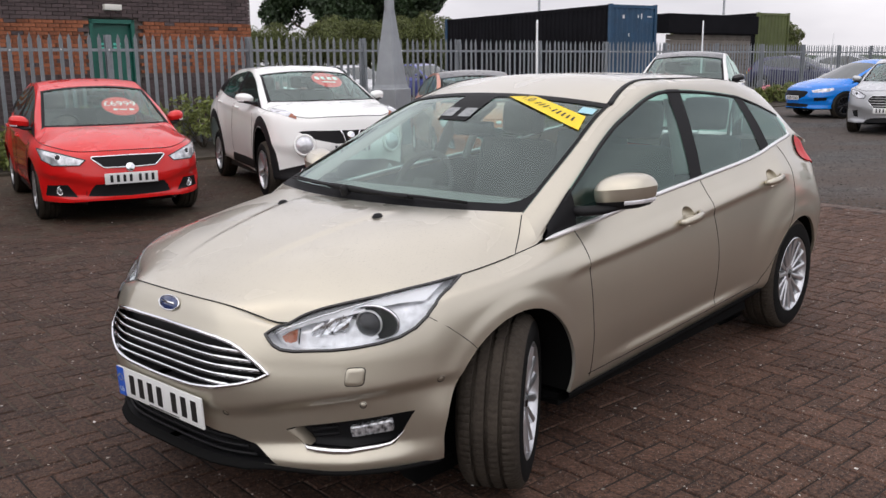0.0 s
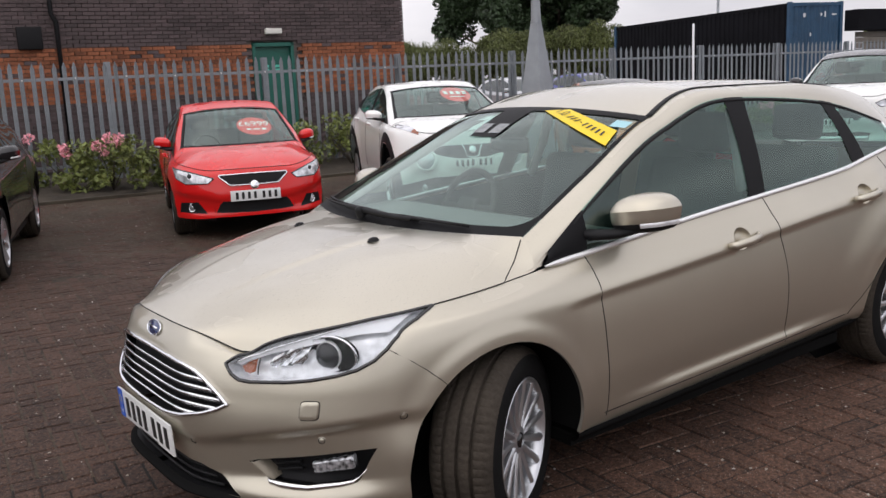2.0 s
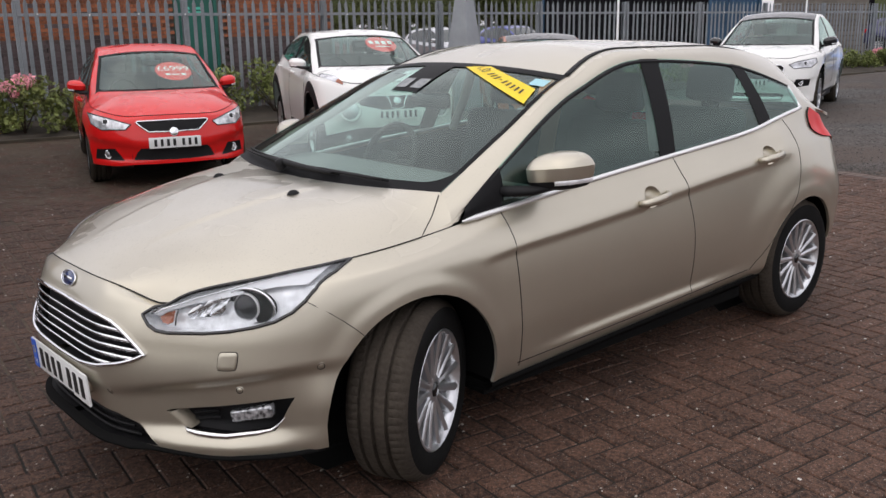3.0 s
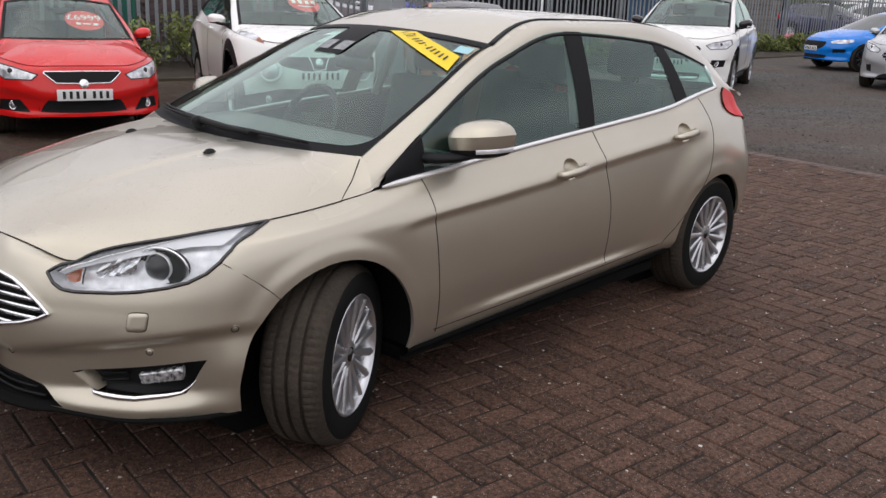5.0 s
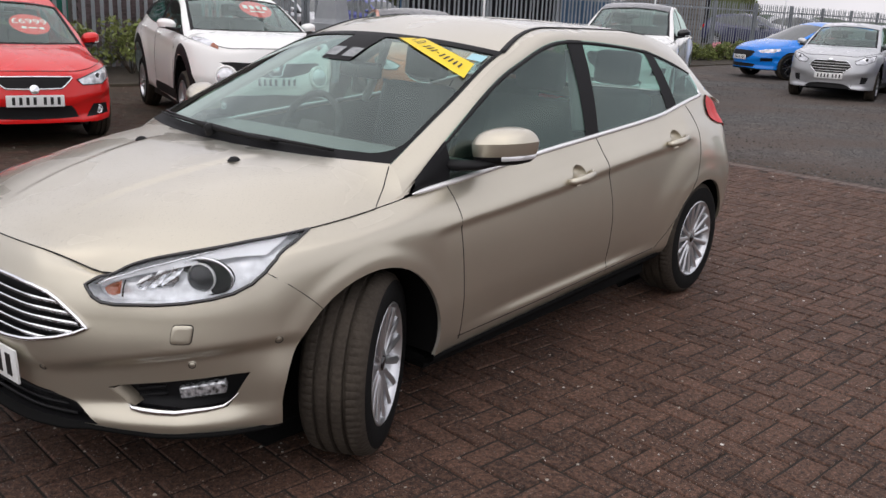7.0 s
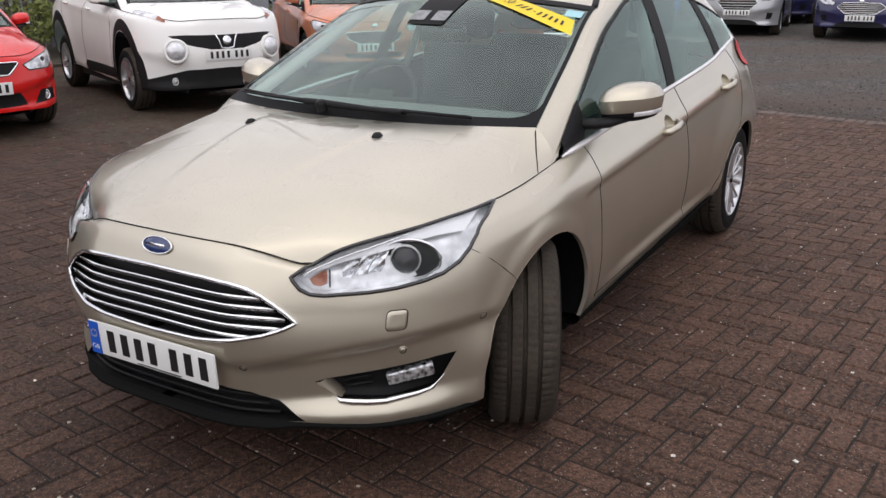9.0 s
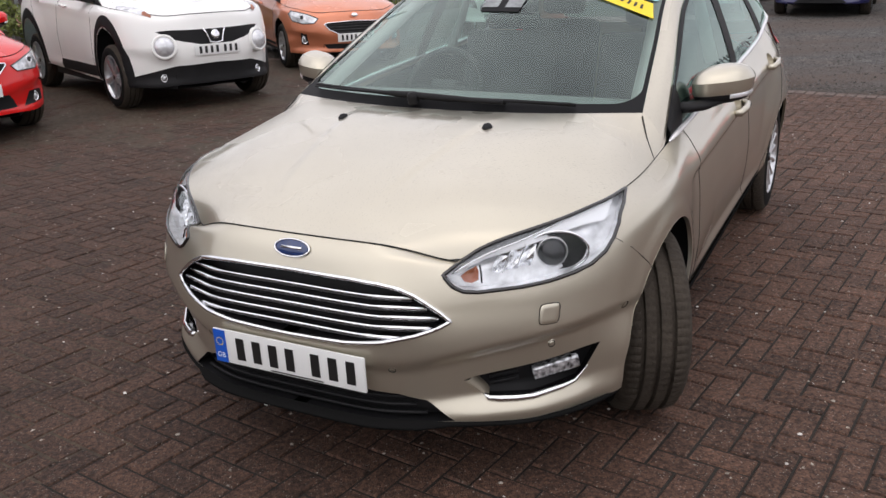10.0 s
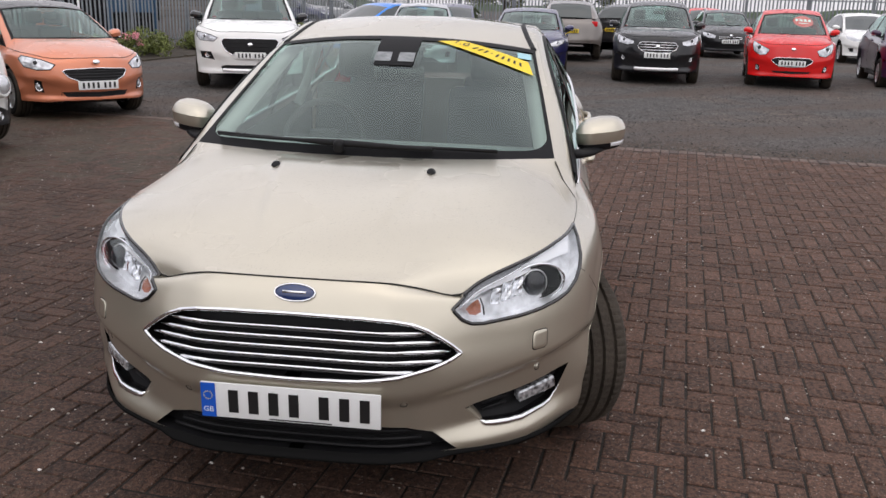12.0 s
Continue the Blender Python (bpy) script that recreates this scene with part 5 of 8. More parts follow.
FENCE_LEN = 46.0
fence_run(FENCE0 - E1 * 4.0, E1, FENCE_LEN, "grey galvanised steel palisade fence with pointed pales")
corner = FENCE0 + E1 * (FENCE_LEN - 4.0)
corner.z = ground_z(corner.x, corner.y)
fence_run(corner, E2, 44.0, "grey steel palisade fence along the far end of the yard")

# brick building behind the fence
M_BRICK_O = mat("orange_brick", (0.27, 0.095, 0.045), 0.85, vary=0.2, scale=1.5, rand=0.35, bump=0.4, bscale=90, fine=0.25)
M_BRICK_D = mat("dark_brick", (0.085, 0.062, 0.062), 0.8, vary=0.2, scale=1.5, rand=0.25, bump=0.4, bscale=90, fine=0.2)
M_MORTAR = mat("mortar", (0.12, 0.105, 0.095), 0.95, vary=0.2, scale=4, bump=0.4, bscale=120)
M_GREEN = mat("green_door_paint", (0.012, 0.115, 0.085), 0.45, vary=0.12, scale=3, fine=0.06)
M_ROOF = mat("roof_felt", (0.06, 0.06, 0.06), 0.9, vary=0.2)
B_CORNER = Vector((-5.85, 20.05, 0))
B_M = Matrix.Translation(B_CORNER) @ pose(0, 0, 0, 0, 0, math.degrees(math.atan2(-E1.y, -E1.x)))  # x runs along the wall away from the corner, y to the yard
BLEN, BTOP = 16.0, 4.6
DOOR = (2.66, 3.58)
building = thing("brick_building", B_M, "single-storey brick building with green door and dark upper band", "building")
bm = bm_new()
add_box(bm, (0.02, -9.0, -0.1), (DOOR[0], -0.06, BTOP))
add_box(bm, (DOOR[1], -9.0, -0.1), (BLEN, -0.06, BTOP))
add_box(bm, (DOOR[0], -9.0, 2.57), (DOOR[1], -0.06, BTOP))
add_box(bm, (DOOR[0], -9.0, -0.1), (DOOR[1], -0.30, 2.57))
part("wall", bm, M_MORTAR, building, "mortar-jointed brick wall", smooth=False)
BRICKS = []
for row in range(int((BTOP - 0.2) / 0.075)):
    z = 0.2 + row * 0.075
    x = 0.0 - (0.1125 if row % 2 else 0)
    while x < BLEN - 0.23:
        a, b = max(x, 0.0), x + 0.215
        if not (z + 0.065 < 2.60 and b > DOOR[0] and a < DOOR[1]):
            BRICKS.append((a, b, z))
        x += 0.225
# end wall towards the trees
bm = bm_new()
add_box(bm, (-0.2, -9.2, BTOP), (BLEN + 0.2, 0.15, BTOP + 0.22))
part("roof", bm, M_ROOF, building, "flat felt roof with fascia", smooth=False)
bm = bm_new()
add_box(bm, (DOOR[0], -0.22, 0.7), (DOOR[0] + 0.07, -0.02, 2.55))
add_box(bm, (DOOR[1] - 0.07, -0.22, 0.7), (DOOR[1], -0.02, 2.55))
add_box(bm, (DOOR[0], -0.22, 2.47), (DOOR[1], -0.02, 2.55))
door = part("door", bm, M_GREEN, building, "dark green steel door with frame", smooth=False)
bm = bm_new()
add_box(bm, (DOOR[0] + 0.07, -0.19, 0.72), (DOOR[1] - 0.07, -0.13, 2.47), None, 0.004)
part("door_leaf", bm, M_GREEN, door, smooth=False)
for dx in (0.28, 0.55):
    for dz in (1.96, 2.04):
        bm = bm_new()
        add_box(bm, (DOOR[0] + dx, -0.13, dz), (DOOR[0] + dx + 0.15, -0.12, dz + 0.05))
        part("door_sign", bm, mat("door_sign_green", (0.10, 0.55, 0.42), 0.5), door, smooth=False)
bm = bm_new()
add_box(bm, (2.93, -0.05, 2.72), (3.29, 0.09, 2.84), None, 0.02)
part("bulkhead_lamp", bm, mat("lamp_white", (0.75, 0.74, 0.68), 0.4), building, "cream bulkhead lamp over the door")
bm = bm_new()
add_box(bm, (7.62, -0.05, 2.50), (8.05, 0.10, 2.92), None, 0.02)
part("wall_vent", bm, M_PLASTIC, building, "dark vent box on the wall")
bm = bm_new()
add_tube(bm, [(7.35, 0.06, 0.2), (7.35, 0.06, 3.0), (7.42, 0.06, 3.15), (7.42, 0.06, 4.6)], 0.045, 8)
part("drainpipe", bm, M_PLASTIC, building, "black drainpipe")
bm = bm_new()
add_box(bm, (8.75, -0.05, 0.9), (9.8, 0.02, 2.62), None, 0.01)
part("shutter", bm, mat("dark_green_shutter", (0.02, 0.035, 0.03), 0.5), building, "dark shuttered opening")

# shipping containers beyond the fence
M_CBLACK = mat("container_black", (0.007, 0.007, 0.009), 0.8, spec=0.1, vary=0.3, scale=0.8)
M_CBLUE = mat("container_blue", (0.018, 0.065, 0.13), 0.55, vary=0.25, scale=0.8, fine=0.1)
M_COLIVE = mat("container_olive", (0.09, 0.11, 0.035), 0.6, vary=0.2, scale=0.8)
M_TIMBER = mat("weathered_timber", (0.17, 0.15, 0.13), 0.85, vary=0.25, scale=2, rand=0.2)


def container(m, length, z0, z1, side_mat, end_mat, label, marks=()):
    """Corrugated steel box; x runs along its side from the near end, y across."""
    c = thing("shipping_container", m, label, "container", "containers")

    def ribbed(n, length_, fn):
        bm_ = bm_new()
        row0, row1 = [], []
        for k in range(n):
            base = k * length_ / n
            for dx, d in ((0.0, 0.0), (0.3, 0.0), (0.45, 1.0), (0.85, 1.0)):
                row0.append(fn(base + dx * length_ / n, d * 0.036, z0 + 0.12))
                row1.append(fn(base + dx * length_ / n, d * 0.036, z1 - 0.1))
        row0.append(fn(length_, 0.0, z0 + 0.12))
        row1.append(fn(length_, 0.0, z1 - 0.1))
        add_grid(bm_, [row0, row1])
        return bm_
    part("side_panel", ribbed(int(length / 0.28), length, lambda s, d, z: Vector((s, d, z))), side_mat, c, smooth=False)
    part("side_panel", ribbed(int(length / 0.28), length, lambda s, d, z: Vector((s, 2.44 - d, z))), side_mat, c, smooth=False)
    part("end_panel", ribbed(9, 2.44, lambda s, d, z: Vector((d, s, z))), end_mat, c, smooth=False)
    part("end_panel", ribbed(9, 2.44, lambda s, d, z: Vector((length - d, s, z))), end_mat, c, smooth=False)
    bm_ = bm_new()
    rails = bm_new()
    for y in (0.0, 2.36):
        add_box(rails, (0.13, y, z0), (length - 0.13, y + 0.08, z0 + 0.14))
        add_box(rails, (0.13, y, z1 - 0.12), (length - 0.13, y + 0.08, z1))
    part("side_rail", rails, side_mat, c, smooth=False)
    for xa, xb in ((-0.03, -0.02), (length - 0.12, length - 0.08)):
        fr = bm_new()
        for y in (0.0, 2.36):
            add_box(fr, (xa, y - 0.02, 0.0), (xa + 0.15, y + 0.1, z1 + 0.03))
        add_box(fr, (xb, 0, z0), (xb + 0.1, 2.44, z0 + 0.14))
        add_box(fr, (xb, 0, z1 - 0.12), (xb + 0.1, 2.44, z1))
        part("frame", fr, end_mat, c, smooth=False)
    add_box(bm_, (0.05, 0.05, z1 - 0.08), (length - 0.05, 2.39, z1 - 0.05))
    add_box(bm_, (0.05, 0.05, 0.0), (length - 0.05, 2.39, z0 + 0.05))
    part("roof_sheet", bm_, side_mat, c, smooth=False)
    for y, z, wy, wz in marks:
        bm_ = bm_new()
        add_box(bm_, (-0.012, y, z), (-0.002, y + wy, z + wz))
        part("stencil_bar", bm_, M_WPALE, c, "pale stencilled mark on the end", smooth=False)
    return c


cdir = math.degrees(math.atan2(0.796, -0.605))
container(Matrix.Translation((3.58, 35.75, 0.0)) @ pose(0, 0, 0, 0, 0, cdir) @ Matrix.Diagonal((1, -1, 1, 1)), 12.0, 1.0, 3.82, M_CBLACK, M_CBLUE, "black-sided shipping container with a blue end", ((0.62, 3.30, 0.10, 0.14), (1.42, 3.34, 0.07, 0.10), (1.60, 3.30, 0.06, 0.20), (1.95, 3.36, 0.22, 0.05), (0.95, 2.62, 0.05, 0.12)))
container(Matrix.Translation((12.2, 48.0, 0.0)) @ pose(0, 0, 0, 0, 0, cdir) @ Matrix.Diagonal((1, -1, 1, 1)), 6.0, 1.0, 4.05, M_CBLACK, M_COLIVE, "olive-ended shipping container with dark side")
wall_t = thing("timber_screen", Matrix.Translation((6.6, 41.6, 0.0)) @ pose(0, 0, 0, 0, 0, 41), "weathered plank screen with a dark canopy edge", "screen")
for k in range(12):
    bm = bm_new()
    add_box(bm, (0, -0.02, 0.1 + k * 0.23), (6.2, 0.02, 0.1 + k * 0.23 + 0.215))
    part("plank", bm, M_TIMBER, wall_t, smooth=False)
bm = bm_new()
add_box(bm, (-0.2, -0.3, 2.90), (6.4, 0.4, 3.75), None, 0.02)
part("canopy", bm, M_CBLACK, wall_t, "black canopy fascia", smooth=False)

# lamp post with a flared steel base
M_POST = mat("lamp_post_grey", (0.30, 0.32, 0.34), 0.5, 0.3, vary=0.12, scale=3)
post = thing("street_lamp", Matrix.Translation((-2.36, 17.85, 0)), "grey steel lamp post with flared base and floodlights", "lamp post")
bm = bm_new()
add_lathe(bm, [(0.10, 2.6), (0.085, 3.2), (0.075, 8.0), (0.0, 8.0)], None, 16)
part("pole", bm, M_POST, post)
bm = bm_new()
add_lathe(bm, [(0.36, 1.12), (0.33, 1.20), (0.09, 2.72), (0.0, 2.74)], pose(0, 0, 0, 0, 0, 20), 4)
part("pyramid_base", bm, M_POST, post, "tapered square steel base", smooth=False)
bm = bm_new()
add_box(bm, (-0.29, -0.29, 0.0), (0.29, 0.29, 1.12), pose(0, 0, 0, 0, 0, 65), 0.02)
part("plinth", bm, M_POST, post, "square plinth", smooth=False)
for s in (-1, 1):
    bm = bm_new()
    add_tube(bm, [(0, 0, 3.05), (s * 0.16, 0, 3.06), (s * 0.18, 0, 3.16)], 0.02, 6)
    br = part("bracket", bm, M_POST, post)
    bm = bm_new()
    add_box(bm, (s * 0.18 - 0.10, -0.10, 3.12), (s * 0.18 + 0.10, 0.06, 3.30), None, 0.02)
    part("floodlight", bm, mat("floodlight_grey", (0.5, 0.51, 0.52), 0.4, 0.3), post, "small square floodlight")
M_WPOLE = mat("white_pole_paint", (0.75, 0.76, 0.77), 0.45, vary=0.05)
for x, y, h in ((0.55, 19.4, 2.42), (5.66, 28.2, 2.65), (11.65, 34.8, 2.35)):
    p = thing("marker_pole", Matrix.Translation((x, y, ground_z(x, y))), "thin white painted pole by the fence", "pole", "white poles")
    bm = bm_new()
    add_lathe(bm, [(0.024, 0.0), (0.022, h), (0.0, h + 0.02)], None, 12)
    part("shaft", bm, M_WPOLE, p)
    bm = bm_new()
    add_lathe(bm, [(0.11, 0.0), (0.11, 0.05), (0.06, 0.08)], None, 12)
    part("foot", bm, M_GALV, p)
for x, y, h in ((1.2, 62, 14.0), (13.4, 62, 5.9)):
    p = thing("street_lamp", Matrix.Translation((x, y, 0)), "distant thin grey lighting column", "lamp post")
    bm = bm_new()
    add_lathe(bm, [(0.10, 0.0), (0.07, h), (0.0, h)], None, 8)
    part("pole", bm, M_POST, p)
    bm = bm_new()
    add_box(bm, (-0.5, -0.15, h - 0.1), (0.5, 0.15, h + 0.12), None, 0.03)
    part("lantern", bm, M_POST, p)


# ---------- trees and planting ----------
M_LEAF = mat("tree_leaves", (0.030, 0.056, 0.020), 0.6, vary=0.35, scale=0.5, rand=0.4)
M_LEAF2 = mat("shrub_leaves", (0.095, 0.112, 0.030), 0.6, vary=0.3, scale=1.5, rand=0.4)
M_LEAF3 = mat("rose_leaves", (0.155, 0.185, 0.048), 0.6, vary=0.3, scale=4, rand=0.45)
M_BARK = mat("bark", (0.07, 0.055, 0.04), 0.9, vary=0.3, bump=0.6, bscale=40)
M_PINK = mat("rose_pink", (0.82, 0.36, 0.42), 0.6, vary=0.15, rand=0.25)


def leaf_cloud(bm, rng, blobs, count, size):
    """Many small leaf blades, strewn near the skins of uneven blobs."""
    verts, faces = [], []
    for cx, cy, cz, r, n in blobs:
        for _ in range(n):
            d = Vector((rng.gauss(0, 1), rng.gauss(0, 1), rng.gauss(0, 1))).normalized()
            rad = r * (0.55 + 0.5 * rng.random() ** 0.6)
            c = Vector((cx, cy, cz)) + d * rad
            u = Vector((rng.gauss(0, 1), rng.gauss(0, 1), rng.gauss(0, 1))).normalized()
            v = u.cross(Vector((rng.gauss(0, 1), rng.gauss(0, 1), rng.gauss(0, 1)))).normalized()
            s = size * rng.uniform(0.6, 1.3)
            i = len(verts)
            verts += [c - u * s, c + v * s * 0.5, c + u * s, c - v * s * 0.5 + u.cross(v) * s * 0.25]
            faces.append((i, i + 1, i + 2, i + 3))
    return verts, faces


def cloud_part(name, data, material, parent, label=""):
    me = bpy.data.meshes.new(name)
    me.from_pydata(*([tuple(v) for v in data[0]], [], data[1]))
    me.materials.append(material)
    ob = new(name, me)
    ob.parent = parent
    if label:
        tagged(ob, label)
    return ob


def tree(x, y, h, spread, seed, material=None, label="tall dark green broadleaf tree"):
    rng = random.Random(seed)
    t = thing("tree", Matrix.Translation((x, y, 0)), label, "tree", "trees")
    bm = bm_new()
    add_tube(bm, [(0, 0, 0), (0.1, 0.05, h * 0.25), (0.0, 0.1, h * 0.55), (0.1, 0, h * 0.85)], [0.03 * h, 0.024 * h, 0.014 * h, 0.004 * h], 8)
    tips = []
    for k in range(9):
        a = k * 2.4 + rng.random()
        z = h * (0.28 + 0.06 * k)
        l = spread * (0.75 - 0.05 * k) * rng.uniform(0.7, 1.1)
        end = Vector((math.cos(a) * l, math.sin(a) * l, z + l * 0.55))
        add_tube(bm, [(0, 0.05, z), (end.x * 0.5, end.y * 0.5, z + l * 0.2), end], [0.010 * h, 0.006 * h, 0.002 * h], 6)
        tips.append(end)
    part("trunk", bm, M_BARK, t)
    blobs = []
    for e in tips:
        for _ in range(4):
            r = spread * rng.uniform(0.20, 0.34)
            blobs.append((e.x + rng.uniform(-1, 1) * spread * 0.3, e.y + rng.uniform(-1, 1) * spread * 0.3, e.z + rng.uniform(-0.5, 0.6) * spread * 0.4, r, 620))
    for _ in range(6):
        blobs.append((rng.uniform(-0.3, 0.3) * spread, rng.uniform(-0.3, 0.3) * spread, h * rng.uniform(0.6, 0.92), spread * rng.uniform(0.25, 0.4), 800))
    cloud_part("crown", leaf_cloud(None, rng, blobs, 0, 0.0145 * h), material or M_LEAF, t)
    return t


for x, y, h, s, seed in ((-13.6, 60, 11, 3.9, 1), (-9.2, 62, 11.5, 4.0, 2), (-11.4, 66, 10, 3.6, 3)):
    tree(x, y, h, s, seed)
for x, y, h, s, seed in ((-17.6, 54, 4.0, 2.3, 15), (-15.0, 52, 3.6, 2.2, 5), (-12.4, 55, 4.2, 2.3, 16), (-10.0, 53, 4.0, 2.3, 6), (-7.8, 55, 4.4, 2.3, 17), (-5.6, 54, 4.4, 2.0, 7), (-3.2, 60, 3.2, 2.0, 8), (15.7, 57, 4.3, 1.7, 9), (26.5, 45, 5.6, 2.6, 10), (30.5, 42.5, 5.2, 2.6, 12)):
    tree(x, y, h, s, seed, M_LEAF2, "yellow-green bushy tree beyond the fence")


def rose_bush(p, w, h, seed, blooms):
    rng = random.Random(seed)
    b = thing("rose_bush", Matrix.Translation(p), "leafy rose bush with pink blooms in the bed" if blooms else "low straggly green shrub in the bed", "bush", "planting")
    bm = bm_new()
    for k in range(7):
        a = rng.random() * 6.28
        e = Vector((math.cos(a) * w * 0.4, math.sin(a) * w * 0.4, h * rng.uniform(0.6, 1.0)))
        add_tube(bm, [(0, 0, 0), e * 0.5 + Vector((0, 0, 0.05)), e], [0.012, 0.008, 0.004], 5)
    part("stem", bm, M_BARK, b)
    blobs = [(rng.uniform(-0.45, 0.45) * w, rng.uniform(-0.3, 0.3) * w, h * rng.uniform(0.12, 0.92), 0.20 * rng.uniform(0.6, 1.2), 95) for _ in range(int(13 * w))]
    cloud_part("leaves", leaf_cloud(None, rng, blobs, 0, 0.045), M_LEAF3, b)
    for _ in range(blooms):
        c = Vector((rng.uniform(-0.5, 0.5) * w, rng.uniform(-0.45, 0.0) * w, h * rng.uniform(0.65, 1.15)))
        rng2 = random.Random(rng.random())
        cloud_part("bloom", leaf_cloud(None, rng2, [(c.x, c.y, c.z, 0.085, 40)], 0, 0.036), M_PINK, b)
    return b


M_SOIL = mat("bed_soil", (0.045, 0.036, 0.026), 0.95, vary=0.3, scale=3, bump=1.0, bscale=30)
M_SLEEPER = mat("bed_edging_timber", (0.055, 0.045, 0.03), 0.85, vary=0.3, scale=3)
fm = Matrix.Translation(FENCE0) @ pose(0, 0, 0, 0, 0, math.degrees(math.atan2(E1.y, E1.x)))   # x along the fence, -y into the yard
BED_W = 1.45
bedob = thing("planting_bed", fm, "raised planting bed of dark soil with timber edge", "flower bed", kind="structure")
bm = bm_new()
rows = []
for k in range(60):
    a = -4 + 46.0 * k / 59
    rows.append([Vector((a, -b, 0.03 + 0.16 * (1 - b / BED_W) + 0.05 * noise.noise(Vector((a, b * 2, 3))))) for b in (0.0, 0.4, 0.8, 1.2, BED_W)])
for r in rows:
    for v in r:
        wz = fm @ v
        v.z += ground_z(wz.x, wz.y)
add_grid(bm, rows)
part("soil", bm, M_SOIL, bedob)
bm = bm_new()
for k in range(23):
    a = -4 + 2.0 * k
    wz = fm @ Vector((a, -BED_W, 0))
    add_box(bm, (a, -BED_W - 0.10, -0.05), (a + 1.985, -BED_W, 0.05 + ground_z(wz.x, wz.y)), None, 0.01)
part("timber_edging", bm, M_SLEEPER, bedob, smooth=False)
LOW_FROM = 9.0    # farther along the fence the planting stays low
rng = random.Random(11)
for k in range(44):
    a = -3.6 + k * 1.0 + rng.uniform(-0.25, 0.25)
    p = fm @ Vector((a, -0.75 + rng.uniform(-0.25, 0.2), 0.13))
    p.z += ground_z(p.x, p.y) - 0.05
    tall = rng.uniform(0.6, 0.95) * (1.0 if a < LOW_FROM else 0.62)
    rose_bush(p, rng.uniform(1.0, 1.45) * (1.0 if a < LOW_FROM else 0.75), tall, 100 + k, 5 if (k < 6 or k % 5 == 0) else 0)

# far hedges and trees close the horizon
M_FAR = mat("far_hedge", (0.06, 0.085, 0.05), 0.9, vary=0.3, scale=0.05, bump=1.0, bscale=0.8, fine=0.3)
bm = bm_new()
top, low, back = [], [], []
for k in range(400):
    a = math.tau * k / 399
    h = 2.6 + 2.0 * noise.noise(Vector((math.cos(a) * 6, math.sin(a) * 6, 1))) + 0.9 * noise.noise(Vector((math.cos(a) * 40, math.sin(a) * 40, 2)))
    r = 230 + 12 * noise.noise(Vector((math.cos(a) * 9, math.sin(a) * 9, 5)))
    low.append(Vector((r * math.cos(a), r * math.sin(a), -0.5)))
    top.append(Vector(((r + 3) * math.cos(a), (r + 3) * math.sin(a), h)))
    back.append(Vector(((r + 14) * math.cos(a), (r + 14) * math.sin(a), h * 0.8)))
add_grid(bm, [low, top, back])
tagged(part("backdrop", bm, M_FAR), "distant green hedges and trees on the horizon", "backdrop", kind="structure")


# ---------- the main car: champagne-gold five-door hatchback, front wheels steered to its left ----------
def sheet_at(bvh, a, b, axis=0):
    """The point of the car's skin seen from its left side (axis 0: y, z) or front (axis 1: x, z)."""
    if axis == 0:
        hit = bvh.ray_cast(Vector((2, a, b)), Vector((-1, 0, 0)))
    elif axis == 1:
        hit = bvh.ray_cast(Vector((a, -1, b)), Vector((0, 1, 0)))
    else:
        hit = bvh.ray_cast(Vector((a, b, 3)), Vector((0, 0, -1)))
    return (hit[0], hit[1]) if hit[0] is not None else (None, None)


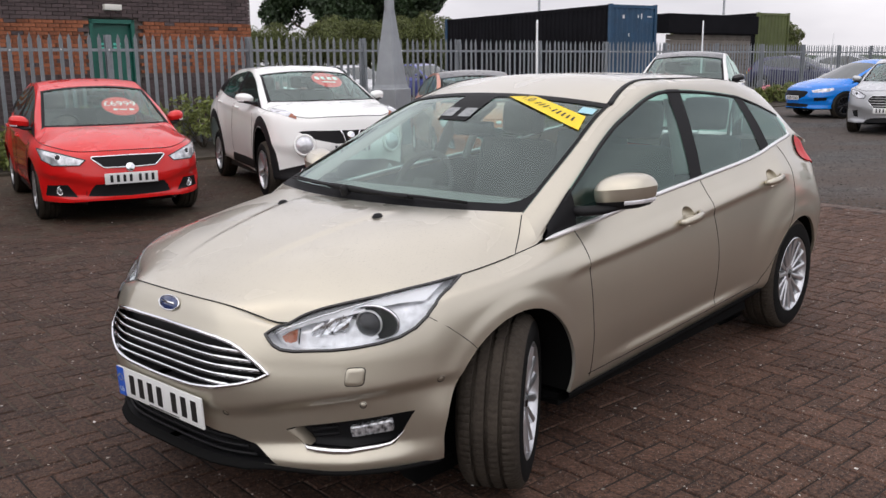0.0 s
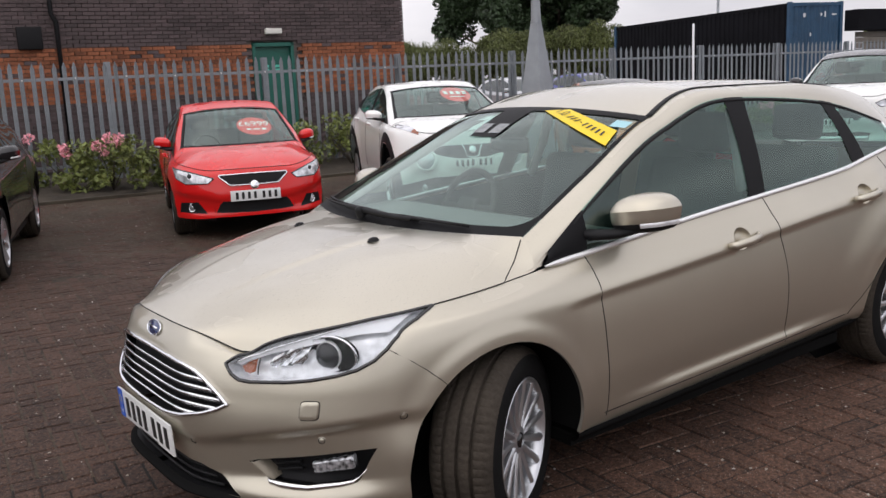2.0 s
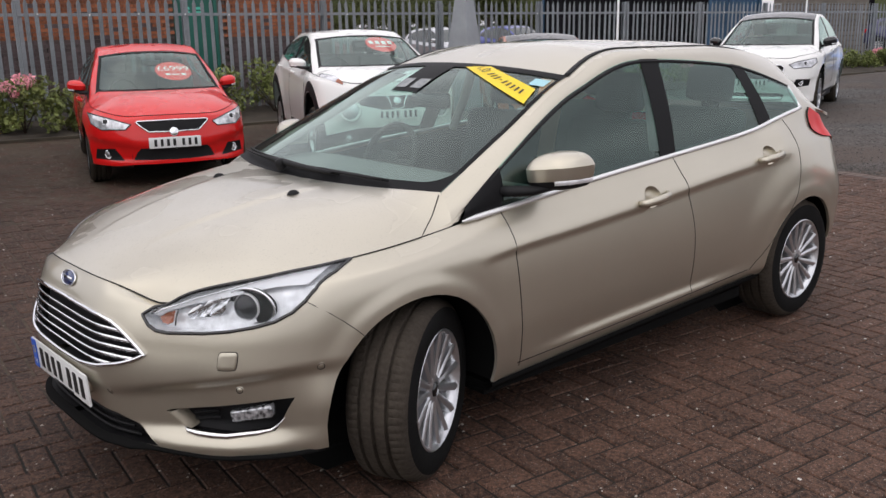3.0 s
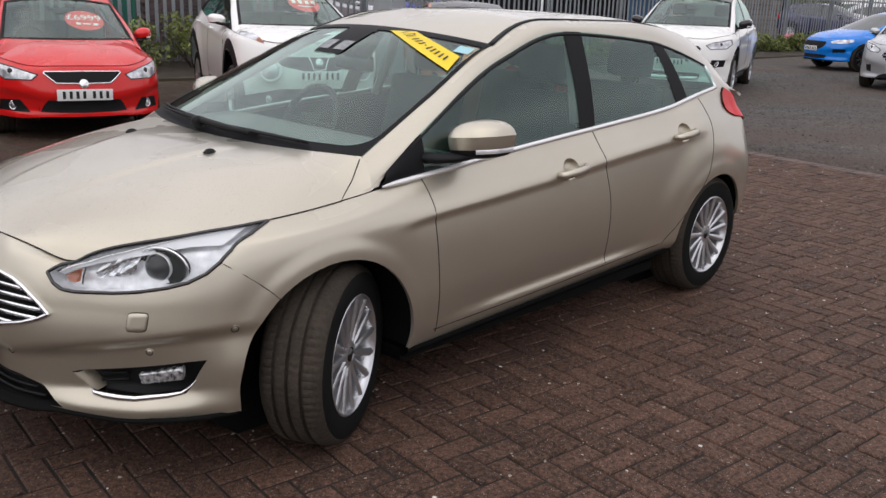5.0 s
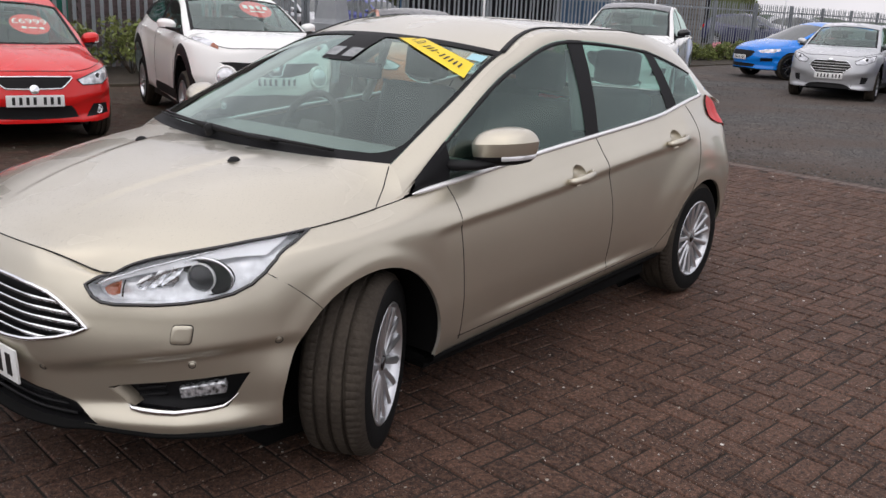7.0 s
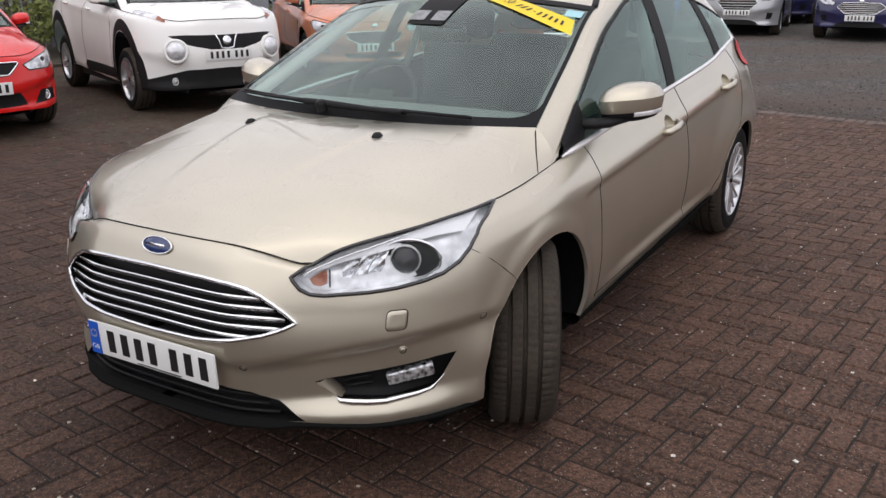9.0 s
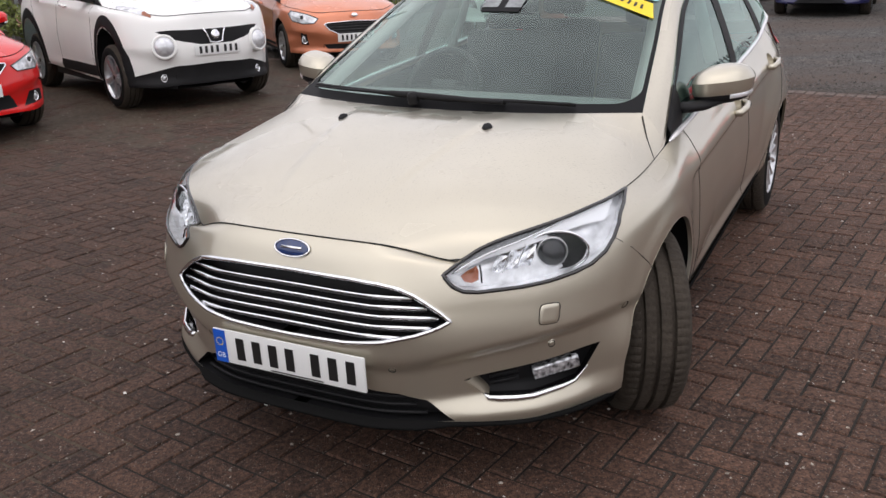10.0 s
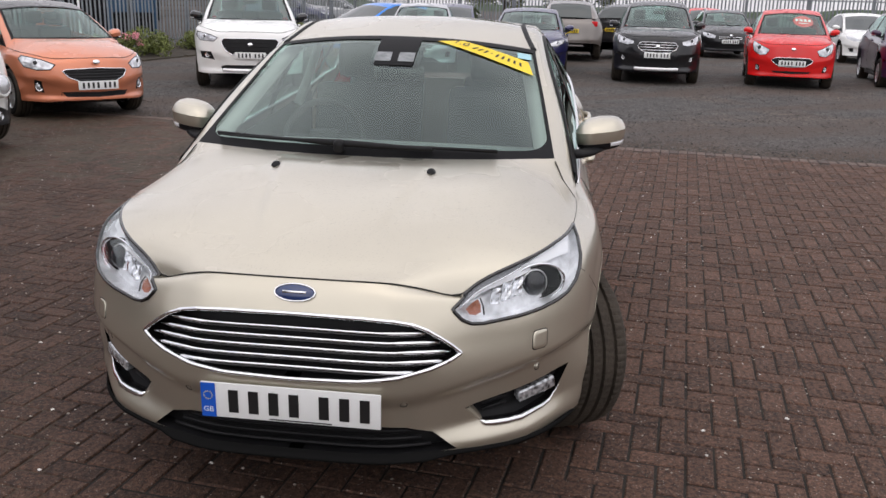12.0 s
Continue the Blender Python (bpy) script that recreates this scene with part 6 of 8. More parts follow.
def make_hero(m):
    car = thing("hatchback_car", m, "champagne-gold metallic five-door hatchback with steered front wheels", "car")
    P = M_HERO
    shell = bm_new()
    add_grid(shell, [list(r) for r in zip(*flank_rows(72, 130, 16, 12))])
    bmesh.ops.remove_doubles(shell, verts=shell.verts[:], dist=0.0005)
    whole = shell.copy()
    add_grid(whole, hood_rows(44, 54))
    skin = BVHTree.FromBMesh(whole)
    whole.free()
    cuts = {k: cut_out(shell, STYLE[k], 1, lambda c: c.y < 1.2) for k in ("lamp", "grille", "lower", "fog")}
    tail = cut_out(shell, [(3.80, 1.115), (3.755, 1.085), (3.738, 1.045), (3.742, 1.010), (3.78, 0.985), (3.86, 0.962), (3.98, 0.945), (4.06, 0.915), (4.11, 0.888), (4.20, 0.89), (4.22, 0.97), (4.06, 1.01), (3.93, 1.070)], 0, lambda c: c.x > 0.3)
    for side in (1, -1):
        bm = tail.copy() if side > 0 else flipped(tail)
        for v in bm.verts:
            v.co.x += 0.010 * side
        lamp = part("rear_lamp", bm, M_REDLENS, car, "red rear lamp wrapped round the corner")
        loop = rim_points(tail)
        bm = bm_new()
        add_tube(bm, [Vector((side * (p.x - 0.001), p.y, p.z)) for p in loop], 0.003, 5, closed=True)
        part("lamp_seal", bm, M_GAP, lamp)
    tail.free()
    for cy, r in zip(AXLES, (0.368, 0.350)):
        arch = cut_out(shell, circle(cy, 0.325, r, 44), 0, lambda c: c.x > 0.4)
        # the arch's edge turns inwards, and a dark liner lies behind
        arch.free()
        lip, liner = bm_new(), bm_new()
        edge = []
        for k in range(-8, 53):
            a = k * math.pi / 44
            y, z = cy + r * math.cos(a), 0.325 + r * math.sin(a)
            p, _ = sheet_at(skin, y, z)
            if p is not None and z > 0.2:
                edge.append(p)
        if edge:
            add_grid(lip, [[p + Vector((0.0005, 0, 0)) for p in edge], [Vector((p.x - 0.014, p.y, p.z)) for p in edge]])
            grown = [Vector((p.x - 0.03, cy + (p.y - cy) * 1.03, 0.325 + (p.z - 0.325) * 1.03)) for p in edge]
            add_grid(liner, [[Vector((p.x - 0.0135, p.y, p.z)) for p in edge], grown, [Vector((0.45, p.y, p.z)) for p in grown]])
            back = [liner.verts.new((0.57, cy + 0.38 * math.cos(a), 0.325 + 0.38 * math.sin(a))) for a in [k * math.tau / 24 for k in range(24)]]
            liner.faces.new(back)
            for bm in (lip, flipped(lip)):
                part("arch_lip", bm, P, car)
            for bm in (liner, flipped(liner)):
                part("wheel_arch_liner", bm, M_LINER, car, "black plastic wheel arch liner")
    for hy, hz in ((2.235, 0.838), (3.20, 0.918)):
        cut_out(shell, [(hy + 0.055 * math.cos(a), hz + 0.006 + 0.046 * math.sin(a)) for a in [i * math.tau / 28 for i in range(28)]], 0, lambda c: c.x > 0.4).free()
    add_grid(shell, house_rows("dlo", "rail", 0, 6, 60, 5, 0.010))
    add_grid(shell, house_rows("belt", "dlo", 5, 6, 8, 4, 0.004))
    bmesh.ops.remove_doubles(shell, verts=shell.verts[:], dist=0.001)
    bmesh.ops.recalc_face_normals(shell, faces=shell.faces[:])
    part("body", mirrored(shell), P, car, angle=30)
    bm = bm_new()
    add_grid(bm, house_rows("rail", "centre", 2, 5, 40, 16))
    part("roof", mirrored(bm), P, car, "gold painted roof beaded with drizzle")
    bm = bm_new()
    sheet = hood_rows(44, 54)
    add_grid(bm, [[p + Vector((0, 0, 0.004)) for p in r] for r in sheet[:-1]] + [sheet[-1]])
    part("bonnet", mirrored(bm), P, car, "gold bonnet with two creases and drizzle beads")
    # --- glass
    bm = bm_new()
    add_grid(bm, house_rows("rail", "centre", 0.0, 2.0, 24, 16))
    screen = part("windscreen", facing(mirrored(bm), (0, -1, 1)), M_SCREEN, car, "clear laminated windscreen", )
    screen.visible_shadow = False
    def on_rim(t, f):
        """A point just off the screen: t up it from 0 to 2, f from its edge to its middle."""
        p, c = house_curve("rail", t), house_curve("centre", t)
        l = 1 - (1 - f) ** 2.2
        return Vector((p.x * (1 - f), p.y + (c.y - p.y) * l - 0.0025, p.z + (c.z - p.z) * l + 0.003))
    bm = bm_new()
    # the print along the foot, up the side and under the roof, its lower corner rounded off
    foot, side_w, head = 0.13, 0.022, 1.90
    add_grid(bm, [[on_rim(foot * i / 5, j / 40) for j in range(41)] for i in range(6)])
    rows = []
    for i in range(41):
        t = foot + (head - foot) * (i / 40) ** 1.6
        r_t, r_f = 0.24, 0.12
        d = max(0.0, 1 - (t - foot) / r_t)
        wide = side_w + r_f * (1 - math.sqrt(max(0.0, 1 - d * d)))
        rows.append([on_rim(t, wide * j / 5) for j in range(6)])
    add_grid(bm, rows)
    add_grid(bm, [[on_rim(head + (2 - head) * i / 5, j / 40) for j in range(41)] for i in range(6)])
    # the print widens round the sensor housing
    add_grid(bm, [[on_rim(1.40 + (head - 1.40) * i / 6, 1 - (0.135 + 0.02 * i / 6) * (1 - j / 6)) for j in range(7)] for i in range(7)])
    part("screen_border", mirrored(bm), M_FRIT, screen, "black printed windscreen border")
    for cx in (-0.052, 0.052):
        bm = bm_new()
        add_grid(bm, [[on_rim(t, 1 - abs(cx + e) / 0.64) * 1.0 + Vector((0 if cx + e > 0 else 2 * (cx + e), -0.001, 0.002)) for e in (-0.036, -0.012, 0.012, 0.036)] for t in (1.46, 1.54, 1.62)])
        part("sensor_window", bm, M_SENSOR, screen, "pale sensor window in the print")
    bm = bm_new()
    add_grid(bm, house_rows("rail", "centre", 5.0, 6.0, 10, 10))
    part("rear_window", facing(mirrored(bm), (0, 1, 1)), M_GLASS, car)
    PANES = (("pillar_foot", (0.0, 0.0, 0.21, 0.21), P), ("mirror_triangle", (0.21, 0.21, 0.84, 0.80), M_PILLAR), ("front_window", (0.82, 0.78, 2.85, 2.99), M_GLASS), ("door_pillar", (2.84, 2.98, 3.04, 3.20), M_PILLAR),
             ("rear_side_window", (3.02, 3.18, 4.05, 4.10), M_GLASS), ("rear_pillar", (4.03, 4.06, 4.25, 4.24), M_PILLAR), ("quarter_window", (4.23, 4.22, 5.0, 5.0), M_GLASS))
    for side in (1, -1):
        for nm, args, material in PANES:
            bm = bm_new()
            foot_piece = nm == "pillar_foot"
            add_grid(bm, side_pane(*args, 16, 10, -0.004 if foot_piece else 0.003 if "pillar" in nm else 0.0, 0.0 if foot_piece else 0.012))
            if side < 0:
                f = flipped(bm)
                bm.free()
                bm = f
            ob = part(nm, facing(bm, (side, 0, 0)), material, car)
            if material == M_GLASS:
                ob.visible_shadow = False
        # chrome strip under the windows and black rubber over them
        bm = bm_new()
        pts = [house_curve("belt", t) + Vector((0.006, 0, 0.008)) for t in [0.23 + 4.77 * k / 40 for k in range(41)]]
        pts += [house_curve("belt", 5).lerp(house_curve("dlo", 5), f) + Vector((0.006, 0.004, 0)) for f in (0.3, 0.6, 1.0)]
        pts = [Vector((p.x * side, p.y, p.z)) for p in pts]
        add_tube(bm, pts, [0.004, 0.009, 0.0115] + [0.0115] * (len(pts) - 3), 6, 0.9)
        part("window_trim", bm, M_SATIN, car, "bright chrome strip under the side windows")
        bm = bm_new()
        pts = [house_curve("dlo", t) + Vector((0.004, 0, -0.002)) for t in [0.24 + 4.76 * k / 50 for k in range(51)]]
        add_tube(bm, [Vector((p.x * side, p.y, p.z)) for p in pts], [0.002 + 0.0095 * min(k / 12, 1) for k in range(51)], 6, 0.8)
        part("window_seal", bm, M_PLASTIC, car, "black rubber window seal")
        bm = bm_new()
        pts = []
        for k in range(41):
            t = 2.0 + 2.9 * k / 40
            f = 0.012 + 0.10 * (1 - (1 - min((t - 2.0) / 1.3, 1)) ** 2)
            p, c = house_curve("rail", t), house_curve("centre", t)
            l = 1 - (1 - f) ** 2.2
            pts.append(Vector((side * p.x * (1 - f), p.y + (c.y - p.y) * l, p.z + (c.z - p.z) * l + 0.001)))
        add_tube(bm, pts, [0.015 - 0.007 * k / 40 for k in range(41)], 8, 0.35)
        part("roof_gutter", bm, M_PLASTIC, car, "black strip along the roof's edge")
        mirror_parts(car, lambda v: Vector(v), P, side, seg=40)
        for cy, steer in zip(AXLES, (STEER, 0)):
            wm = pose(side * (0.798 if steer else 0.803), cy + (0.048 if steer else 0.028), 0.3235, 0, 0, steer) @ (pose(0, 0, 0) if side > 0 else pose(0, 0, 0, 0, 0, 180))
            make_wheel(car, wm @ pose(-0.018, 0, 0), 0.3235, 0.222, 15, 64)
        # handles in their hollows
        for hy, hz in ((2.235, 0.838), (3.20, 0.918)):
            p, _ = sheet_at(skin, hy, hz)
            bm = bm_new()
            add_tube(bm, [Vector((side * (p.x + d), hy + y, hz + z)) for y, z, d in ((-0.10, -0.010, -0.002), (-0.085, -0.008, 0.024), (0.0, 0.0, 0.034), (0.07, 0.006, 0.030), (0.105, 0.009, 0.0))], [0.010, 0.013, 0.014, 0.014, 0.012], 10, 1.3)
            part("door_handle", bm, P, car, "door handle in the body colour")
            bm = bm_new()
            rows = []
            for k in range(9):
                rr = 1 - k / 8
                rows.append([Vector((side * (q.x + 0.0006 - 0.030 * (1 - rr ** 3)), q.y, q.z)) for q in [sheet_at(skin, hy + 0.055 * rr * math.cos(a), hz + 0.006 + 0.046 * rr * math.sin(a))[0] for a in [i * math.tau / 28 for i in range(29)]]])
            add_grid(bm, rows)
            part("handle_cup", bm, P, car, "hollow behind the door handle")
    # --- panel gaps on the flank
    SEAMS = [
        [(1.372, 0.900), (1.385, 0.760), (1.403, 0.55), (1.416, 0.30)],
        [(2.455, 0.985), (2.505, 0.83), (2.56, 0.617), (2.575, 0.33)],
        [(3.455, 1.075), (3.485, 0.90), (3.455, 0.75), (3.33, 0.57), (3.20, 0.45), (3.08, 0.36)],
        [(1.404, 0.315), (2.0, 0.325), (3.06, 0.362)],
    ]
    for seam in SEAMS:
        keys = [(i, *p) for i, p in enumerate(seam)]
        pts = []
        n = 12 * (len(seam) - 1)
        for k in range(n + 1):
            y, z = spline(keys, k * (len(seam) - 1) / n)
            p, _ = sheet_at(skin, y, z)
            if p is not None:
                pts.append(p)
        for side in (1, -1):
            bm = bm_new()
            add_tube(bm, [Vector((side * (p.x - 0.001), p.y, p.z)) for p in pts], 0.0028, 5)
            part("door_gap", bm, M_GAP, car)
    # gap round the bonnet
    edge = hood_rows(44, 54)
    for side in (1, -1):
        bm = bm_new()
        pts = [r[-1] for r in edge[:-1] if r[-1].y < 1.04]
        p_in, p_out = house_curve("rail", 0) + Vector((0.004, -0.014, -0.004)), pts[-1]
        foot = [p_out.lerp(p_in, k / 8) for k in range(1, 9)]
        pts = pts + [Vector((p.x, p.y, (sheet_at(skin, p.x, p.y, 2)[0] or p).z + 0.002)) for p in foot]
        pts = [Vector((side * p.x, p.y - 0.001, p.z + 0.002)) for p in pts]
        add_tube(bm, pts, 0.0021, 5)
        part("bonnet_gap", bm, M_GAP, car)
        # wing to bumper joint, from the lamp to the wheel arch
        pts = [sheet_at(skin, y, z)[0] for y, z in ((0.505, 0.748), (0.53, 0.730), (0.575, 0.698), (0.62, 0.662), (0.655, 0.630), (0.685, 0.600))]
        bm = bm_new()
        add_tube(bm, [Vector((side * (p.x - 0.0005), p.y, p.z)) for p in pts if p is not None], 0.0017, 5)
        part("bumper_gap", bm, M_GAP, car)
    # --- head lamps
    for side in (1, -1):
        sgn = lambda v: Vector((v.x * side, v.y, v.z))
        cover = cuts["lamp"].copy() if side > 0 else flipped(cuts["lamp"])
        loop = rim_points(cuts["lamp"])
        inner = cover.copy()
        lamp = part("headlamp", facing(cover, (side, -1, 0)), M_CLEAR, car, "clear-glass projector headlamp with amber indicator")
        lamp.visible_shadow = False
        for v in inner.verts:
            v.co += Vector((-0.03 * side, 0.055, -0.008))
        part("reflector", inner, M_LAMP, lamp, "bright reflector housing")
        bm = bm_new()
        wall_in(bm, [sgn(p) for p in loop], (-0.03 * side, 0.055, -0.008))
        part("lamp_wall", bm, M_LAMP, lamp)
        bm = bm_new()
        add_tube(bm, [sgn(p) + Vector((0, -0.001, 0)) for p in loop], 0.0060, 6, closed=True)
        part("lamp_seal", bm, M_GLOSSBLACK, lamp, "black lamp edge")
        # a grey strip under the upper edge stands in for the cover's dark reflection, with a bright line below it that
        # widens into a white strip
        top_line = [(i_, *p) for i_, p in enumerate(((0.470, 0.704), (0.510, 0.745), (0.560, 0.769), (0.639, 0.797), (0.735, 0.828), (0.783, 0.835)))]
        band, line, strip = bm_new(), [], bm_new()
        rows, rows2 = [], []
        for k in range(25):
            x, z = spline(top_line, 5 * k / 24)
            deep = 0.005 + 0.015 * min(k / 5, 1) * (1 - min(max((k - 12) / 12, 0), 1))
            hi, _ = sheet_at(skin, x, z, 1)
            lo, _ = sheet_at(skin, x + 0.3 * deep, z - deep, 1)
            foot, _ = sheet_at(skin, x + 0.012, z - deep - 0.010 - 0.036 * (k / 24) ** 1.5, 1)
            if hi is None or lo is None or foot is None:
                continue
            rows.append([sgn(hi) + Vector((-0.002 * side, 0.005, -0.001)), sgn(lo) + Vector((-0.006 * side, 0.014, 0))])
            line.append(sgn(lo) + Vector((-0.005 * side, 0.011, 0)))
            rows2.append([sgn(lo) + Vector((-0.006 * side, 0.015, 0)), sgn(foot) + Vector((-0.014 * side, 0.034, 0))])
        add_grid(band, rows)
        part("shaded_band", band, M_EDGE_REFLECTION, lamp, "grey band painted as the reflection under the lamp's edge")
        add_grid(strip, rows2)
        part("light_strip", strip, M_STRIP, lamp, "white daylight strip in the lamp")
        bm = bm_new()
        add_tube(bm, line, 0.0026, 6)
        part("bright_line", bm, M_CHROME, lamp)
        q, _ = sheet_at(skin, 0.700, 0.722, 1)
        bm = bm_new()
        d = Vector((0.46, -0.89, 0)).normalized()
        mm = look((0, 0, 0), (-d.x * 1.0, -d.y * 1.0, 0))
        base = Matrix.Translation(q + Vector((-0.022, 0.050, 0.0))) @ mm @ Matrix.Diagonal((1.14, 1.14, 1.1, 1))
        add_lathe(bm, [(0.0, 0.030), (0.015, 0.027), (0.029, 0.016), (0.036, 0.0)], base, 28)
        projector = bm if side > 0 else flipped(bm)
        part("projector_lens", projector, M_LENS, lamp, "dark projector lens")  # a ball lens in a black box
        bm = bm_new()
        add_lathe(bm, [(0.036, -0.002), (0.0375, 0.004), (0.0395, -0.002), (0.040, -0.02)], base, 28)
        part("lens_ring", bm if side > 0 else flipped(bm), M_SATIN, lamp)
        bowl = bm_new()
        add_lathe(bowl, [(0.0, -0.003), (0.062, -0.003), (0.066, 0.003), (0.070, -0.012)], base @ Matrix.Translation((0.012, 0.002, -0.004)) @ Matrix.Diagonal((1.10, 0.72, 1, 1)), 32)
        part("lens_bowl", bowl if side > 0 else flipped(bowl), M_PILLAR, lamp)
        hoop = base @ Matrix.Translation((0.012, 0.002, -0.002)) @ Matrix.Diagonal((1.10, 0.72, 1, 1))
        bm = bm_new()
        add_tube(bm, [hoop @ Vector((0.071 * math.cos(a), 0.073 * math.sin(a), 0.004)) for a in [radians(-60 + 8 * k) for k in range(30)]], [0.002] + [0.0042] * 28 + [0.002], 6)
        part("chrome_hoop", bm if side > 0 else flipped(bm), M_CHROME, lamp, "bright hoop over the projector")
        # amber wedge in the inner corner, a dark fin beside it
        wedge = ((0.492, 0.690), (0.507, 0.703), (0.523, 0.711), (0.533, 0.699), (0.536, 0.677), (0.521, 0.670), (0.504, 0.674))
        mid, _ = sheet_at(skin, 0.515, 0.690, 1)
        bm = bm_new()
        ring = [sgn(sheet_at(skin, x, z, 1)[0]) for x, z in wedge]
        ctr = bm.verts.new(sgn(mid) + Vector((-0.010 * side, 0.040, 0)))
        rim_v = [bm.verts.new(p + Vector((-0.008 * side, 0.022, 0))) for p in ring]
        half_v = [bm.verts.new(p.lerp(sgn(mid), 0.5) + Vector((-0.009 * side, 0.028 + 0.004 * (n % 2), 0))) for n, p in enumerate(ring)]
        for n in range(len(ring)):
            o = (n + 1) % len(ring)
            bm.faces.new((rim_v[n], rim_v[o], half_v[o], half_v[n]))
            bm.faces.new((half_v[n], half_v[o], ctr))
        part("indicator", bm, M_AMBER, lamp, "amber indicator", smooth=False)
        bm = bm_new()
        fin = [sgn(sheet_at(skin, x, z, 1)[0]) + Vector((-0.008 * side, 0.020, 0)) for x, z in ((0.530, 0.712), (0.541, 0.692), (0.545, 0.668))]
        add_tube(bm, fin, 0.0028, 5)
        part("fin", bm, M_LENS, lamp)
        # bright facets between the indicator and the projector
        for c in range(3):
            x0 = 0.562 + 0.031 * c
            z0 = 0.688 + 0.006 * c
            bm = bm_new()
            rows = []
            for a in range(4):
                row = []
                for b in range(3):
                    x, z = x0 + 0.028 * b / 2 + 0.004 * a / 3, z0 + (0.040 + 0.006 * c) * a / 3
                    p, _ = sheet_at(skin, x, z, 1)
                    row.append(sgn(p) + Vector((-0.012 * side, 0.030 + 0.012 * ((a * 2 + b + c) % 3 == 0) + 0.006 * (b == 1), 0)))
                rows.append(row)
            add_grid(bm, rows)
            part("reflector_cell", bm, M_CELL, lamp, "bright faceted reflector cell", smooth=False)
    cuts["lamp"].free()
    # --- grille
    g = cuts["grille"]
    loop = rim_points(g)
    back = g.copy()
    for v in back.verts:
        v.co += Vector((0, 0.045, 0))
    grille = part("grille", mirrored(back), M_PLASTIC, car, "black grille with five chrome bars")
    bm = bm_new()
    half = open_path(loop)
    half = [p for p in half if p.x > 0.02]
    full = half + [Vector((-p.x, p.y, p.z)) for p in reversed(half)]
    add_tube(bm, [p + Vector((0, -0.006, 0)) for p in full], 0.0068, 8, closed=True)
    part("grille_surround", bm, M_CHROME, grille, "chrome grille surround")
    bm = bm_new()
    wall_in(bm, open_path(loop, 0.001), (0, 0.05, 0), False)
    part("grille_wall", mirrored(bm, False), M_PLASTIC, grille)
    poly = STYLE["grille"]
    for k in range(5):
        z0 = 0.536 + 0.0275 * k
        xs = [x / 100 for x in range(0, 49) if inside(poly, max(x / 100, 0.001), z0)]
        if not xs:
            continue
        end = max(xs) - 0.012
        pts = []
        for i in range(-12, 13):
            x = end * i / 12
            p, _ = sheet_at(skin, abs(x), z0 - 0.006 * (x / end) ** 2, 1)
            pts.append(Vector((x, p.y + 0.006, p.z)))
        bm = bm_new()
        add_tube(bm, pts, [0.0078 if abs(i) > 8 else 0.0050 for i in range(-12, 13)], 6, 0.9)
        part("grille_bar", bm, M_CHROME, grille, "chrome grille bar")
        bm = bm_new()
        add_tube(bm, [p + Vector((0, 0.012, -0.013)) for p in pts], 0.006, 5)
        part("grille_slat", bm, M_GLOSSBLACK, grille)
    g.free()
    # --- lower intake with slats, and the lip below
    low = cuts["lower"]
    loop = rim_points(low)
    back = low.copy()
    for v in back.verts:
        v.co += Vector((0, 0.06, 0))
    intake = part("air_intake", mirrored(back), M_PLASTIC, car, "black lower air intake with slats")
    bm = bm_new()
    wall_in(bm, open_path(loop, 0.001), (0, 0.06, 0), False)
    part("intake_wall", mirrored(bm, False), M_PLASTIC, intake)
    for k in range(3):
        z0 = 0.280 + 0.024 * k
        pts = []
        for i in range(-10, 11):
            x = (0.40 - 0.03 * k) * i / 10
            p, _ = sheet_at(skin, abs(x), z0, 1)
            pts.append(Vector((x, p.y + 0.02, p.z)))
        bm = bm_new()
        add_tube(bm, pts, 0.006, 5)
        part("intake_slat", bm, M_PLASTIC, intake)
    low.free()
    bm = bm_new()
    lip = outline(0, 40, 10, 2)
    lip = [Vector((p[0] * 1.010, p[1] - 0.009, p[2] - 0.004)) for p in lip if p[1] < 0.59]
    rows = []
    for p in lip:
        k = min(max(1 - (p.x - 0.385) / 0.085, 0), 1)
        k = k * k * (3 - 2 * k)
        rows.append([p + Vector((0, 0.006, 0.008)), p + Vector((0, -0.003, 0.003)), p + Vector((0, -0.004 - 0.016 * k, -0.003 - 0.002 * k)), p + Vector((0, -0.002 - 0.018 * k, -0.008 - 0.006 * k)), p + Vector((-0.02 * p.x, 0.03, -0.012 - 0.006 * k)), p + Vector((-0.05 * p.x, 0.14, -0.03))])
    add_grid(bm, rows)
    part("front_lip", mirrored(bm), M_LINER, car, "matt black front lip under the bumper")
    # --- fog lamp niches
    fg = cuts["fog"]
    loop = rim_points(fg)
    for side in (1, -1):
        sgn = lambda v: Vector((v.x * side, v.y, v.z))
        back = fg.copy() if side > 0 else flipped(fg)
        for v in back.verts:
            v.co += Vector((-0.02 * side, 0.045, 0))
        niche = part("fog_lamp", back, M_PLASTIC, car, "black fog lamp niche with chrome lower edge")
        bm = bm_new()
        wall_in(bm, [sgn(p) for p in loop], (-0.02 * side, 0.045, 0))
        part("niche_wall", bm, M_GLOSSBLACK, niche)
        bm = bm_new()
        pts = [sheet_at(skin, x, z, 1)[0] for x, z in ((0.540, 0.326), (0.552, 0.314), (0.58, 0.310), (0.62, 0.307), (0.66, 0.306), (0.72, 0.314), (0.745, 0.320), (0.757, 0.335), (0.775, 0.362))]
        add_tube(bm, [sgn(p) + Vector((0, -0.001, 0.002)) for p in pts], [0.004, 0.010, 0.0125, 0.012, 0.011, 0.0095, 0.007, 0.003, 0.001], 7)
        part("chrome_edge", bm, M_CHROME, niche, "chrome lower edge")
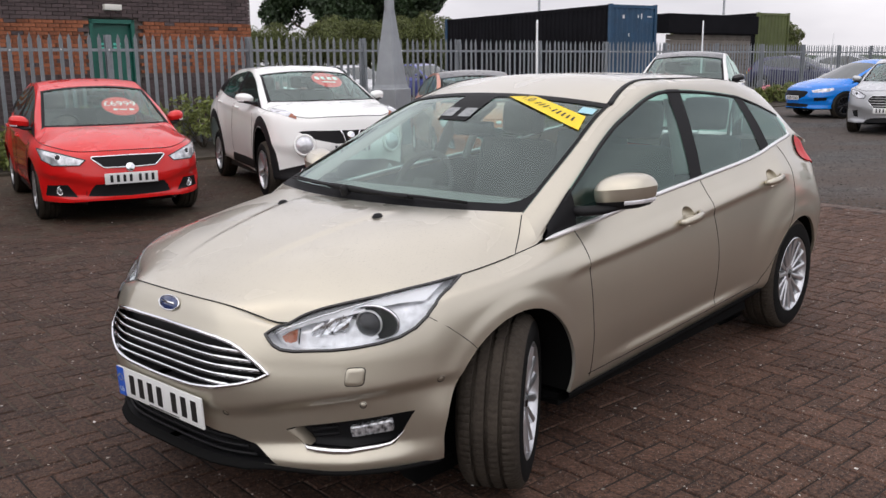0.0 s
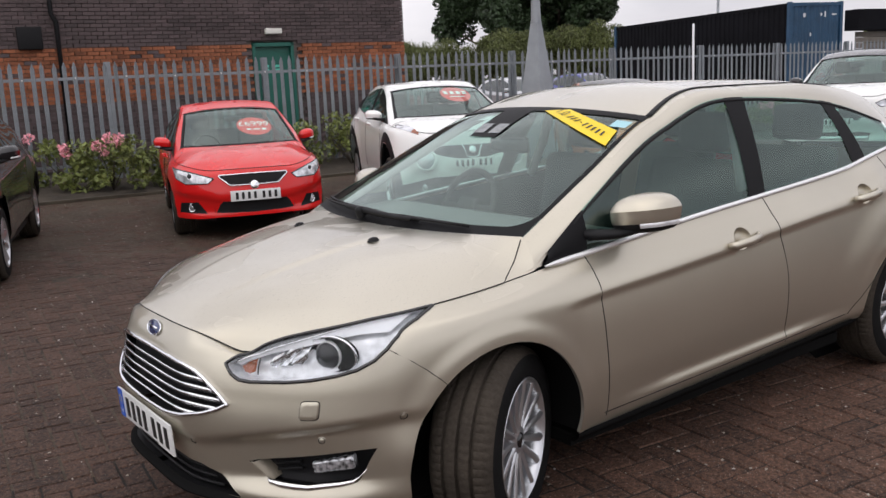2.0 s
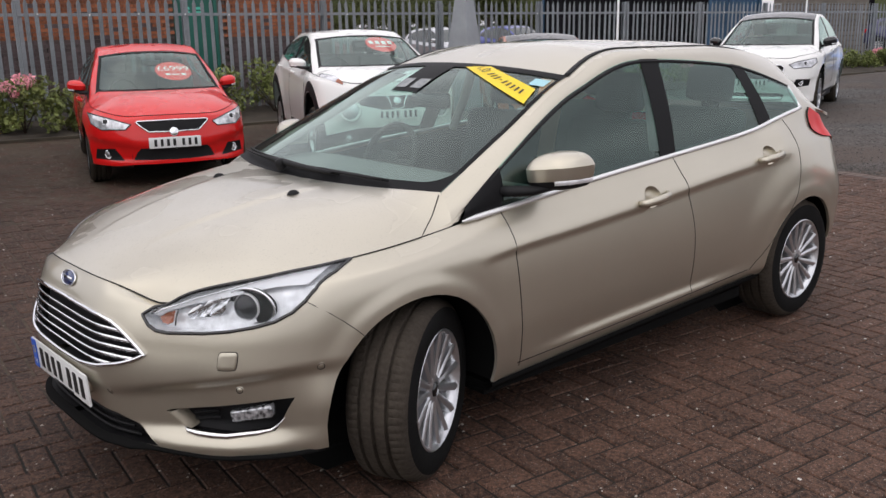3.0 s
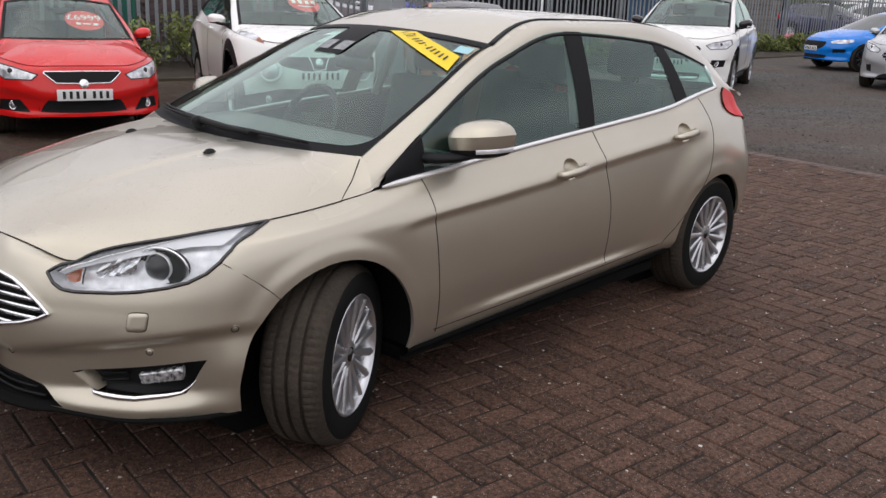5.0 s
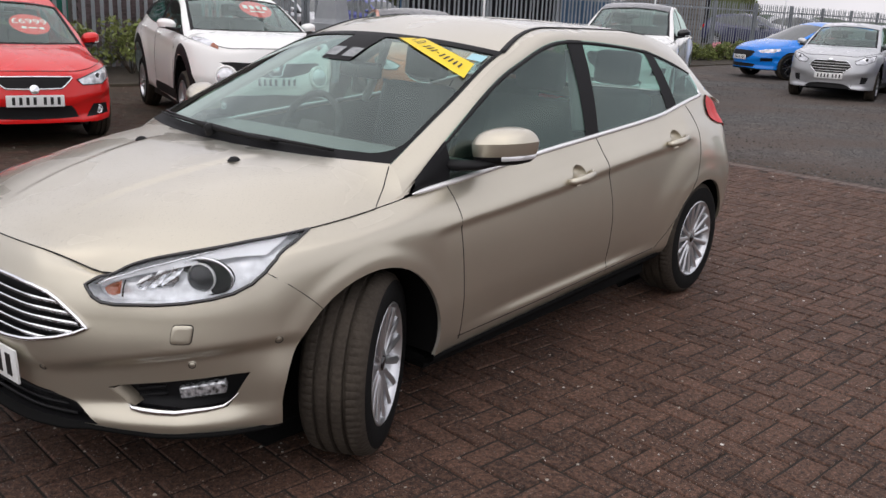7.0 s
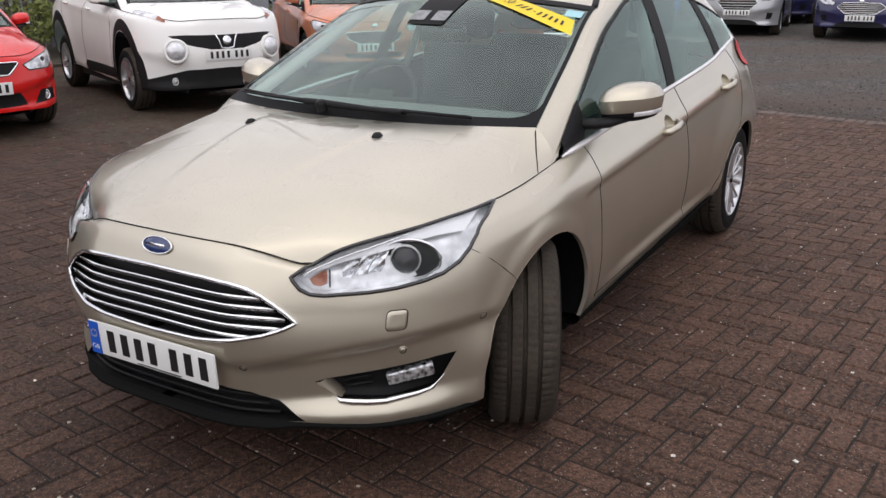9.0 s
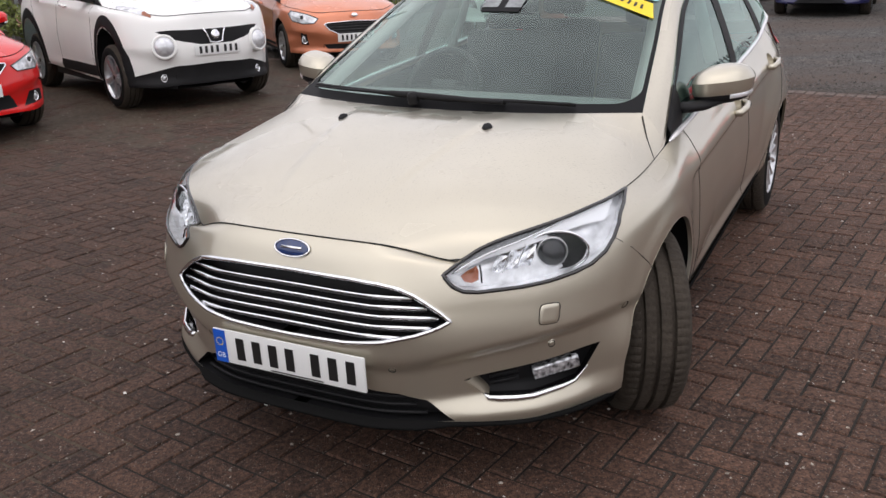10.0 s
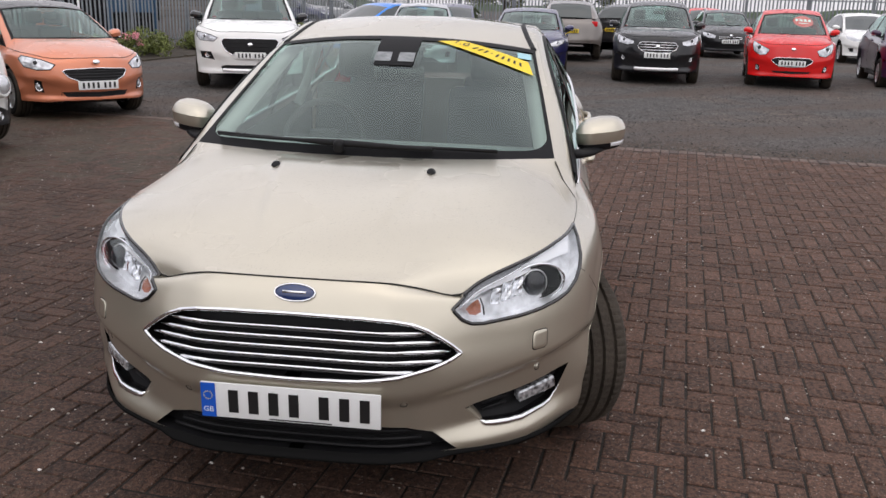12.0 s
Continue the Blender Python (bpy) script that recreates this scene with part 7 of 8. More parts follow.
        bm = bm_new()
        rows = []
        for k in range(7):
            f = k / 6
            a, _ = sheet_at(skin, 0.495 + 0.053 * f, 0.377 - 0.064 * f, 1)
            b, _ = sheet_at(skin, 0.516 + 0.036 * f, 0.376 - 0.056 * f, 1)
            rows.append([sgn(a), sgn(a.lerp(b, 0.5)) + Vector((0, 0.004, 0)), sgn(b) + Vector((-0.018 * side, 0.046, 0))])
        add_grid(bm, rows)
        # the cheek's dark reflection is put into its colour
        part("niche_fairing", bm, M_HERO_SHADED, niche, "gold inner cheek of the niche, its dark reflection painted in")
        q, _ = sheet_at(skin, 0.690, 0.370, 1)
        bm = bm_new()
        add_box(bm, (-0.078, -0.02, -0.020), (0.066, 0.02, 0.021), Matrix.Translation(q + Vector((0.010, 0.044, 0.008))) @ pose(0, 0, 0, 0, -12, 38), 0.009)
        part("lamp_glass", bm if side > 0 else flipped(bm), M_FOGLAMP, niche, "clear fog lamp glass")
        for zz in (0.345, 0.368):
            bm = bm_new()
            pts = [sheet_at(skin, x, zz + (x - 0.55) * 0.15, 1)[0] for x in (0.55, 0.585, 0.62)]
            add_tube(bm, [sgn(p) + Vector((-0.01 * side, 0.03, 0)) for p in pts], 0.006, 5)
            part("niche_slat", bm, M_PLASTIC, niche)
    fg.free()
    # --- sensors, jet covers, badge, plate
    for x, z, r in ((0.325, 0.428, 0.012), (0.700, 0.466, 0.012), (0.853, 0.534, 0.014)):
        q, nrm = sheet_at(skin, x, z, 1)
        if q is None:
            continue
        for side in (1, -1):
            nn = Vector((nrm.x, nrm.y, nrm.z))
            if nn.y > 0:
                nn = -nn
            bm = bm_new()
            base = Matrix.Translation(q) @ nn.to_track_quat("Z", "Y").to_matrix().to_4x4()
            add_lathe(bm, [(0.0, 0.0015), (r * 0.7, 0.0015), (r * 0.78, -0.0005), (r * 0.95, 0.002), (r * 1.1, 0.0)], base, 18)
            part("parking_sensor", bm if side > 0 else flipped(bm), P, car)
            bm = bm_new()
            add_tube(bm, [base @ Vector((r * 0.86 * math.cos(a), r * 0.86 * math.sin(a), 0.0008)) for a in [i * math.tau / 18 for i in range(18)]], 0.0014, 5, closed=True)
            part("sensor_gap", bm if side > 0 else flipped(bm), M_GAP, car)
    for side in (1, -1):
        bm = bm_new()
        ring = []
        for k in range(24):
            a = k * math.tau / 24
            cx = math.copysign(abs(math.cos(a)) ** 0.4, math.cos(a)) * 0.022
            cz = math.copysign(abs(math.sin(a)) ** 0.4, math.sin(a)) * 0.029
            ring.append(sheet_at(skin, 0.706 + cx, 0.574 + cz, 1)[0])
        turned = [Vector((side * p.x, p.y, p.z)) for p in ring]
        add_tube(bm, turned, 0.0016, 5, closed=True)
        cover = part("washer_cover", bm, M_GAP, car, "square lamp washer cover with a dark gap")
        mid = sum(turned, Vector()) / len(turned)
        bm = bm_new()
        rings = [[bm.verts.new(mid + (p - mid) * f + Vector((0.3 * up * side, -up, 0))) for p in turned] for f, up in ((0.97, -0.001), (0.95, 0.003), (0.88, 0.0045), (0.5, 0.0045))]
        for a, b in zip(rings, rings[1:]):
            for n in range(24):
                bm.faces.new((a[n], a[(n + 1) % 24], b[(n + 1) % 24], b[n]))
        bm.faces.new(rings[-1])
        part("lid", facing(bm, (0.3 * side, -1, 0)), P, cover)
    q, nrm = sheet_at(skin, 0.0, 0.742, 1)
    q = q or Vector((0, 0.08, 0.742))
    bm = bm_new()
    tilt = pose(0, q.y - 0.001, 0.742, 62)
    add_lathe(bm, [(0.0, 0.006), (0.050, 0.005), (0.060, 0.0)], tilt @ Matrix.Diagonal((1, 0.42, 1, 1)), 32)
    badge = part("badge", bm, M_BADGE, car, "blue oval badge with a bright rim")
    bm = bm_new()
    add_tube(bm, [tilt @ Vector((0.060 * math.cos(a), 0.0255 * math.sin(a), 0.003)) for a in [k * math.tau / 36 for k in range(36)]], 0.003, 6, closed=True)
    part("badge_rim", bm, M_CHROME, badge)
    bm = bm_new()
    add_box(bm, (-0.036, -0.003, 0.004), (0.034, 0.004, 0.0072), tilt)
    part("badge_bar", bm, M_CHROME, badge, "bright stroke standing for the logo")
    make_plate(car, pose(0, 0.012, 0.421, 3) @ Matrix.Diagonal((1.03, 1, 1.0, 1)))
    bm = bm_new()
    add_box(bm, (-0.20, 0.006, -0.040), (0.20, 0.045, 0.030), pose(0, 0.015, 0.424, 3), 0.010)
    part("plate_plinth", bm, P, car)
    # --- sills, wipers, jets
    for side in (1, -1):
        bm = bm_new()
        rows = []
        for k in range(13):
            y = 1.27 + (3.19 - 1.27) * k / 12
            z = level_at(0, y)
            rows.append([Vector((side * x, y, zz)) for x, zz in ((0.870, z + 0.008), (0.872, z - 0.010), (0.850, z - 0.032), (0.70, z - 0.05))])
        add_grid(bm, rows)
        part("sill", bm, M_LINER, car, "black plastic sill")
    bm = bm_new()
    add_box(bm, (-0.50, 0.50, 0.19), (0.50, 4.1, 0.24))
    add_box(bm, (-0.80, 1.30, 0.19), (0.80, 3.15, 0.24))
    add_box(bm, (-0.34, 0.16, 0.24), (0.34, 1.3, 0.62))
    part("underbody", bm, M_LINER, car, smooth=False)
    bm = bm_new()
    add_grid(bm, [[Vector((x, y0 + 0.165 * (abs(x) / 0.72) ** 2.2, z + 0.013 * (abs(x) / 0.72) ** 2.2)) for x in [0.66 * k / 12 for k in range(-12, 13)]] for y0, z in ((0.975, 0.950), (0.995, 0.954), (1.02, 0.972))])
    part("scuttle", bm, M_PLASTIC, car, "black scuttle panel under the wipers")

    def on_screen(t, f, lift=0.012):
        """A point of the windscreen: t up it from 0 to 2, f across from -1 to 1."""
        p, c = house_curve("rail", t), house_curve("centre", t)
        l = 1 - abs(f) ** 2.2
        return Vector((p.x * f, p.y + (c.y - p.y) * l - lift * 0.7, p.z + (c.z - p.z) * l + lift))
    for f0, f1, t0, t1 in ((0.36, -0.88, 0.035, 0.10), (0.70, 0.04, 0.02, 0.065)):
        bm = bm_new()
        arm = [on_screen(t0 + (t1 - t0) * k / 10 + 0.03 * math.sin(k * 0.314), f0 + (f1 - f0) * k / 10, 0.034 - 0.0012 * k) for k in range(11)]
        add_tube(bm, arm, [0.009, 0.012, 0.014, 0.016, 0.017, 0.015, 0.008, 0.007, 0.006, 0.005, 0.004] if f0 < 0.5 else 0.007, 7, 0.8)
        wiper = part("wiper", bm, M_PLASTIC, car, "black wiper arm with blade")
        bm = bm_new()
        add_tube(bm, [on_screen(t0 + (t1 - t0) * k / 10 + 0.055 + 0.02 * math.sin(k * 0.314), f0 + (f1 - f0) * (k / 10 * 1.02), 0.014) for k in range(11)], 0.0065, 5)
        part("blade", bm, M_PLASTIC, wiper)
        if f0 > 0.5:
            continue
        bm = bm_new()
        add_lathe(bm, [(0.0, 0.022), (0.016, 0.018), (0.021, 0.006), (0.022, -0.02)], Matrix.Translation(on_screen(t0 + 0.02, f0 - (f0 - f1) * 0.40, 0.03)) @ pose(0, 0, 0, 25), 14)
        part("wiper_knuckle", bm, M_PLASTIC, wiper)
    for side in (1, -1):
        q, _ = sheet_at(skin, 0.285, 0.82, 2)
        bm = bm_new()
        add_lathe(bm, [(0.0, 0.016), (0.010, 0.013), (0.016, 0.004), (0.018, 0.0)], Matrix.Translation((side * 0.285, 0.82, (q.z if q is not None else 0.955) + 0.003)) @ Matrix.Diagonal((1, 1.5, 1, 1)), 14)
        part("washer_jet", bm, M_PLASTIC, car, "black washer jet")
    make_plate(car, pose(0, 4.37, 0.82, 0, 0, 180), face=M_PLATE_Y, band=False)
    # --- cabin
    bm = bm_new()
    rows = []
    for y, z in ((1.02, 0.955), (1.25, 0.975), (1.45, 0.985), (1.62, 0.955), (1.66, 0.88), (1.64, 0.55)):
        rows.append([Vector((x, y + 0.10 * (x / 0.7) ** 2, z - 0.02 * (x / 0.7) ** 2)) for x in [0.72 * k / 10 for k in range(-10, 11)]])
    add_grid(bm, rows)
    part("dashboard", bm, M_DASH, car, "grey-black dashboard")
    bm = bm_new()
    ctr = Matrix.Translation((-0.36, 1.78, 0.93)) @ Matrix.Rotation(radians(66), 4, "X")
    add_tube(bm, [ctr @ Vector((0.185 * math.cos(a), 0.185 * math.sin(a), 0)) for a in [k * math.tau / 36 for k in range(36)]], 0.017, 8, closed=True)
    add_box(bm, (-0.07, -0.06, -0.03), (0.07, 0.05, 0.02), ctr, 0.02)
    add_box(bm, (-0.18, -0.018, -0.012), (0.18, 0.018, 0.010), ctr, 0.006)
    part("steering_wheel", bm, M_WHEELGRIP, car, "black three-spoke steering wheel")
    for x, y in ((-0.37, 2.25), (0.37, 2.25), (-0.37, 3.05), (0.37, 3.05)):
        bm = bm_new()
        add_box(bm, (x - 0.25, y - 0.30, 0.42), (x + 0.25, y + 0.22, 0.60), None, 0.05)
        add_box(bm, (-0.24, -0.07, 0.0), (0.24, 0.07, 0.62), pose(x, y + 0.22, 0.52, -14), 0.05)
        add_box(bm, (-0.13, -0.05, 0.0), (0.13, 0.05, 0.19), pose(x, y + 0.40, 1.15, -8), 0.04)
        part("seat", bm, M_SEAT, car, "dark cloth seat with headrest")
    bm = bm_new()
    add_box(bm, (-0.76, 1.42, 0.30), (0.76, 3.05, 0.36))
    part("cabin_floor", bm, M_SEAT, car, smooth=False)
    bm = bm_new()
    add_grid(bm, [[p + Vector((0, 0, -0.035)) for p in r] for r in house_rows("rail", "centre", 2.05, 5.0, 10, 6)])
    part("headlining", mirrored(bm), M_LINING, car, "pale grey headlining")
    for side in (1, -1):
        bm = bm_new()
        add_grid(bm, [[Vector((side * (spline(TOPX, y)[0] - 0.06), y, z)) for z in (0.40, 0.9, spline(BELT, y)[0] + 0.005)] for y in (1.42, 1.6, 2.4, 3.0)])
        part("door_card", bm, M_SEAT, car)
        bm = bm_new()
        add_tube(bm, [Vector((side * 0.70, 2.52, 1.0)), Vector((side * 0.64, 2.56, 1.18)), Vector((side * 0.585, 2.58, 1.36))], 0.045, 6, 0.5)
        part("inner_pillar", bm, M_LINING, car)
        bm = bm_new()
        rows = []
        for k in range(13):
            p = house_curve("rail", 2.0 * k / 12)
            d = house_curve("dlo", 2.0 * k / 12)
            rows.append([Vector((side * q.x, q.y, q.z)) for q in (p + Vector((-0.006, 0.02, -0.022)), p + Vector((-0.075, 0.075, -0.022)), d + Vector((-0.05, 0.05, 0.0)))])
        add_grid(bm, rows)
        part("pillar_trim", bm, M_LINING, car, "pale windscreen pillar trim")
    bm = bm_new()
    mirr = on_screen(1.55, 0.0, -0.05)
    add_box(bm, (-0.115, -0.02, -0.035), (0.115, 0.02, 0.035), Matrix.Translation(mirr + Vector((0, 0.06, -0.03))), 0.012)
    part("rear_view_mirror", bm, M_GLOSSBLACK, car)
    bm = bm_new()
    add_box(bm, (-0.115, -0.075, -0.02), (0.115, 0.075, 0.012), Matrix.Translation(on_screen(1.66, 0.0, -0.016)) @ pose(0, 0, 0, 26), 0.012)
    part("sensor_box", bm, M_PLASTIC, car, "black sensor housing behind the screen")
    # --- sale sticker across the corner of the windscreen
    def on_band(s, h, lift):
        """A point of the sticker: s along it from 0 to 1, h across from -0.5 to 0.5."""
        q = h + 0.5
        t0, f0 = 1.900 + (1.955 - 1.900) * q, 0.27 + (0.46 - 0.27) * q
        t1, f1 = 1.420 + (1.660 - 1.420) * q, 0.955 + (0.935 - 0.955) * q
        return on_screen(t0 + (t1 - t0) * s, f0 + (f1 - f0) * s, 0.005 + lift)
    bm = bm_new()
    add_grid(bm, [[on_band(s, h, 0) for h in (-0.5, 0.0, 0.5)] for s in [k / 16 for k in range(17)]])
    sticker = part("sale_sticker", bm, M_YELLOW, car, "yellow sale sticker with black lettering")
    text = bpy.data.curves.new("sticker_text", "FONT")
    text.body, text.size, text.align_x, text.align_y = "1.0", 0.062, "CENTER", "CENTER"
    text.materials.append(M_INK)
    word = new("sticker_text", text)
    word.parent = sticker
    o = on_band(0.15, 0.0, 0.004)
    o2 = on_band(0.19, 0.0, 0.004)
    ax = (o2 - o).normalized()
    nz = ax.cross(on_band(0.15, 0.4, 0.004) - o).normalized()
    ay = nz.cross(ax)
    word.matrix_basis = Matrix(((ax.x, ay.x, nz.x, o.x), (ax.y, ay.y, nz.y, o.y), (ax.z, ay.z, nz.z, o.z), (0, 0, 0, 1)))
    for k in range(9):
        s = 0.325 + 0.069 * k
        hh = 0.03 if k == 3 else 0.16
        bm = bm_new()
        add_grid(bm, [[on_band(s + e, h, 0.0015) for h in (-hh, hh)] for e in (-0.013, 0.013)])
        part("sticker_bar", bm, M_INK, sticker)
    # pale permit above the sale sticker
    bm = bm_new()
    add_grid(bm, [[on_screen(t, f, 0.004) for t in (1.72, 1.84)] for f in (0.86, 0.91, 0.96)])
    part("permit_sticker", bm, mat("permit_blue", (0.35, 0.62, 0.68), 0.4), car, "pale blue permit sticker")
    return car


STEER = 28.0
M_LINER = mat("arch_liner_black", (0.010, 0.010, 0.010), 0.95, spec=0.02)
M_CELL = mat("reflector_silver", (0.60, 0.61, 0.63), 0.14, 0.9, vary=0.5, scale=60)
# grey of the reflection painted along the lamp cover's upper edge
M_EDGE_REFLECTION = mat("lamp_edge_reflection_grey", (0.16, 0.165, 0.175), 0.3, 0.3, vary=0.1, scale=20)
M_LENS = mat("projector_lens_glass", (0.012, 0.013, 0.016), 0.22, spec=0.5)
M_STRIP = mat("lamp_white_strip", (0.86, 0.87, 0.89), 0.35)
M_HERO = car_paint("champagne_gold_paint", (0.556, 0.516, 0.420), flake=0.81, rough=0.32)
# body gold darkened to stand in for reflected dark in the fog niche
M_HERO_SHADED = mat("champagne_gold_shaded", (0.25, 0.22, 0.17), 0.4, 0.5)
M_SENSOR = mat("sensor_window_grey", (0.20, 0.215, 0.22), 0.15, vary=0.3, scale=30)
M_LINING = mat("headlining_cloth", (0.42, 0.42, 0.40), 0.9, vary=0.05)
hero_m = Matrix.Translation((-2.512 * 0.809 + 1.82 * 0.588, 2.512 * 0.588 + 1.82 * 0.809, 0)) @ pose(0, 0, 0, 0, 0, -36.0)
make_hero(hero_m)

# ---------- the other cars ----------
SHAPE["edge"] = NOSE_EDGE
RED = car_paint("red_paint", (0.66, 0.010, 0.010), rough=0.35)
WHITE = car_paint("white_paint", (0.86, 0.86, 0.84), rough=0.35)
ORANGE = car_paint("copper_orange_paint", (0.66, 0.225, 0.115), flake=0.5, rough=0.35)
BLACK = car_paint("black_paint", (0.010, 0.010, 0.012), rough=0.3)
NAVY = car_paint("navy_paint", (0.018, 0.018, 0.085), flake=0.2, rough=0.3)
BLUE = car_paint("bright_blue_paint", (0.0, 0.20, 0.72), rough=0.3)
SILVER = car_paint("silver_paint", (0.50, 0.51, 0.53), flake=0.6, rough=0.32)
GREY = car_paint("bronze_grey_paint", (0.20, 0.18, 0.165), flake=0.5, rough=0.32)
MAROON = car_paint("maroon_paint", (0.16, 0.02, 0.025), rough=0.32)
MIDBLUE = car_paint("mid_blue_paint", (0.02, 0.035, 0.24), flake=0.2, rough=0.32)
PURPLE = car_paint("dark_purple_paint", (0.035, 0.015, 0.05), flake=0.2, rough=0.3)


def face(a, b):
    """The heading (degrees) of a car whose nose looks from its place along (a, b)."""
    return math.degrees(math.atan2(a, -b))


def spec(L, W, H, wb, fo, hood, belt, paint, r=0.31, **kw):
    return dict(L=L, W=W, H=H, wb=wb, fo=fo, hood=hood, belt=belt, paint=paint, r=r, **kw)


def park(x, y, heading, s, label):
    """Parks a car with the middle of its nose over x, y; heading: the way the nose looks, degrees from -y towards +x."""
    return make_car(Matrix.Translation((x, y, ground_z(x, y))) @ pose(0, 0, 0, 0, 0, heading), s, label)


SLIM = {"grille": [(0.0, 0.605), (0.27, 0.610), (0.385, 0.705), (0.375, 0.722), (0.0, 0.727)], "lamp": [(0.44, 0.690), (0.50, 0.636), (0.74, 0.632), (0.83, 0.690), (0.85, 0.80), (0.66, 0.755)],
        "lower": [(0.0, 0.30), (0.44, 0.31), (0.40, 0.39), (0.36, 0.435), (0.0, 0.44)], "fog": [(0.53, 0.30), (0.82, 0.31), (0.80, 0.42), (0.62, 0.43)]}
JUKE = {"grille": [(0.0, 0.56), (0.20, 0.565), (0.42, 0.60), (0.60, 0.665), (0.45, 0.672), (0.0, 0.668)], "lamp": [(0.47, 0.555), (0.52, 0.515), (0.60, 0.515), (0.645, 0.56), (0.60, 0.61), (0.52, 0.61)],
        "lower": [(0.0, 0.20), (0.89, 0.20), (0.86, 0.33), (0.66, 0.375), (0.44, 0.415), (0.0, 0.425)], "fog": None}
SPORT = {"grille": [(0.0, 0.485), (0.22, 0.49), (0.37, 0.55), (0.435, 0.625), (0.39, 0.645), (0.0, 0.66)], "lamp": [(0.50, 0.70), (0.56, 0.640), (0.70, 0.635), (0.81, 0.67), (0.84, 0.76), (0.80, 0.80), (0.62, 0.755)],
         "lower": [(0.0, 0.30), (0.40, 0.31), (0.45, 0.37), (0.30, 0.375), (0.0, 0.365)], "fog": [(0.63, 0.36), (0.72, 0.37), (0.73, 0.52), (0.66, 0.50)]}
BROAD = {"grille": [(0.0, 0.50), (0.29, 0.505), (0.40, 0.56), (0.455, 0.655), (0.41, 0.695), (0.0, 0.70)], "lamp": [(0.51, 0.70), (0.58, 0.655), (0.80, 0.665), (0.86, 0.72), (0.84, 0.77), (0.62, 0.735)],
         "lower": [(0.0, 0.275), (0.44, 0.285), (0.47, 0.35), (0.40, 0.37), (0.0, 0.375)], "fog": [(0.57, 0.43), (0.78, 0.45), (0.80, 0.53), (0.62, 0.53)]}
KITE = {"grille": [(0.0, 0.545), (0.25, 0.55), (0.37, 0.60), (0.40, 0.64), (0.34, 0.695), (0.0, 0.70)], "lamp": [(0.47, 0.71), (0.49, 0.665), (0.60, 0.65), (0.77, 0.675), (0.82, 0.74), (0.80, 0.80), (0.64, 0.745)],
        "lower": [(0.0, 0.33), (0.40, 0.34), (0.46, 0.43), (0.0, 0.44)], "fog": [(0.58, 0.38), (0.72, 0.39), (0.76, 0.52), (0.62, 0.54)]}
OVAL = {"grille": [(0.0, 0.43), (0.26, 0.44), (0.38, 0.50), (0.41, 0.535), (0.33, 0.57), (0.0, 0.575)], "lamp": [(0.47, 0.69), (0.53, 0.61), (0.66, 0.60), (0.78, 0.66), (0.81, 0.76), (0.79, 0.81), (0.63, 0.745)],
        "lower": [(0.0, 0.325), (0.36, 0.335), (0.39, 0.365), (0.0, 0.365)], "fog": [(0.62, 0.35), (0.71, 0.36), (0.72, 0.45), (0.65, 0.45)]}
THREE = {"grille": [(0.0, 0.60), (0.30, 0.605), (0.36, 0.63), (0.33, 0.66), (0.0, 0.665)], "lamp": [(0.43, 0.69), (0.47, 0.61), (0.64, 0.62), (0.79, 0.68), (0.81, 0.80), (0.60, 0.76)],
         "lower": [(0.0, 0.30), (0.42, 0.31), (0.36, 0.49), (0.0, 0.50)], "fog": [(0.56, 0.33), (0.74, 0.34), (0.74, 0.42), (0.58, 0.42)]}
HEX = {"grille": [(0.0, 0.50), (0.27, 0.51), (0.42, 0.62), (0.32, 0.70), (0.0, 0.705)], "lamp": [(0.46, 0.70), (0.50, 0.655), (0.66, 0.66), (0.80, 0.72), (0.815, 0.80), (0.62, 0.765)],
       "fog": [(0.60, 0.36), (0.70, 0.37), (0.74, 0.46), (0.62, 0.47)]}

park(-3.66, 8.72, 36, spec(4.06, 1.69, 1.445, 2.47, 0.86, 0.765, 0.955, RED, style=SLIM, badge=0.605, oval=False, plate=0.47, sticker=1, near=True, sticker_at=(1.02, 0.34), foglamp=(0.69, 0.365, 0.045)), "bright red hatchback with a price sticker, nose outwards")
park(-1.69, 10.28, 31, spec(4.13, 1.765, 1.575, 2.53, 0.80, 1.01, 1.14, WHITE, r=0.34, style=JUKE, clad=True, vee=True, foglamp=(0.56, 0.33, 0.04), badge=0.63, oval=False, plate=0.62, chrome=False, sticker=2, round=True, near=True, spokes=5, sticker_at=(1.45, 0.35)), "white compact crossover with round headlamps and black bumper base")
park(-0.06, 12.95, 14, spec(4.04, 1.73, 1.476, 2.49, 0.83, 0.80, 0.99, ORANGE, style=SPORT, badge=0.735, plate=0.44, bars=4, bar_mat=M_DARKMETAL, near=True, roof=BLACK, foglamp=(0.682, 0.43, 0.055)), "copper orange hatchback with chrome-framed grille")
park(2.80, 15.78, -17, spec(4.81, 1.93, 1.74, 2.85, 0.98, 1.02, 1.18, WHITE, r=0.37, style=BROAD, badge=0.63, plate=0.60, near=True, roof=BLACK, bars=3, bar_mat=M_PLASTIC, skid=True, mirror=BLACK, foglamp=(0.68, 0.49, 0.05)), "large white sport utility car with dark grille")
park(11.0, 14.75, -40, spec(4.52, 1.84, 1.70, 2.69, 0.93, 1.0, 1.14, BLACK, r=0.35, style=KITE, badge=0.64, bars=3, bar_r=0.012, bar_mat=M_CHROME, plate=0.60, near=True, rails=True, skid=True, decal=True, foglamp=(0.67, 0.46, 0.05)), "black sport utility car with bright grille bars")
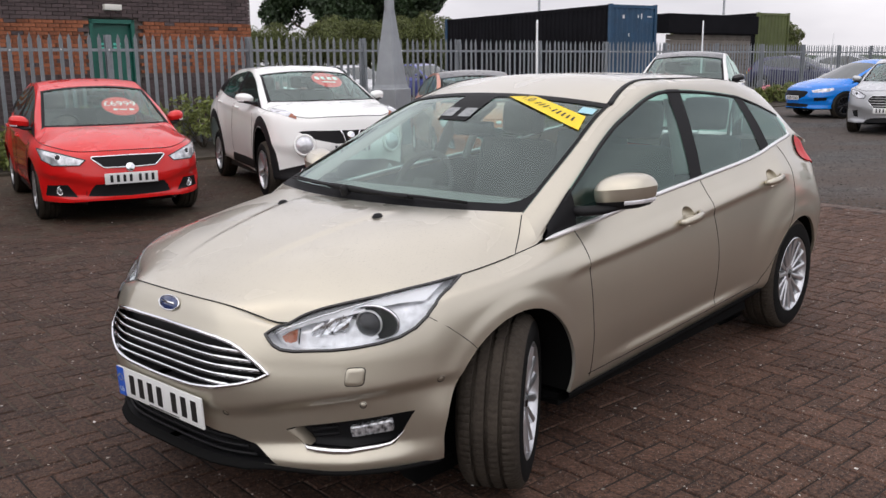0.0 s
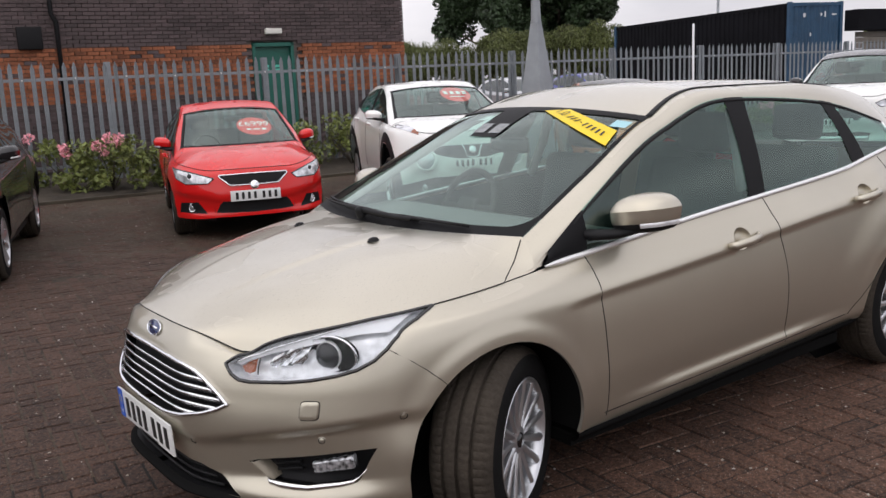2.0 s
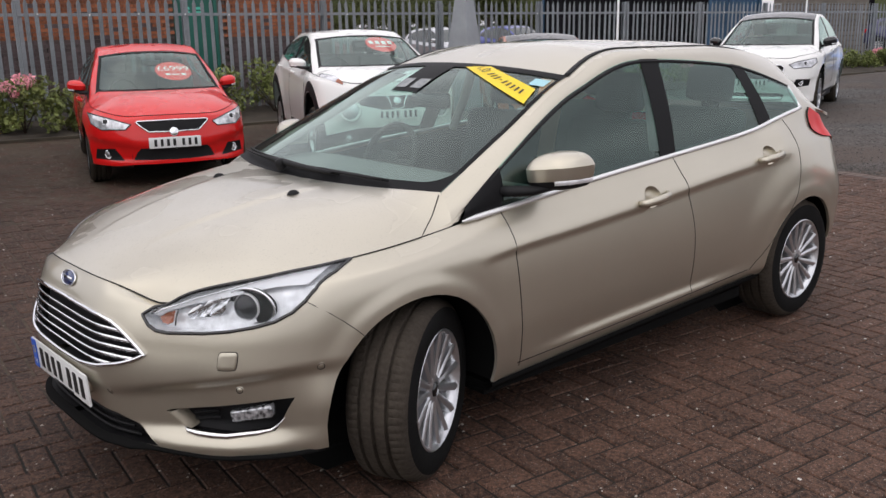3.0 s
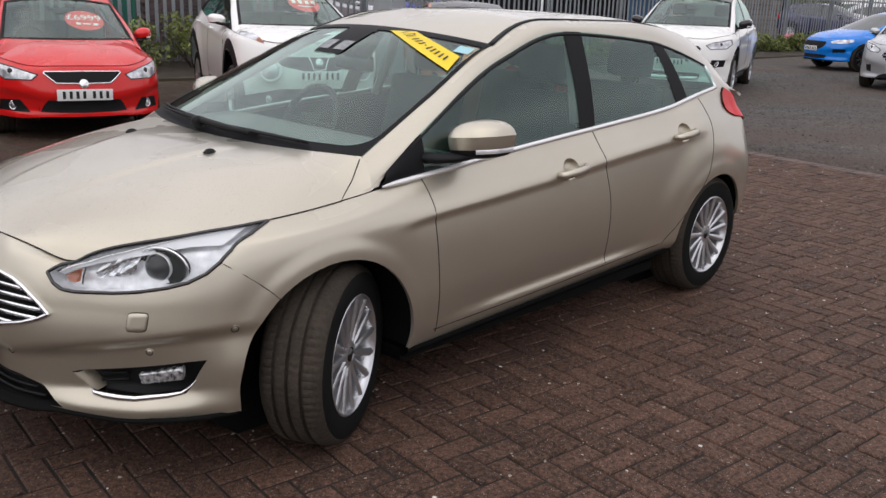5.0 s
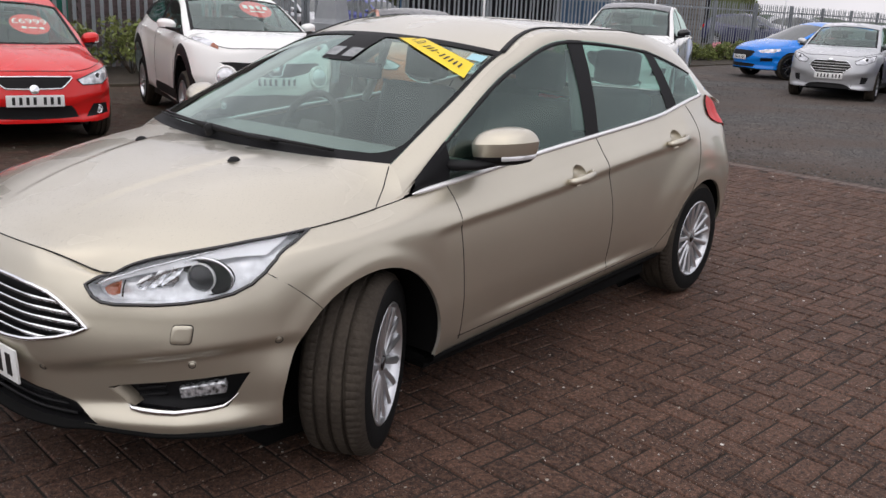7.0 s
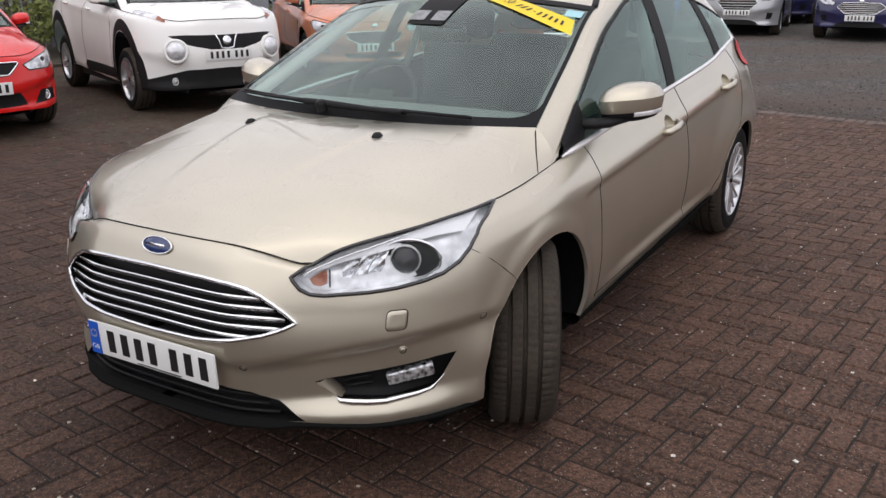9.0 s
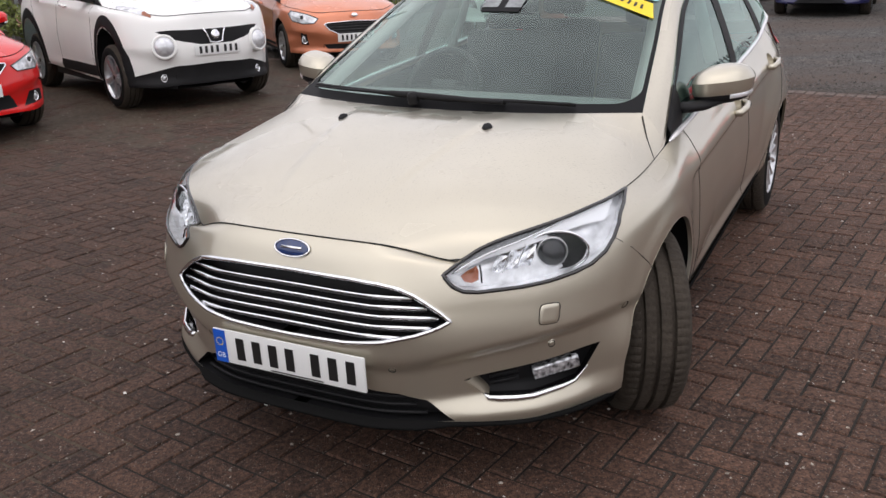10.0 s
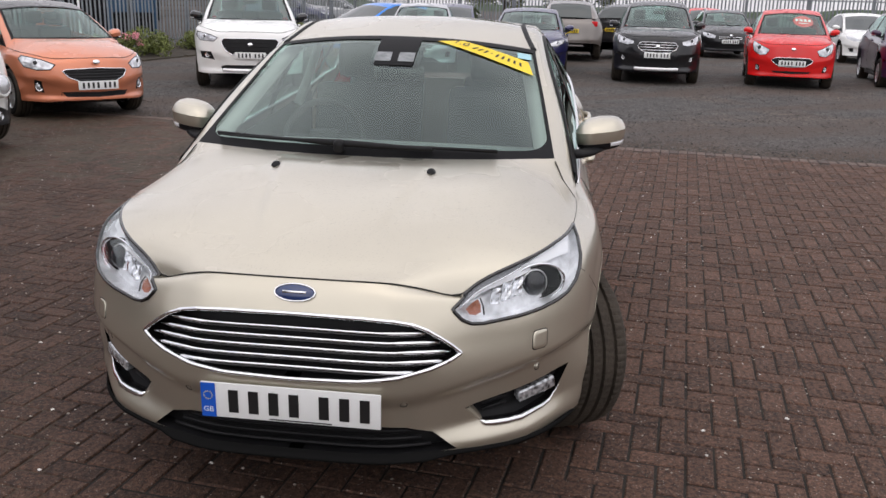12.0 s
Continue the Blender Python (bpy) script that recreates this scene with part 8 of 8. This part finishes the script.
park(13.25, 13.25, -46, spec(4.08, 1.75, 1.60, 2.49, 0.83, 0.92, 1.08, RED, style=OVAL, badge=0.71, plate=0.52, foglamp=(0.675, 0.40, 0.04), sticker=2, near=True, sticker_at=(1.3, 0.35)), "bright red small people carrier with a price sticker")
park(7.45, 18.5, -30, spec(3.93, 1.70, 1.52, 2.49, 0.76, 0.90, 1.05, SILVER, r=0.30, style=HEX, badge=0.72, plate=0.48, bars=4, near=True), "silver small hatchback with bright grille bars")
park(9.2, 16.9, -36, spec(4.87, 1.85, 1.48, 2.85, 0.94, 0.82, 1.0, NAVY, r=0.33, style=HEX, badge=0.74, plate=0.44, bars=5, near=True), "dark blue saloon with a bright barred grille")
park(7.2, 24.0, -72, spec(4.39, 1.82, 1.47, 2.65, 0.91, 0.80, 1.0, BLUE, r=0.33, style=BROAD, plate=0.52, chrome=False, mirror=BLACK, rim=M_GLOSSBLACK), "bright blue sporty hatchback with black wheels")
park(-5.22, 5.42, 36, spec(4.4, 1.82, 1.55, 2.65, 0.90, 0.88, 1.03, BLACK, r=0.33, style=HEX, plate=0.5), "black hatchback parked beside the red one")
park(15.9, 12.0, -45, spec(4.08, 1.75, 1.60, 2.49, 0.83, 0.92, 1.08, PURPLE, style=OVAL, badge=0.71, plate=0.52, near=True), "dark purple small people carrier")
park(19.6, 21.0, -38, spec(4.34, 1.82, 1.48, 2.65, 0.91, 0.80, 1.0, BLACK, style=THREE, badge=0.72, plate=0.52, near=True, rails=True), "black hatchback in the second row")
park(15.8, 24.2, 143, spec(4.25, 1.82, 1.62, 2.6, 0.9, 0.92, 1.06, GREY, r=0.34, style=HEX), "bronze-grey estate car seen from behind")
park(18.9, 23.6, 120, spec(4.0, 1.75, 1.55, 2.5, 0.85, 0.9, 1.05, BLACK, style=HEX), "black hatchback seen from behind with red lamps")
park(9.6, 21.5, -36, spec(4.55, 1.82, 1.50, 2.65, 0.91, 0.82, 1.0, NAVY, style=HEX, badge=0.72, plate=0.46), "dark blue estate car")
park(22.5, 18.0, -40, spec(4.2, 1.78, 1.50, 2.6, 0.88, 0.82, 1.0, WHITE, style=HEX, badge=0.72, plate=0.46), "white hatchback in the far row")
park(23.8, 26.1, -38, spec(4.2, 1.78, 1.50, 2.6, 0.88, 0.82, 1.0, RED, style=HEX, badge=0.72, plate=0.46), "red hatchback in the far row")
# cars in the lot beyond the fence
for x, y, hd, pm, lab in ((-7.2, 31.0, 46, MAROON, "dull maroon car beyond the fence"), (-4.6, 32.4, 46, SILVER, "silver car beyond the fence"), (-2.2, 35.0, 46, MIDBLUE, "dark blue people carrier beyond the fence"), (14.5, 41.0, 60, NAVY, "dark car beyond the far fence"), (18.0, 44.0, 65, SILVER, "silver-grey car beyond the far fence")):
    park(x, y, hd, spec(4.4, 1.8, 1.55, 2.65, 0.9, 0.85, 1.02, pm, style=HEX), lab)

# ---------- paving blocks, last: laid in a herringbone ----------
BLOCK = (0.200, 0.100)
PAVE_TURN = 0.0


def block_mesh(w, d):
    """One block with a chamfered top edge."""
    bm = bm_new()
    g, c, z = 0.0042, 0.005, 0.0
    lo = [(g, g), (w - g, g), (w - g, d - g), (g, d - g)]
    hi = [(g + c, g + c), (w - g - c, g + c), (w - g - c, d - g - c), (g + c, d - g - c)]
    a = [bm.verts.new((x, y, -0.03)) for x, y in lo]
    b = [bm.verts.new((x, y, z - 0.005)) for x, y in lo]
    t = [bm.verts.new((x, y, z)) for x, y in hi]
    for i in range(4):
        j = (i + 1) % 4
        bm.faces.new((a[i], a[j], b[j], b[i]))
        bm.faces.new((b[i], b[j], t[j], t[i]))
    bm.faces.new(t)
    me = bpy.data.meshes.new("block")
    bm.to_mesh(me)
    bm.free()
    me.materials.append(M_BLOCK)
    return me


flat_block, upright_block = block_mesh(0.2, 0.1), block_mesh(0.1, 0.2)
PAVE_FRAME = YARD @ Matrix.Rotation(PAVE_TURN, 4, "Z")
inv = PAVE_FRAME.inverted()
rng = random.Random(5)
verts, faces, singles = [], [], 0
proto_v = {}
for me in (flat_block, upright_block):
    proto_v[me.name] = ([v.co.copy() for v in me.vertices], [tuple(p.vertices) for p in me.polygons])
for i in range(-140, 141):
    for j in range(-70, 71):
        for kind, (ox, oy) in ((flat_block, (0, 0)), (upright_block, (2, -1))):
            u, v = (i + 2 * j + ox) * 0.1, (i - 2 * j + oy) * 0.1
            cx, cy = (u + 0.1, v + 0.05) if kind is flat_block else (u + 0.05, v + 0.1)
            q = YARD.inverted() @ (PAVE_FRAME @ Vector((cx, cy, 0)))
            if not (-9.5 < q.x < 9.0 and -13.5 < q.y < -0.24):
                continue
            dz = rng.uniform(-0.0035, 0.0015)
            m = PAVE_FRAME @ Matrix.Translation((u, v, dz)) @ pose(0, 0, 0, rng.uniform(-0.5, 0.5), rng.uniform(-0.5, 0.5), 0)
            w = m.translation
            if singles < 300 and 0.9 < w.x < 3.0 and 2.0 < w.y < 3.6:
                ob = new("paving_block", kind)
                ob.parent = bed
                ob.matrix_basis = m
                singles += 1
                continue
            pv, pf = proto_v[kind.name]
            b0 = len(verts)
            verts += [tuple(m @ c) for c in pv]
            faces += [tuple(b0 + k for k in f) for f in pf]
me = bpy.data.meshes.new("paving_blocks")
me.from_pydata(verts, [], faces)
me.materials.append(M_BLOCK)
rest = new("paving_blocks", me)
rest.parent = bed
tagged(rest, "dark brown herringbone paving blocks", kind="stuff")
# a row of edging blocks against the gravel
verts, faces = [], []
pv, pf = proto_v[upright_block.name]
for k in range(185):
    m = YARD @ Matrix.Translation((-9.5 + k * 0.1, -0.22, rng.uniform(0.0, 0.005))) @ pose(0, 0, 0, rng.uniform(-0.6, 0.6), rng.uniform(-0.6, 0.6), 0)
    b0 = len(verts)
    verts += [tuple(m @ c) for c in pv]
    faces += [tuple(b0 + i for i in f) for f in pf]
me = bpy.data.meshes.new("edging_blocks")
me.from_pydata(verts, [], faces)
me.materials.append(M_KERB)
kerb = new("edging_blocks", me)
kerb.parent = bed
tagged(kerb, "reddish edging blocks at the gravel", kind="stuff")

# bricks of the building: an orange band between dark ones; some of the orange ones lie loose as parts, the rest is joined
rng = random.Random(8)
joined = {"orange": ([], []), "dark": ([], [])}
brick_me = None
loose = 0
for a, b, z in BRICKS:
    kind = "orange" if 1.45 < z < 2.48 else "dark"
    if kind == "orange" and rng.random() < 0.10:
        kind = "dark"
    d = rng.uniform(0.0, 0.006)
    pts = [(a, -0.06, z), (b, -0.06, z), (b, -0.06, z + 0.065), (a, -0.06, z + 0.065), (a, d, z), (b, d, z), (b, d, z + 0.065), (a, d, z + 0.065)]
    quads = [(4, 5, 6, 7), (0, 1, 5, 4), (1, 2, 6, 5), (2, 3, 7, 6), (3, 0, 4, 7)]
    if kind == "orange" and b - a > 0.21 and loose < 300 and 2.0 < a < 7.5 and z > 2.0:
        if brick_me is None:
            brick_me = bpy.data.meshes.new("brick")
            brick_me.from_pydata([(0, 0, 0), (0.215, 0, 0), (0.215, 0, 0.065), (0, 0, 0.065), (0, 0.063, 0), (0.215, 0.063, 0), (0.215, 0.063, 0.065), (0, 0.063, 0.065)], [], quads)
            brick_me.materials.append(M_BRICK_O)
        ob = new("brick", brick_me)
        ob.parent = building
        ob.matrix_basis = pose(a, -0.06 + d, z)
        loose += 1
        continue
    vs, fs = joined[kind]
    n = len(vs)
    vs += pts
    fs += [tuple(n + i for i in q) for q in quads]
for kind, (vs, fs) in joined.items():
    me = bpy.data.meshes.new("brickwork")
    me.from_pydata(vs, [], fs)
    me.materials.append(M_BRICK_O if kind == "orange" else M_BRICK_D)
    ob = new("brickwork", me)
    ob.parent = building
    tagged(ob, kind + " brick courses of the wall", kind="stuff")
